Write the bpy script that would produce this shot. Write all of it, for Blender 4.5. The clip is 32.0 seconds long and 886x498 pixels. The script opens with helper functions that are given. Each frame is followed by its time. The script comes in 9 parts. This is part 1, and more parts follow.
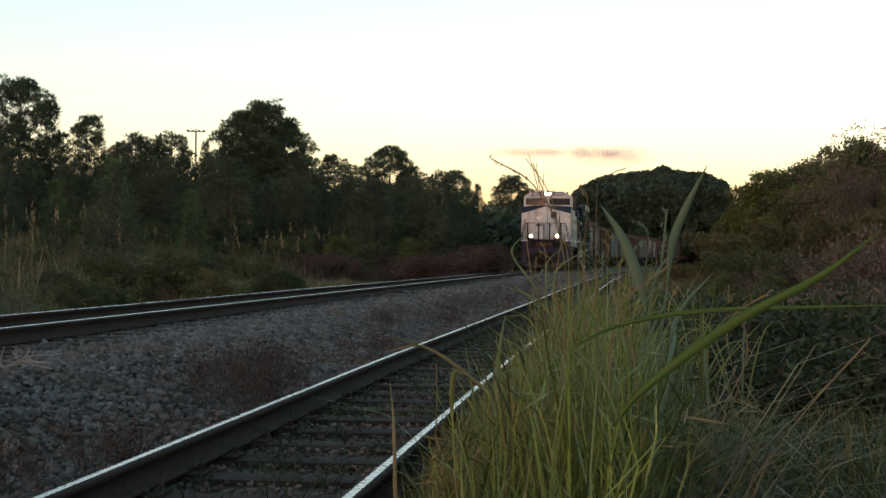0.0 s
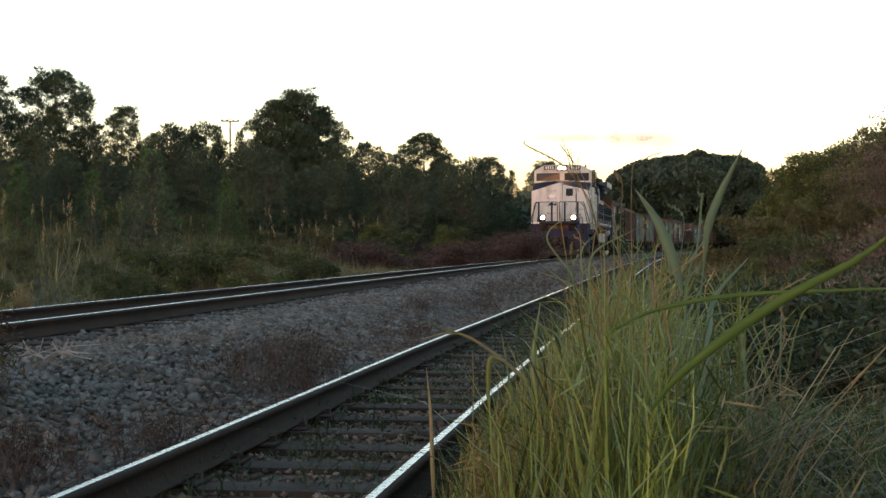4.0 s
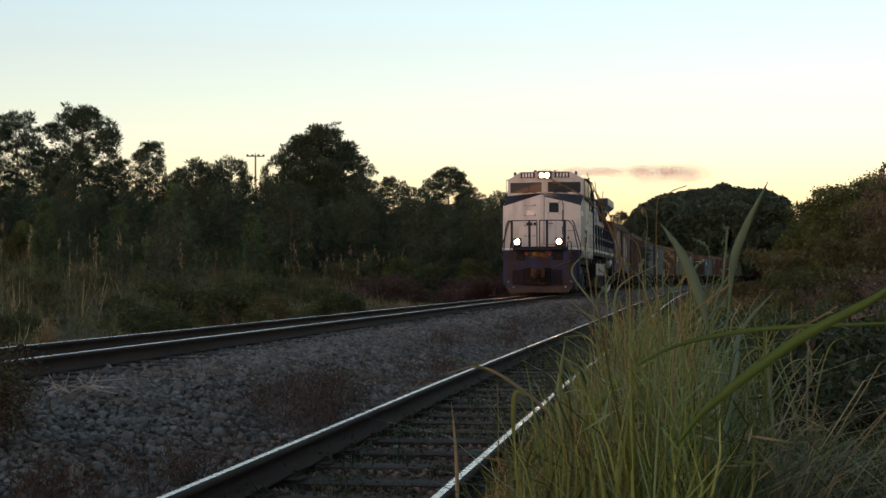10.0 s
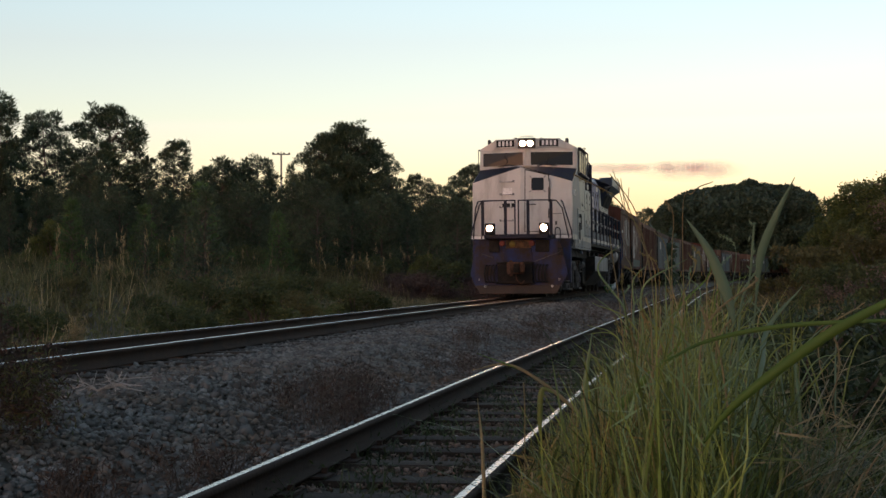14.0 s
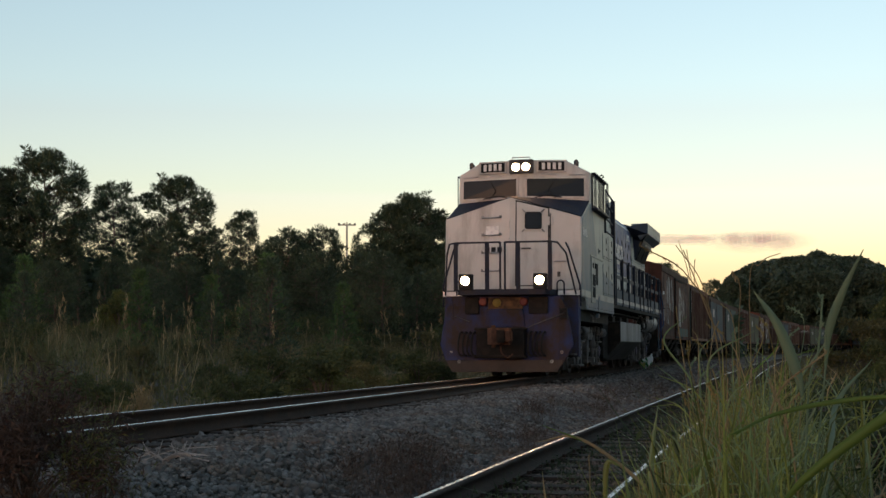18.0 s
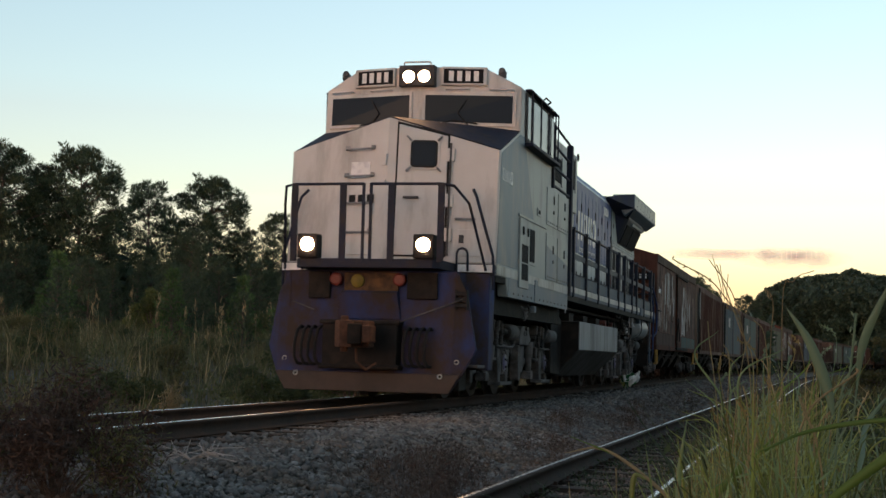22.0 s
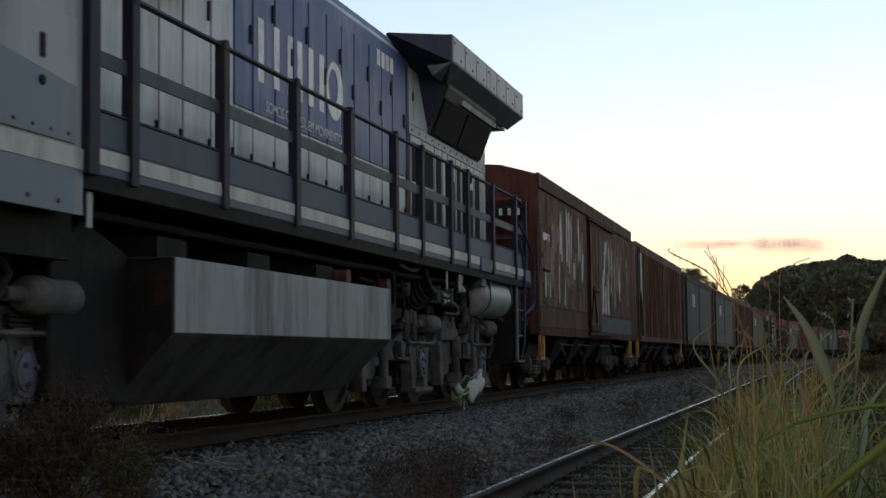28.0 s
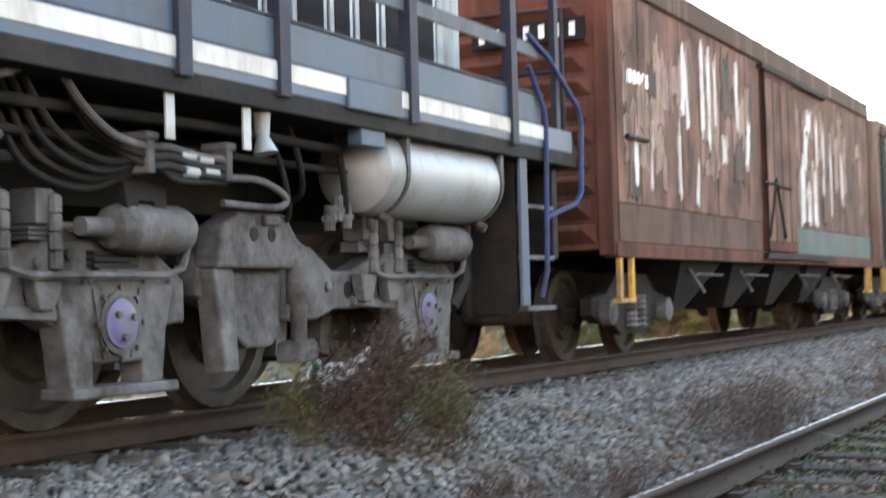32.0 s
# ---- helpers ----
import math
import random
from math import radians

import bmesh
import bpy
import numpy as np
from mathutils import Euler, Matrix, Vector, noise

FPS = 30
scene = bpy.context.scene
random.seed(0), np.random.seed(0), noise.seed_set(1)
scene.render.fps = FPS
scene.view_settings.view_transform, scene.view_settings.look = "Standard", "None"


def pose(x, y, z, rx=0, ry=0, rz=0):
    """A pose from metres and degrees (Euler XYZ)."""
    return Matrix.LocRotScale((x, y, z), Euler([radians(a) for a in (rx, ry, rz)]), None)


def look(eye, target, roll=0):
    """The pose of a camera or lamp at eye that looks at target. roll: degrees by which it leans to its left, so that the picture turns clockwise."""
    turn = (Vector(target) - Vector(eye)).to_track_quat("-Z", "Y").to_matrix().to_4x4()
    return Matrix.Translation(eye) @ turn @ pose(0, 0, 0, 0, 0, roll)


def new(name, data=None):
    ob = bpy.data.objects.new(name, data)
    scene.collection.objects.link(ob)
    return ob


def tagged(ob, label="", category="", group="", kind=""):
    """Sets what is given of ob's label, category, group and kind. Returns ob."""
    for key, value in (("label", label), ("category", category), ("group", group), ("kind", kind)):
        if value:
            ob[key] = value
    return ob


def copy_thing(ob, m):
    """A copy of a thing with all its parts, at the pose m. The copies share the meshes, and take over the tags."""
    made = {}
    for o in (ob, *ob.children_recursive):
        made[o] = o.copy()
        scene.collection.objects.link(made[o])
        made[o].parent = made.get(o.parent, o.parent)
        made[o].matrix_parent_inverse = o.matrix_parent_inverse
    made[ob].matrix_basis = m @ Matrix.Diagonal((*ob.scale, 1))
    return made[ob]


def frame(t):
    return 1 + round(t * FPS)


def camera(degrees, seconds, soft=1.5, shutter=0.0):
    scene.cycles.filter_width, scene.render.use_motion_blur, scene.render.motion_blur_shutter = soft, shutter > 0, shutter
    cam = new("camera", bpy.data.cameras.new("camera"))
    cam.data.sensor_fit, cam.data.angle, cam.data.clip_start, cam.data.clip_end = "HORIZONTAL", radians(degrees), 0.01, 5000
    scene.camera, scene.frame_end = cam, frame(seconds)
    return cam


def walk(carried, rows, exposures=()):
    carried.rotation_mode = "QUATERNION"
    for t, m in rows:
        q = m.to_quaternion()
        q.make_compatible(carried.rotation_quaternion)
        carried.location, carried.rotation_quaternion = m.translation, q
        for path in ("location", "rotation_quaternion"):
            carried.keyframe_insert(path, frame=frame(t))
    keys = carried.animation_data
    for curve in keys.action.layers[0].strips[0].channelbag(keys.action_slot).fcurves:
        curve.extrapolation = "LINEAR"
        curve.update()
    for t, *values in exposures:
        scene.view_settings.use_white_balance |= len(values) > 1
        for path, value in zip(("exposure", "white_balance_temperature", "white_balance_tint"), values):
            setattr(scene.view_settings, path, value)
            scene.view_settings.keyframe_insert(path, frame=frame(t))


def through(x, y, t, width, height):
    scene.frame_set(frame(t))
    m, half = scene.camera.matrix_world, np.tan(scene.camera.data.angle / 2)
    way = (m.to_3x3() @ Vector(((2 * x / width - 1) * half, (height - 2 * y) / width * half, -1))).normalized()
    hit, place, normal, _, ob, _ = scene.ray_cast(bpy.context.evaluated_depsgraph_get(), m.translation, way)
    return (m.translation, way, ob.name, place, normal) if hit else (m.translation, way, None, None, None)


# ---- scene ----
EXPOSURES = [(0, 1.62, 7210, 28), (1, 1.92, 7210, 29), (2, 2.1, 7210, 29), (3, 2.19, 7210, 29), (6, 2.0, 7210, 29), (8, 1.92, 7210, 28), (9.2, 1.57, 7210, 26), (10, 1.38, 7210, 33), (13.5, 1.36, 7210, 35), (16, 1.24, 7160, 33), (17, 1.14, 7090, 30), (18, 1.28, 7080, 30), (21, 1.44, 7060, 29), (23.5, 1.49, 7060, 29), (25.5, 1.44, 7110, 31), (28, 1.49, 7260, 39), (30.5, 1.49, 7260, 41), (31, 1.78, 7260, 39), (31.5, 2.97, 7410, 40), (32, 4.44, 7610, 43)]

# The camera stands by the siding; it only turns on its stand. Rows: seconds, turn to the left, tilt up, lean (degrees).
EYE = (0.0, 0.0, 0.60)
TURNS = [
    (0, 0.009, 0.386, 0.450), (0.5, 0.210, 0.118, 0.419), (1, 0.494, -0.173, 0.535), (1.5, 0.767, -0.355, 0.481),
    (2, 0.969, -0.484, 0.216), (2.5, 1.118, -0.487, 0.183), (3, 1.234, -0.464, 0.098), (3.5, 1.221, -0.283, -0.154),
    (5.5, 1.875, 0.002, -0.163), (6, 2.031, -0.040, -0.313), (6.5, 2.154, -0.047, -0.314), (7, 2.316, -0.006, -0.211),
    (7.5, 2.347, 0.095, -0.154), (8, 2.315, 0.384, -0.262), (8.5, 2.284, 0.645, -0.221), (9, 2.274, 0.870, -0.312),
    (9.5, 2.247, 1.058, -0.352), (10, 2.297, 1.194, -0.283), (10.5, 2.402, 1.314, -0.145), (11, 2.549, 1.347, -0.034),
    (11.5, 2.750, 1.354, 0.072), (12, 2.879, 1.318, -0.149), (12.5, 2.944, 1.208, -0.117), (13, 3.023, 1.151, -0.135),
    (13.5, 3.169, 1.078, -0.367), (15.5, 4.381, 1.893, -0.845), (16, 5.815, 2.615, -0.338), (16.5, 4.430, 3.423, -0.641),
    (17, 4.224, 3.727, -0.761), (17.5, 5.162, 3.807, -0.369), (18, 5.767, 3.833, -0.197), (18.5, 6.222, 3.789, -0.155),
    (19, 6.420, 3.859, 0.045), (19.5, 6.511, 3.833, 0.426), (20, 6.587, 3.655, 0.764), (20.5, 6.640, 3.708, 0.830),
    (21, 6.661, 3.786, 0.998), (21.5, 6.818, 3.858, 1.264), (22, 7.028, 4.104, 1.498), (22.5, 7.103, 4.439, 1.310),
    (23, 6.935, 4.808, 0.618), (23.5, 6.907, 5.113, 0.464), (24, 6.944, 5.382, 0.234), (24.5, 7.009, 5.605, 0.025),
    (25, 7.058, 5.749, -0.052), (25.5, 7.157, 5.700, 0.090), (27.5, 6.775, 4.282, -0.490), (28, 6.847, 4.125, -0.577),
    (28.5, 7.166, 4.234, -0.878), (29, 7.772, 4.562, -1.095), (29.5, 8.336, 4.833, -1.279), (30, 8.87, 4.934, -1.38),
    (30.5, 9.222, 5.187, -1.316), (31, 11.58, 5.18, -0.95), (31.5, 14.46, 4.98, -1.28), (32, 18.846, 1.953, -1.592),
]


def view(turn, tilt, lean):
    a, b = radians(turn), radians(tilt)
    return look(EYE, (EYE[0] - math.sin(a) * math.cos(b), EYE[1] + math.cos(a) * math.cos(b), EYE[2] + math.sin(b)), lean)


cam = camera(33.141, 32.0, 1.5, 0.35)
walk(cam, [(t, view(a, b, c)) for t, a, b, c in TURNS],
     exposures=EXPOSURES)

# The train's way: seconds and the distance of the locomotive's nose along the track.
WAY = [
    (0, 78.883), (0.5, 77.143), (1, 75.403), (1.5, 73.664), (2, 71.925), (2.5, 70.188), (3, 68.451),
    (3.5, 66.716), (5.5, 59.820), (6, 58.113), (6.5, 56.409), (7, 54.710), (7.5, 53.018), (8, 51.335),
    (8.5, 49.664), (9, 48.006), (9.5, 46.363), (10, 44.730), (10.5, 43.097), (11, 41.468), (11.5, 39.843),
    (12, 38.224), (12.5, 36.613), (13, 35.012), (13.5, 33.422), (15.5, 27.275), (16, 25.728), (16.5, 24.201),
    (17, 22.674), (17.5, 21.133), (18, 19.603), (18.5, 18.089), (19, 16.578), (19.5, 15.088), (20, 13.595),
    (20.5, 12.106), (21, 10.613), (21.5, 9.111), (22, 7.599), (22.5, 6.120), (23, 4.633), (23.5, 3.160),
    (24, 1.683), (24.5, 0.216), (25, -1.250), (25.5, -2.720), (27.5, -8.522), (28, -9.984), (28.5, -11.436),
    (29, -12.908), (29.5, -14.355), (30, -15.80), (30.5, -17.30), (31, -18.73), (31.5, -20.13), (32, -21.523),
]

# ---------------------------------------------------------------- light
SUN_TURN, SUN_UP = -155.0, 4.0  # degrees to the right of the first view, and above the horizon
world = bpy.data.worlds.new("dusk_sky")
scene.world = world
world.use_nodes = True
wn = world.node_tree.nodes
sky = wn.new("ShaderNodeTexSky")
sky.sky_type = "NISHITA"
sky.sun_disc = False
sky.sun_elevation = radians(SUN_UP)
sky.sun_rotation = radians(SUN_TURN)
sky.air_density, sky.dust_density, sky.ozone_density = 1.0, 0.6, 1.82
wn["Background"].inputs["Strength"].default_value = 0.15
pale = wn.new("ShaderNodeHueSaturation")  # shifts the sky's hue and lowers its saturation
pale.inputs["Saturation"].default_value = 0.94
pale.inputs["Hue"].default_value = 0.475
world.node_tree.links.new(sky.outputs["Color"], pale.inputs["Color"])
world.node_tree.links.new(pale.outputs["Color"], wn["Background"].inputs["Color"])
sun = new("sun", bpy.data.lights.new("sun", "SUN"))
sun.data.energy, sun.data.angle, sun.data.color = 0.05, radians(40), (1.0, 0.8, 0.62)
SD = Vector((math.sin(radians(SUN_TURN)) * math.cos(radians(SUN_UP)), math.cos(radians(SUN_TURN)) * math.cos(radians(SUN_UP)), math.sin(radians(SUN_UP))))
sun.matrix_world = look(SD * 50, (0, 0, 0))

# ---------------------------------------------------------------- materials


def surface(name, c1, c2, scale=8.0, rough=0.7, metal=0.0, bump=0.15, bscale=None, dirt=None, dscale=1.2, damount=0.5,
            streak=(1, 1, 1), contrast=0.25, spec=0.5, vary=0.0, island=0.0):
    """Two tones in a fine grain, a dirt or wear tone in larger (or drawn-out) patches, and a fine relief."""
    m = bpy.data.materials.new(name)
    m.use_nodes = True
    n, l = m.node_tree.nodes, m.node_tree.links
    b = n["Principled BSDF"]
    b.inputs["Metallic"].default_value = metal
    b.inputs["Specular IOR Level"].default_value = spec
    tc = n.new("ShaderNodeTexCoord")
    n1 = n.new("ShaderNodeTexNoise")
    n1.inputs["Scale"].default_value, n1.inputs["Detail"].default_value = scale, 6
    l.new(tc.outputs["Object"], n1.inputs["Vector"])
    r1 = n.new("ShaderNodeMapRange")
    r1.inputs[1].default_value, r1.inputs[2].default_value = 0.5 - contrast, 0.5 + contrast
    l.new(n1.outputs["Fac"], r1.inputs[0])
    mix = n.new("ShaderNodeMix")
    mix.data_type = "RGBA"
    mix.inputs[6].default_value, mix.inputs[7].default_value = (*c1, 1), (*c2, 1)
    l.new(r1.outputs[0], mix.inputs[0])
    col = mix.outputs[2]
    if dirt:
        mp = n.new("ShaderNodeMapping")
        mp.inputs["Scale"].default_value = streak
        l.new(tc.outputs["Object"], mp.inputs["Vector"])
        n2 = n.new("ShaderNodeTexNoise")
        n2.inputs["Scale"].default_value, n2.inputs["Detail"].default_value, n2.inputs["Roughness"].default_value = dscale, 8, 0.65
        l.new(mp.outputs[0], n2.inputs["Vector"])
        r2 = n.new("ShaderNodeMapRange")
        r2.inputs[1].default_value, r2.inputs[2].default_value = 0.62 - 0.35 * damount, 0.78 - 0.25 * damount
        l.new(n2.outputs["Fac"], r2.inputs[0])
        m2 = n.new("ShaderNodeMix")
        m2.data_type = "RGBA"
        m2.inputs[7].default_value = (*dirt, 1)
        l.new(r2.outputs[0], m2.inputs[0])
        l.new(col, m2.inputs[6])
        col = m2.outputs[2]
    if vary or island:
        info = n.new("ShaderNodeNewGeometry" if island else "ShaderNodeObjectInfo")
        r3 = n.new("ShaderNodeMapRange")
        v = island or vary
        r3.inputs[3].default_value, r3.inputs[4].default_value = 1 - v, 1 + v
        l.new(info.outputs["Random Per Island" if island else "Random"], r3.inputs[0])
        hs = n.new("ShaderNodeHueSaturation")
        l.new(r3.outputs[0], hs.inputs["Value"])
        l.new(col, hs.inputs["Color"])
        col = hs.outputs[0]
    l.new(col, b.inputs["Base Color"])
    rr = n.new("ShaderNodeMapRange")
    rr.inputs[3].default_value, rr.inputs[4].default_value = max(rough - 0.12, 0.03), min(rough + 0.12, 1)
    l.new(n1.outputs["Fac"], rr.inputs[0])
    l.new(rr.outputs[0], b.inputs["Roughness"])
    if bump:
        n3 = n.new("ShaderNodeTexNoise")
        n3.inputs["Scale"].default_value, n3.inputs["Detail"].default_value = bscale or scale * 3, 5
        l.new(tc.outputs["Object"], n3.inputs["Vector"])
        bp = n.new("ShaderNodeBump")
        bp.inputs["Strength"].default_value, bp.inputs["Distance"].default_value = bump, 0.02
        l.new(n3.outputs["Fac"], bp.inputs["Height"])
        l.new(bp.outputs[0], b.inputs["Normal"])
    return m


def leafy(name, c1, c2, rough=0.6, through=0.35, vary=0.45, spec=0.3):
    """Blades and leaves: each one has its own tone, and lets some light through."""
    m = bpy.data.materials.new(name)
    m.use_nodes = True
    n, l = m.node_tree.nodes, m.node_tree.links
    b = n["Principled BSDF"]
    b.inputs["Roughness"].default_value = rough
    b.inputs["Specular IOR Level"].default_value = spec
    geo = n.new("ShaderNodeNewGeometry")
    mix = n.new("ShaderNodeMix")
    mix.data_type = "RGBA"
    mix.inputs[6].default_value, mix.inputs[7].default_value = (*c1, 1), (*c2, 1)
    l.new(geo.outputs["Random Per Island"], mix.inputs[0])
    tc = n.new("ShaderNodeTexCoord")
    nz = n.new("ShaderNodeTexNoise")
    nz.inputs["Scale"].default_value, nz.inputs["Detail"].default_value = 0.7, 3
    l.new(tc.outputs["Object"], nz.inputs["Vector"])
    rg = n.new("ShaderNodeMapRange")
    rg.inputs[1].default_value, rg.inputs[2].default_value = 0.3, 0.7
    rg.inputs[3].default_value, rg.inputs[4].default_value = 1 - vary, 1 + vary
    l.new(nz.outputs["Fac"], rg.inputs[0])
    hs = n.new("ShaderNodeHueSaturation")
    l.new(rg.outputs[0], hs.inputs["Value"])
    l.new(mix.outputs[2], hs.inputs["Color"])
    l.new(hs.outputs[0], b.inputs["Base Color"])
    tr = n.new("ShaderNodeBsdfTranslucent")
    l.new(hs.outputs[0], tr.inputs["Color"])
    ad = n.new("ShaderNodeMixShader")
    ad.inputs[0].default_value = through
    l.new(b.outputs[0], ad.inputs[1])
    l.new(tr.outputs[0], ad.inputs[2])
    l.new(ad.outputs[0], n["Material Output"].inputs["Surface"])
    return m


def glow(name, c, strength):
    m = bpy.data.materials.new(name)
    m.use_nodes = True
    b = m.node_tree.nodes["Principled BSDF"]
    b.inputs["Base Color"].default_value = (*c, 1)
    b.inputs["Emission Color"].default_value, b.inputs["Emission Strength"].default_value = (*c, 1), strength
    return m


def glassy(name, c, rough=0.05):
    m = bpy.data.materials.new(name)
    m.use_nodes = True
    b = m.node_tree.nodes["Principled BSDF"]
    b.inputs["Base Color"].default_value = (*c, 1)
    b.inputs["Roughness"].default_value, b.inputs["IOR"].default_value = rough, 1.5
    b.inputs["Specular IOR Level"].default_value = 0.16
    return m


# ---------------------------------------------------------------- shapes


class Shape:
    """Collects simple solids; part() turns them into one mesh."""

    def __init__(self):
        self.v, self.f = [], []

    def add(self, v, f):
        k = len(self.v)
        self.v += [tuple(p) for p in v]
        self.f += [tuple(i + k for i in q) for q in f]
        return self

    def box(self, x0, x1, y0, y1, z0, z1):
        v = [(x, y, z) for z in (z0, z1) for y in (y0, y1) for x in (x0, x1)]
        return self.add(v, [(0, 2, 3, 1), (4, 5, 7, 6), (0, 1, 5, 4), (2, 6, 7, 3), (0, 4, 6, 2), (1, 3, 7, 5)])

    def prism(self, axis, pts, lo, hi):
        """A polygon, in the two other axes in their order, drawn out along axis."""
        def place(a, b, c):
            return {"x": (c, a, b), "y": (a, c, b), "z": (a, b, c)}[axis]
        n = len(pts)
        v = [place(a, b, lo) for a, b in pts] + [place(a, b, hi) for a, b in pts]
        f = [tuple(range(n)), tuple(range(2 * n - 1, n - 1, -1))] + [(i, (i + 1) % n, n + (i + 1) % n, n + i) for i in range(n)]
        return self.add(v, f)

    def hexa(self, c):
        """Eight corners: the lower four round, then the upper four."""
        return self.add(c, [(0, 3, 2, 1), (4, 5, 6, 7), (0, 1, 5, 4), (1, 2, 6, 5), (2, 3, 7, 6), (3, 0, 4, 7)])

    def slab(self, quad, thick):
        """A plate: four corners, thickened along its normal."""
        q = [Vector(p) for p in quad]
        n = (q[1] - q[0]).cross(q[3] - q[0]).normalized() * thick
        return self.hexa(q + [p + n for p in q])

    def cyl(self, p0, p1, r0, r1=None, n=12):
        r1 = r0 if r1 is None else r1
        a, b = Vector(p0), Vector(p1)
        d = (b - a).normalized()
        s = d.orthogonal().normalized()
        t = d.cross(s)
        ring = [s * math.cos(2 * math.pi * i / n) + t * math.sin(2 * math.pi * i / n) for i in range(n)]
        v = [a + q * r0 for q in ring] + [b + q * r1 for q in ring]
        return self.add(v, [tuple(range(n - 1, -1, -1)), tuple(range(n, 2 * n))] + [(i, (i + 1) % n, n + (i + 1) % n, n + i) for i in range(n)])

    def tube(self, pts, r, n=6):
        pts = [Vector(p) for p in pts]
        k = len(self.v)
        side = None
        for i, p in enumerate(pts):
            d = (pts[min(i + 1, len(pts) - 1)] - pts[max(i - 1, 0)]).normalized()
            side = d.orthogonal().normalized() if side is None else (side - d * side.dot(d)).normalized()
            up = d.cross(side)
            self.v += [tuple(p + (side * math.cos(2 * math.pi * j / n) + up * math.sin(2 * math.pi * j / n)) * r) for j in range(n)]
        for i in range(len(pts) - 1):
            for j in range(n):
                a, b = k + i * n + j, k + i * n + (j + 1) % n
                self.f.append((a, b, b + n, a + n))
        self.f.append(tuple(range(k + n - 1, k - 1, -1)))
        e = k + (len(pts) - 1) * n
        self.f.append(tuple(range(e, e + n)))
        return self

    def turned(self, axis_point, profile, axis="x", n=20):
        """A turned body: profile rows of (distance along the axis, radius)."""
        k = len(self.v)
        o = Vector(axis_point)
        for a, r in profile:
            for i in range(n):
                c, s = math.cos(2 * math.pi * i / n) * r, math.sin(2 * math.pi * i / n) * r
                q = {"x": (a, c, s), "y": (c, a, s), "z": (c, s, a)}[axis]
                self.v.append(tuple(o + Vector(q)))
        for i in range(len(profile) - 1):
            for j in range(n):
                a, b = k + i * n + j, k + i * n + (j + 1) % n
                self.f.append((a, b, b + n, a + n))
        self.f.append(tuple(range(k, k + n)))
        e = k + (len(profile) - 1) * n
        self.f.append(tuple(range(e, e + n)))
        return self


def mesh_of(name, shape, mat, smooth=False):
    me = bpy.data.meshes.new(name)
    me.from_pydata(shape.v, [], shape.f)
    bm = bmesh.new()
    bm.from_mesh(me)
    bmesh.ops.recalc_face_normals(bm, faces=bm.faces)
    bm.to_mesh(me)
    bm.free()
    me.materials.append(mat)
    if smooth:
        me.polygons.foreach_set("use_smooth", [True] * len(me.polygons))
        me.set_sharp_from_angle(angle=radians(40))
    return me


def part(name, shape, mat, parent=None, label="", bev=0.0, smooth=False):
    """Links a shape as one mesh object, under a thing or a part."""
    ob = new(name, mesh_of(name, shape, mat, smooth))
    ob.parent = parent
    if bev:
        md = ob.modifiers.new("edges", "BEVEL")
        md.width, md.segments, md.limit_method = bev, 2, "ANGLE"
    if label:
        ob["label"] = label
    return ob


def parts(name, shape, mat, parent=None, label="", bev=0.0, smooth=False):
    """Links each separate solid of a shape as a part of its own."""
    root = list(range(len(shape.v)))

    def find(i):
        while root[i] != i:
            root[i] = root[root[i]]
            i = root[i]
        return i
    for f in shape.f:
        for i in f[1:]:
            root[find(i)] = find(f[0])
    groups = {}
    for f in shape.f:
        groups.setdefault(find(f[0]), []).append(f)
    for faces in groups.values():
        ids = sorted({i for f in faces for i in f})
        at = {i: k for k, i in enumerate(ids)}
        part(name, Shape().add([shape.v[i] for i in ids], [tuple(at[i] for i in f) for f in faces]), mat, parent, label, bev, smooth)


def sheet(name, verts, faces, mat, smooth=False):
    """A mesh from arrays: vertices (n, 3) and faces (m, 3 or 4)."""
    me = bpy.data.meshes.new(name)
    k = faces.shape[1]
    me.vertices.add(len(verts))
    me.vertices.foreach_set("co", np.asarray(verts, np.float32).ravel())
    me.loops.add(faces.size)
    me.loops.foreach_set("vertex_index", np.asarray(faces, np.int32).ravel())
    me.polygons.add(len(faces))
    me.polygons.foreach_set("loop_start", np.arange(0, faces.size, k, dtype=np.int32))
    me.polygons.foreach_set("loop_total", np.full(len(faces), k, np.int32))
    me.update(calc_edges=True)
    if smooth:
        me.polygons.foreach_set("use_smooth", np.ones(len(faces), bool))
    me.materials.append(mat)
    return me


# ---------------------------------------------------------------- the line of the track
_S = np.arange(-120, 520.01, 0.25)
_A = 0.12238 + 1.29e-4 * _S + 2.51e-6 * np.maximum(_S, -40) ** 2
_D = 0.25
_X = np.concatenate([[0], np.cumsum((np.sin(_A[1:]) + np.sin(_A[:-1])) / 2 * _D)])
_Y = np.concatenate([[0], np.cumsum((np.cos(_A[1:]) + np.cos(_A[:-1])) / 2 * _D)])
_X += -4.1286 - np.interp(0, _S, _X)
_Y += 12.8519 - np.interp(0, _S, _Y)


def along(s, lat=0.0, z=0.0):
    """The place at a distance along the main track, lat metres to its right, and the heading there."""
    x, y, a = np.interp(s, _S, _X), np.interp(s, _S, _Y), np.interp(s, _S, _A)
    return x + np.cos(a) * lat, y - np.sin(a) * lat, z + 0 * x, a


def spot(s, lat, z=0.0):
    return Vector([float(q) for q in along(s, lat, z)[:3]])


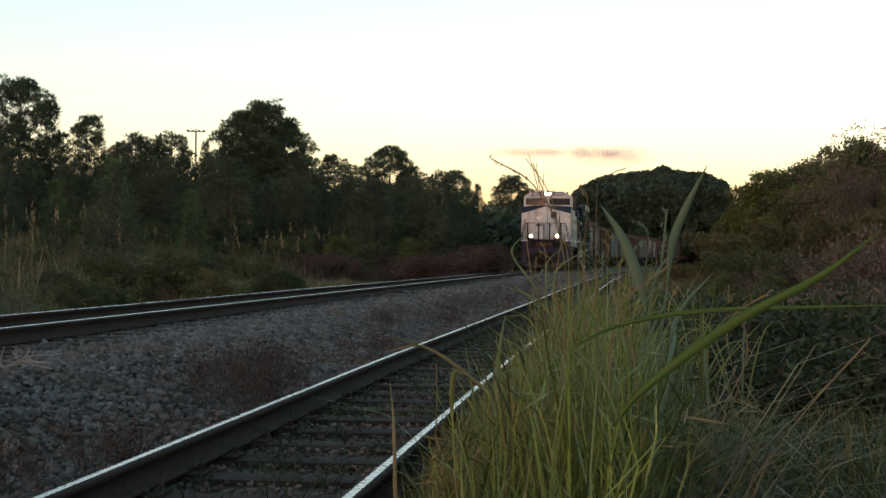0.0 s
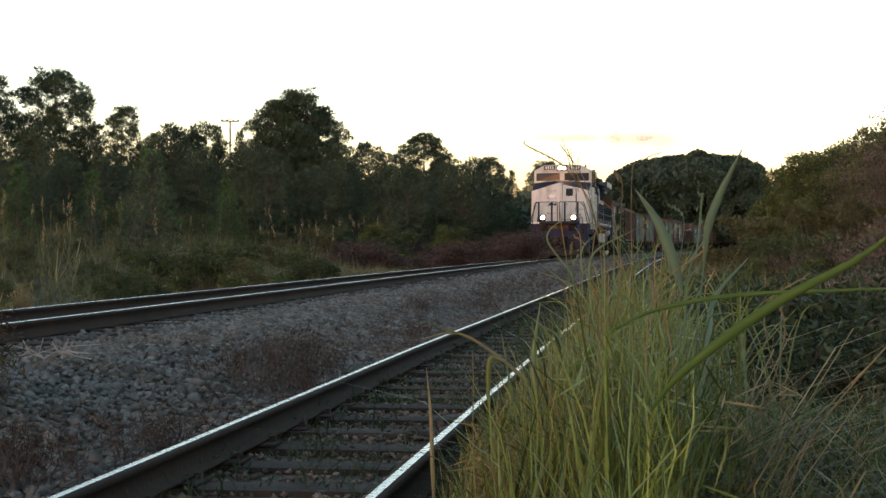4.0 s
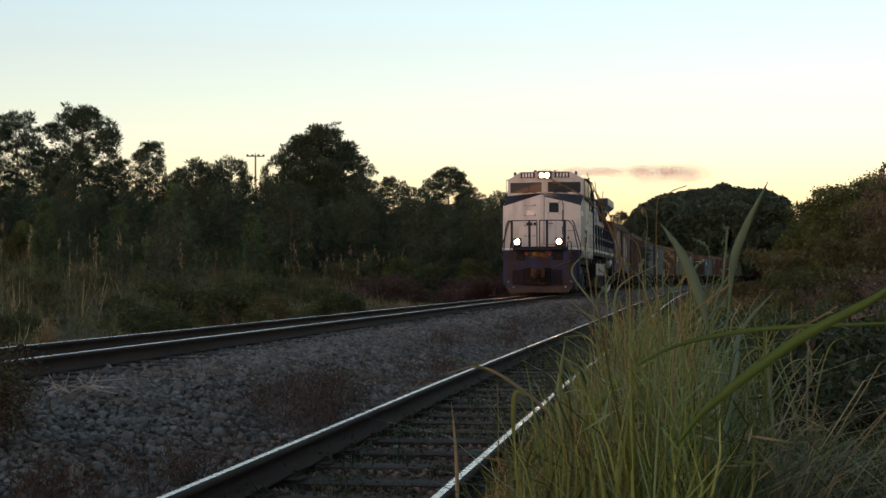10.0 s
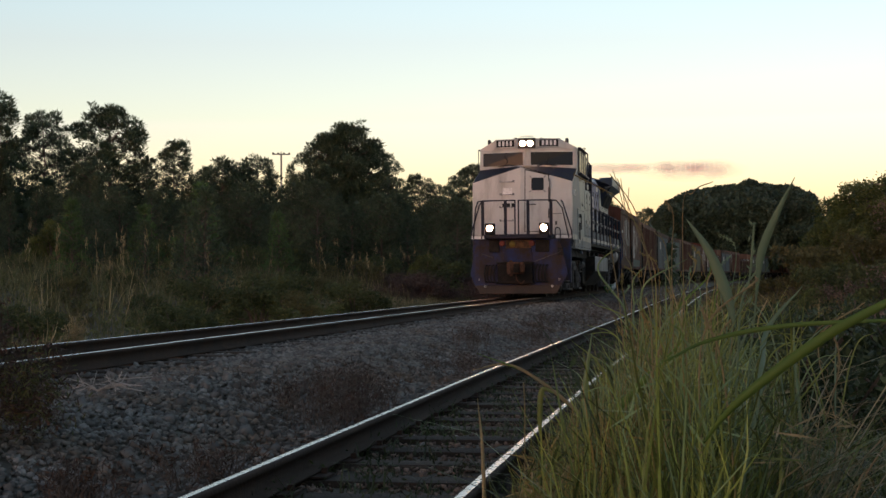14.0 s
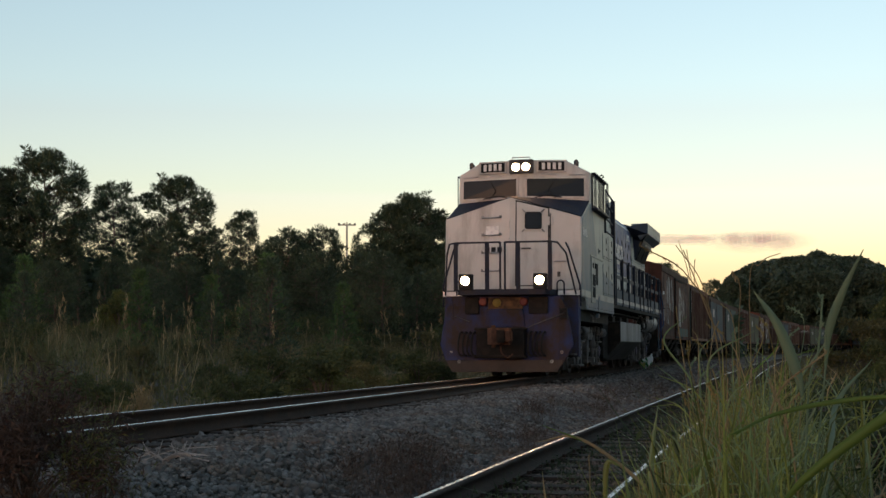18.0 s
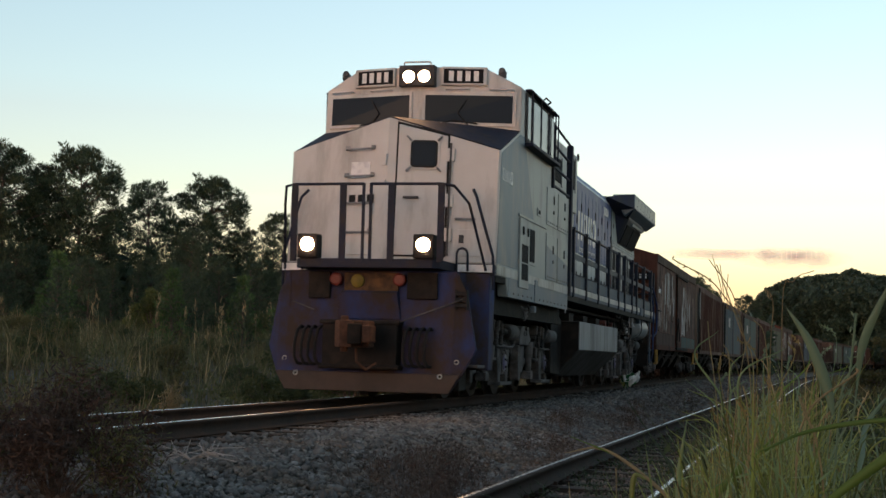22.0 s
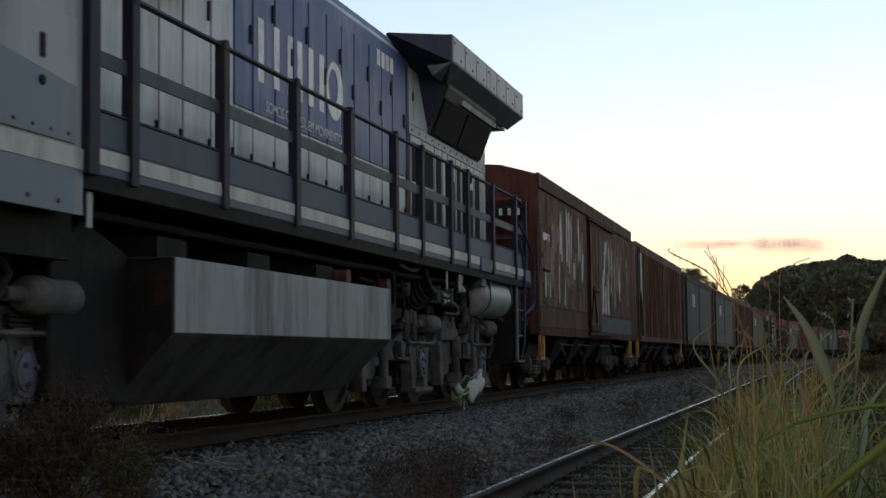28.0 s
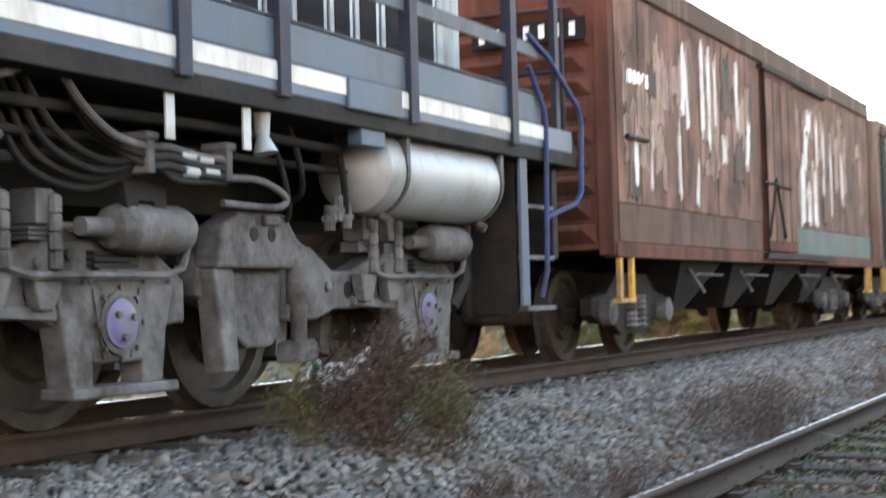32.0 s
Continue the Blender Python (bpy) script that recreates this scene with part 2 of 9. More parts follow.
def to_track(x, y):
    s = (np.asarray(y, float) - 12.85)
    for _ in range(8):
        cx, cy, a = np.interp(s, _S, _X), np.interp(s, _S, _Y), np.interp(s, _S, _A)
        s = np.clip(s + (x - cx) * np.sin(a) + (y - cy) * np.cos(a), -119, 519)
    cx, cy, a = np.interp(s, _S, _X), np.interp(s, _S, _Y), np.interp(s, _S, _A)
    return s, (x - cx) * np.cos(a) - (y - cy) * np.sin(a)


PROFILE_LAT = [-60, -20, -14, -9, -4.6, -3.4, -2.0, -1.75, 1.75, 2.0, 2.9, 5.3, 6.2, 8.5, 14, 60]
PROFILE_Z = [1.0, 0.45, 0.05, -0.55, -0.8, -0.62, -0.2, -0.155, -0.155, -0.18, -0.41, -0.41, -0.33, -0.22, 0.0, 0.6]


def ground_z(x, y):
    s, lat = to_track(x, y)
    return np.interp(lat, PROFILE_LAT, PROFILE_Z)


def siding(s):
    """The siding's middle, to the right of the main track's."""
    return 4.15 + 0.15 * np.clip((np.asarray(s, float) - 0) / 18, 0, 1)


def aim(turn, dist):
    """A place on the ground at a bearing (degrees to the left of the first view) and distance from the camera."""
    a = radians(turn)
    x, y = -math.sin(a) * dist, math.cos(a) * dist
    return x, y, float(ground_z(np.array([x]), np.array([y]))[0])

NOSE = surface("cream_white_paint", (0.475, 0.472, 0.448), (0.535, 0.532, 0.508), 3, 0.5, dirt=(0.285, 0.27, 0.245), dscale=1.6, damount=0.42, streak=(1, 1, 0.25), bump=0.05)
SLATE = surface("faded_slate_blue_paint", (0.062, 0.105, 0.148), (0.085, 0.135, 0.18), 4, 0.5, dirt=(0.15, 0.16, 0.165), dscale=2.2, damount=0.35, streak=(1, 1, 0.3), bump=0.05)
SAGE = surface("weathered_grey_green_paint", (0.23, 0.265, 0.265), (0.28, 0.31, 0.305), 4, 0.5, dirt=(0.14, 0.145, 0.14), dscale=2.0, damount=0.35, streak=(1, 1, 0.22), bump=0.05)
HOODGREY = surface("streaked_grey_paint", (0.43, 0.46, 0.46), (0.53, 0.555, 0.545), 5, 0.5, dirt=(0.19, 0.185, 0.175), dscale=3.0, damount=0.42, streak=(1, 1, 0.12), bump=0.05)
BLUE = surface("deep_blue_paint", (0.013, 0.048, 0.165), (0.022, 0.068, 0.215), 4, 0.5, dirt=(0.14, 0.19, 0.25), dscale=2.4, damount=0.30, streak=(1, 1, 0.14), bump=0.05, spec=0.3)
PILOTBLUE = surface("grimy_blue_paint", (0.014, 0.034, 0.118), (0.022, 0.048, 0.15), 5, 0.7, dirt=(0.034, 0.024, 0.020), dscale=1.4, damount=0.72, streak=(1, 1, 0.7), bump=0.15, spec=0.15)
RAILBLUE = surface("dark_blue_grey_rail_paint", (0.011, 0.014, 0.027), (0.018, 0.022, 0.038), 9, 0.65, dirt=(0.03, 0.026, 0.024), dscale=4, damount=0.4, bump=0.05, spec=0.2)
KICK = surface("steel_blue_panel_paint", (0.036, 0.064, 0.092), (0.052, 0.084, 0.116), 5, 0.6, dirt=(0.05, 0.055, 0.06), dscale=2.5, damount=0.36, streak=(1, 1, 0.3), bump=0.05, spec=0.25)
CREAM = surface("cream_stripe_paint", (0.39, 0.39, 0.365), (0.47, 0.47, 0.44), 6, 0.55, dirt=(0.24, 0.215, 0.18), dscale=3, damount=0.45, streak=(1, 1, 0.3), bump=0.05)
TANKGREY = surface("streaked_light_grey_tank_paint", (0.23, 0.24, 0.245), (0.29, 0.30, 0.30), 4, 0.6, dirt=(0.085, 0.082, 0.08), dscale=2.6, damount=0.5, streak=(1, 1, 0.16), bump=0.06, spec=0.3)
GRIME = surface("grimy_grey_cast_steel", (0.060, 0.059, 0.059), (0.126, 0.122, 0.120), 9, 0.75, dirt=(0.026, 0.022, 0.020), dscale=3, damount=0.54, bump=0.25, spec=0.22)
# oily underframe black; also stands in for shade under the deck and in recesses
UNDER = surface("oily_black_with_shade", (0.008, 0.0075, 0.007), (0.016, 0.015, 0.014), 8, 0.75, dirt=(0.028, 0.022, 0.018), dscale=3, damount=0.4, bump=0.2, spec=0.12)
TANKDARK = surface("grimy_shaded_tank_paint", (0.042, 0.042, 0.043), (0.065, 0.065, 0.064), 5, 0.75, dirt=(0.02, 0.018, 0.016), dscale=2.5, damount=0.5, streak=(1, 1, 0.2), bump=0.08, spec=0.15)
BLACKED = surface("matt_black_mesh", (0.010, 0.010, 0.011), (0.018, 0.018, 0.019), 60, 0.8, bump=0.4, bscale=160, spec=0.1)
RUBBER = surface("black_rubber", (0.012, 0.012, 0.012), (0.022, 0.022, 0.022), 20, 0.75, bump=0.1, spec=0.15)
SILVER = surface("dull_silver_paint", (0.21, 0.23, 0.238), (0.27, 0.29, 0.30), 6, 0.5, 0.15, dirt=(0.15, 0.145, 0.135), dscale=3.0, damount=0.38, bump=0.05)
WHEEL = surface("worn_wheel_steel", (0.04, 0.035, 0.031), (0.075, 0.067, 0.06), 12, 0.7, 0.3, dirt=(0.035, 0.026, 0.02), dscale=4, damount=0.5, bump=0.15, spec=0.25)
# darker wheel steel for the wagons
DARKWHEEL = surface("dark_wagon_wheel_steel", (0.028, 0.024, 0.021), (0.05, 0.043, 0.037), 12, 0.8, 0.1, dirt=(0.02, 0.015, 0.012), dscale=4, damount=0.5, bump=0.15, spec=0.1)
VIOLET = surface("violet_axle_cover_paint", (0.055, 0.045, 0.13), (0.085, 0.075, 0.17), 10, 0.6, dirt=(0.085, 0.08, 0.08), dscale=9, damount=0.6, bump=0.1)
WHITE = surface("white_lettering_paint", (0.66, 0.66, 0.64), (0.74, 0.74, 0.72), 9, 0.5, dirt=(0.4, 0.4, 0.42), dscale=5, damount=0.4, bump=0.0)
DARKGLASS = glassy("dark_cab_glass", (0.008, 0.010, 0.014), 0.10)
LAMPGLOW = glow("lit_headlamp", (1.0, 0.66, 0.34), 45.0)
DITCHGLOW = glow("lit_ditch_lamp", (1.0, 0.62, 0.30), 160.0)
REDLENS = surface("red_lens", (0.085, 0.012, 0.010), (0.13, 0.02, 0.015), 20, 0.4, bump=0.0, spec=0.25)
YELLOWLENS = surface("yellow_cap_paint", (0.11, 0.085, 0.012), (0.16, 0.12, 0.025), 20, 0.5, bump=0.1, spec=0.25)
YELLOW = surface("faded_yellow_paint", (0.36, 0.18, 0.022), (0.43, 0.24, 0.045), 8, 0.6, dirt=(0.13, 0.08, 0.04), dscale=5, damount=0.45, bump=0.1, spec=0.25)
REDPAINT = surface("faded_red_paint", (0.11, 0.028, 0.022), (0.17, 0.05, 0.04), 8, 0.7, dirt=(0.05, 0.033, 0.027), dscale=6, damount=0.5, bump=0.05, spec=0.2)
SIDETOP = surface("dull_siding_rail_head", (0.40, 0.39, 0.38), (0.52, 0.51, 0.50), 30, 0.28, 1.0, dirt=(0.16, 0.13, 0.11), dscale=9, damount=0.22, bump=0.06)
RAILSIDE = surface("rust_brown_rail_steel", (0.028, 0.017, 0.013), (0.055, 0.033, 0.024), 14, 0.85, dirt=(0.025, 0.019, 0.016), dscale=2, damount=0.5, bump=0.25, spec=0.15)
RAILTOP = surface("polished_rail_head", (0.55, 0.55, 0.55), (0.66, 0.66, 0.66), 30, 0.24, 1.0, dirt=(0.36, 0.33, 0.3), dscale=4, damount=0.3, streak=(1, 1, 1), bump=0.04)
SLEEPER = surface("weathered_sleeper_wood", (0.030, 0.024, 0.020), (0.066, 0.054, 0.045), 7, 0.9, dirt=(0.028, 0.022, 0.018), dscale=3, damount=0.5, streak=(0.15, 1, 1), bump=0.5, bscale=30, vary=0.35, spec=0.15)
BALLAST = surface("grey_granite_ballast", (0.072, 0.071, 0.067), (0.187, 0.184, 0.175), 5, 0.85, dirt=(0.122, 0.092, 0.070), dscale=0.9, damount=0.40, bump=0.3, bscale=60, island=0.5, spec=0.08)
DIRTSTONE = surface("brown_stained_gravel", (0.085, 0.066, 0.056), (0.20, 0.155, 0.130), 5, 0.9, dirt=(0.09, 0.055, 0.038), dscale=0.9, damount=0.5, bump=0.3, bscale=60, island=0.5, spec=0.1)
STONE = surface("grey_granite_stone", (0.065, 0.062, 0.058), (0.14, 0.135, 0.127), 9, 0.85, bump=0.3, bscale=60, vary=0.4, spec=0.08)
SOIL = surface("gravelly_earth", (0.036, 0.029, 0.022), (0.072, 0.058, 0.042), 3, 0.9, dirt=(0.05, 0.05, 0.03), dscale=0.15, damount=0.6, bump=0.8, bscale=18)
BARK = surface("pine_bark", (0.06, 0.045, 0.035), (0.12, 0.09, 0.07), 6, 0.9, bump=0.6, streak=(1, 1, 0.3), dirt=(0.035, 0.027, 0.02), dscale=4, damount=0.5)
POST = surface("weathered_grey_pole", (0.2, 0.19, 0.17), (0.3, 0.28, 0.26), 6, 0.8, bump=0.2)
RUST1 = surface("faded_brown_wagon_paint", (0.092, 0.035, 0.026), (0.14, 0.056, 0.039), 3, 0.8, dirt=(0.04, 0.022, 0.017), dscale=2.2, damount=0.55, streak=(1, 1, 0.15), bump=0.15, spec=0.06)
RUST2 = surface("sun_bleached_rust_panels", (0.066, 0.038, 0.031), (0.135, 0.080, 0.062), 1.5, 0.8, dirt=(0.23, 0.122, 0.092), dscale=1.5, damount=0.40, streak=(1, 1.5, 0.5), bump=0.15, contrast=0.13, spec=0.06)
RUST3 = surface("red_brown_streaked_wagon", (0.074, 0.036, 0.028), (0.12, 0.064, 0.05), 2, 0.75, 0.05, dirt=(0.25, 0.19, 0.15), dscale=2.4, damount=0.28, streak=(1, 2.2, 0.08), bump=0.15, spec=0.06)
WBLUE = surface("faded_blue_grey_wagon", (0.055, 0.082, 0.098), (0.09, 0.125, 0.137), 2, 0.75, dirt=(0.12, 0.075, 0.058), dscale=1.8, damount=0.42, streak=(1, 1.6, 0.1), bump=0.12, spec=0.06)
WGREEN = surface("faded_sea_green_wagon", (0.06, 0.095, 0.09), (0.10, 0.137, 0.125), 2, 0.75, dirt=(0.13, 0.085, 0.065), dscale=1.8, damount=0.4, streak=(1, 1.6, 0.1), bump=0.12, spec=0.06)
WOLIVE = surface("faded_olive_wagon", (0.085, 0.09, 0.06), (0.13, 0.13, 0.09), 2, 0.75, dirt=(0.11, 0.075, 0.055), dscale=1.8, damount=0.4, streak=(1, 1.6, 0.1), bump=0.12, spec=0.06)
WBROWN = surface("dark_brown_wagon", (0.055, 0.032, 0.025), (0.085, 0.052, 0.04), 2, 0.75, 0.05, dirt=(0.2, 0.15, 0.12), dscale=1.8, damount=0.25, streak=(1, 1.6, 0.1), bump=0.12, spec=0.06)
LOWBROWN = surface("dull_brown_lower_sheet", (0.085, 0.052, 0.042), (0.13, 0.082, 0.066), 3, 0.85, dirt=(0.05, 0.03, 0.025), dscale=2, damount=0.45, streak=(1, 1, 0.4), bump=0.12, spec=0.06)
BLEACH = surface("bleached_pink_rust", (0.22, 0.13, 0.10), (0.32, 0.21, 0.165), 4, 0.8, dirt=(0.07, 0.042, 0.032), dscale=4, damount=0.55, streak=(1, 1.4, 0.3), bump=0.15, spec=0.2)
STAIN = surface("dark_brown_stain", (0.04, 0.026, 0.021), (0.07, 0.045, 0.036), 4, 0.8, dirt=(0.11, 0.07, 0.055), dscale=4, damount=0.4, streak=(1, 1.4, 0.3), bump=0.15, spec=0.2)
PEEL = surface("peeling_white_wagon_paint", (0.42, 0.42, 0.40), (0.55, 0.54, 0.51), 4, 0.75, dirt=(0.2, 0.12, 0.085), dscale=5, damount=0.5, streak=(1, 1, 0.3), bump=0.15)
BAGWHITE = leafy("white_plastic", (0.62, 0.68, 0.66), (0.7, 0.74, 0.73), 0.35, 0.3, 0.05)
BAGGREEN = leafy("green_plastic", (0.03, 0.17, 0.07), (0.06, 0.24, 0.1), 0.35, 0.3, 0.05)
BAGYELLOW = leafy("yellow_green_plastic", (0.36, 0.42, 0.14), (0.42, 0.48, 0.18), 0.35, 0.3, 0.05)
G_FRESH = leafy("fresh_grass", (0.018, 0.030, 0.006), (0.29, 0.345, 0.08), 0.42, 0.3, 0.5, 0.5)
# green deepened to stand in for shade low in the grass
G_SHADE = leafy("shaded_deep_green_grass", (0.022, 0.036, 0.009), (0.145, 0.170, 0.042), 0.5, 0.3, 0.5, 0.4)
G_DRY = leafy("dry_straw_grass", (0.20, 0.15, 0.075), (0.33, 0.26, 0.14))
G_MIX = leafy("tired_field_grass", (0.06, 0.068, 0.02), (0.20, 0.15, 0.062))
G_BROWN = leafy("dead_brown_weeds", (0.028, 0.016, 0.011), (0.065, 0.036, 0.025), through=0.15)
G_REED = leafy("blue_green_reed_leaf", (0.115, 0.185, 0.11), (0.17, 0.24, 0.15), vary=0.25)
L_PINE = leafy("pine_needles", (0.026, 0.046, 0.026), (0.064, 0.094, 0.050), through=0.2)
L_BUSH = leafy("shrub_leaves", (0.036, 0.056, 0.020), (0.085, 0.098, 0.036), through=0.3)
L_WOOD = leafy("olive_wood_leaves", (0.055, 0.080, 0.020), (0.13, 0.140, 0.038), through=0.3, vary=0.6)
L_OLIVE = leafy("yellowing_shrub_leaves", (0.065, 0.066, 0.022), (0.12, 0.105, 0.04), through=0.3)
L_PINK = leafy("dry_seed_heads", (0.10, 0.065, 0.048), (0.22, 0.155, 0.12), through=0.3)
L_HILL = leafy("far_wood_foliage", (0.022, 0.044, 0.028), (0.042, 0.070, 0.044), through=0.1, vary=0.2)
G_NEAR = leafy("bright_near_grass_leaf", (0.075, 0.15, 0.025), (0.11, 0.19, 0.04), vary=0.3)
G_GOLD = leafy("golden_green_stems", (0.10, 0.095, 0.027), (0.29, 0.19, 0.07), 0.5, 0.3, 0.45, 0.4)
G_BLUISH = leafy("bluish_green_grass", (0.045, 0.085, 0.03), (0.24, 0.34, 0.15), 0.42, 0.3, 0.45, 0.5)
# dull weed leaves; dark enough to stand in for shade behind the verge
L_DARK = leafy("dull_and_shaded_foliage", (0.016, 0.030, 0.012), (0.05, 0.07, 0.026), through=0.2)
L_YOUNG = leafy("young_pine_needles", (0.04, 0.085, 0.028), (0.075, 0.135, 0.045), through=0.25)


def cloudy(name, c, cover):
    """Thin cloud: lit white vapour, thickest in its middle, that lets the sky behind it through."""
    m = bpy.data.materials.new(name)
    m.use_nodes = True
    n, l = m.node_tree.nodes, m.node_tree.links
    b = n["Principled BSDF"]
    b.inputs["Base Color"].default_value, b.inputs["Roughness"].default_value = (*c, 1), 1.0
    b.inputs["Specular IOR Level"].default_value = 0.0
    tc, mp, gr, nz, rg, mu = (n.new("ShaderNode" + k) for k in ("TexCoord", "Mapping", "TexGradient", "TexNoise", "MapRange", "Math"))
    mp.inputs["Location"].default_value, mp.inputs["Scale"].default_value = (-1, 0, -1), (2, 0, 2)
    gr.gradient_type = "SPHERICAL"
    l.new(tc.outputs["Generated"], mp.inputs["Vector"])
    l.new(mp.outputs[0], gr.inputs["Vector"])
    nz.inputs["Scale"].default_value, nz.inputs["Detail"].default_value = 0.022, 8
    rg.inputs[1].default_value, rg.inputs[2].default_value, rg.inputs[4].default_value = 0.26, 0.72, cover
    l.new(tc.outputs["Object"], nz.inputs["Vector"])
    l.new(nz.outputs["Fac"], rg.inputs[0])
    mu.operation = "MULTIPLY"
    l.new(gr.outputs["Fac"], mu.inputs[0])
    l.new(rg.outputs[0], mu.inputs[1])
    l.new(mu.outputs[0], b.inputs["Alpha"])
    return m


CLOUD = cloudy("thin_pinkish_cloud", (0.80, 0.62, 0.66), 1.5)
G_FIELD = leafy("olive_brown_field_grass", (0.07, 0.087, 0.03), (0.185, 0.142, 0.07), vary=0.5)
L_HERB = leafy("dull_green_scrub", (0.05, 0.070, 0.021), (0.125, 0.122, 0.042), through=0.25, vary=0.55)
L_THICKET = leafy("red_brown_dry_thicket", (0.045, 0.025, 0.02), (0.085, 0.05, 0.04), through=0.15)
SILLBLUE = surface("faded_blue_sill_paint", (0.032, 0.062, 0.10), (0.048, 0.082, 0.125), 6, 0.55, dirt=(0.07, 0.075, 0.08), dscale=3, damount=0.42, streak=(1, 1, 0.4), bump=0.05, spec=0.3)
RADIATOR = surface("pale_slate_radiator_paint", (0.23, 0.285, 0.295), (0.29, 0.345, 0.35), 4, 0.55, dirt=(0.09, 0.10, 0.105), dscale=2.2, damount=0.4, streak=(1, 1, 0.25), bump=0.05, spec=0.3)
OILBROWN = surface("oily_brown_steel", (0.022, 0.015, 0.012), (0.040, 0.027, 0.021), 9, 0.6, dirt=(0.016, 0.012, 0.010), dscale=3, damount=0.5, bump=0.15, spec=0.3)
RUSTY = surface("rust_brown_cast_steel", (0.05, 0.026, 0.018), (0.10, 0.052, 0.034), 12, 0.85, dirt=(0.025, 0.016, 0.013), dscale=4, damount=0.5, bump=0.3, spec=0.15)
PALE = surface("pale_grey_door_paint", (0.27, 0.295, 0.30), (0.34, 0.36, 0.365), 5, 0.5, dirt=(0.14, 0.135, 0.13), dscale=3.0, damount=0.4, streak=(1, 1, 0.14), bump=0.05)
DARKSLATE = surface("dark_slate_and_wing_shade", (0.045, 0.058, 0.072), (0.062, 0.078, 0.094), 4, 0.6, dirt=(0.03, 0.033, 0.036), dscale=2.2, damount=0.4, streak=(1, 1, 0.25), bump=0.05, spec=0.2)
# ochre stands in for lamp light falling on the pilot plate
OCHRE = surface("ochre_lamp_glow_paint", (0.06, 0.036, 0.020), (0.13, 0.068, 0.028), 7, 0.75, dirt=(0.022, 0.016, 0.014), dscale=4, damount=0.6, bump=0.15, spec=0.2)
NAVY = surface("navy_wing_paint_and_shade", (0.018, 0.026, 0.055), (0.028, 0.038, 0.075), 4, 0.6, dirt=(0.04, 0.044, 0.05), dscale=2.2, damount=0.4, streak=(1, 1, 0.3), bump=0.05, spec=0.2)
LADDERBLUE = surface("blue_ladder_paint", (0.014, 0.032, 0.10), (0.022, 0.045, 0.135), 9, 0.6, dirt=(0.03, 0.03, 0.035), dscale=5, damount=0.4, bump=0.05, spec=0.2)

# ---------------------------------------------------------------- ground and tracks


def steps(*runs):
    out = []
    for a, b, d in runs:
        out += list(np.arange(a, b, d))
    return np.array(sorted(set(np.round(out, 3))))


def build_ground():
    gx = steps((-3200, -400, 400), (-400, -100, 30), (-100, -16, 6), (-16, 26, 0.4), (26, 100, 6), (100, 400, 30), (400, 3300, 400))
    gy = steps((-3200, -400, 400), (-400, -60, 40), (-60, -12, 6), (-12, 60, 0.7), (60, 140, 2.5), (140, 400, 20), (400, 3300, 400))
    X, Y = np.meshgrid(gx, gy)
    s, lat = to_track(X, Y)
    Z = np.interp(lat, PROFILE_LAT, PROFILE_Z)
    rough = np.array([noise.noise(Vector((x * 0.6, y * 0.6, 0))) for x, y in zip(X.ravel(), Y.ravel())]).reshape(X.shape)
    Z = Z - 0.03 + rough * np.where((lat > -3) & (lat < 5.4), 0.02, 0.1)
    n, m = X.shape
    i = np.arange(n * m).reshape(n, m)
    faces = np.stack([i[:-1, :-1], i[:-1, 1:], i[1:, 1:], i[1:, :-1]], -1).reshape(-1, 4)
    ob = new("ground", sheet("ground", np.stack([X, Y, Z], -1).reshape(-1, 3), faces, SOIL, True))
    tagged(ob, "dark gravelly earth under grass and track", "ground", kind="structure")


RAIL_PROFILE = [(-0.017, 0), (0.017, 0), (0.032, -0.005), (0.036, -0.012), (0.036, -0.03), (0.009, -0.042), (0.008, -0.115), (0.06, -0.128), (0.06, -0.14),
                (-0.06, -0.14), (-0.06, -0.128), (-0.008, -0.115), (-0.009, -0.042), (-0.036, -0.03), (-0.036, -0.012), (-0.032, -0.005)]


def rail(lat_of, z, ss, parent, head, band=1.0):
    prof = [(a * band, b) if b == 0 else (a, b) for a, b in RAIL_PROFILE]
    k = len(prof)
    V = []
    for a, b in prof:
        x, y, zz, _ = along(ss, lat_of(ss) + a, z + b)
        V.append(np.stack([x, y, zz], -1))
    V = np.stack(V, 1).reshape(-1, 3)
    i = np.arange(len(ss) * k).reshape(len(ss), k)
    F = []
    for j in range(k):
        q = (j + 1) % k
        F.append(np.stack([i[:-1, j], i[:-1, q], i[1:, q], i[1:, j]], -1))
    top = len(F[0])
    me = sheet("rail", V, np.concatenate(F), head)
    me.materials.append(RAILSIDE)
    idx = np.ones(len(me.polygons), np.int32)
    idx[:top] = 0
    me.polygons.foreach_set("material_index", idx)
    ob = new("rail", me)
    ob.parent = parent
    ob["label"] = "worn steel rail with a bright polished head"
    return ob


def build_tracks():
    main = tagged(new("track_main"), "main line track of worn rails in grey ballast", "railway track", kind="structure")
    side = tagged(new("track_siding"), "low siding track overgrown with weeds beside the main line", "railway track", kind="structure")
    ss = np.concatenate([np.arange(-60, 120, 1.0), np.arange(120, 420, 4.0)])
    for g in (-0.535, 0.535):
        rail(lambda q, g=g: g + 0 * q, 0.0, ss, main, RAILTOP, 1.6)
        rail(lambda q, g=g: siding(q) + g, -0.25, ss, side, SIDETOP)
    return main, side


build_ground()
TRACK_MAIN, TRACK_SIDE = build_tracks()

# ---------------------------------------------------------------- the locomotive: x to the side, y backwards from the nose, z above the rails


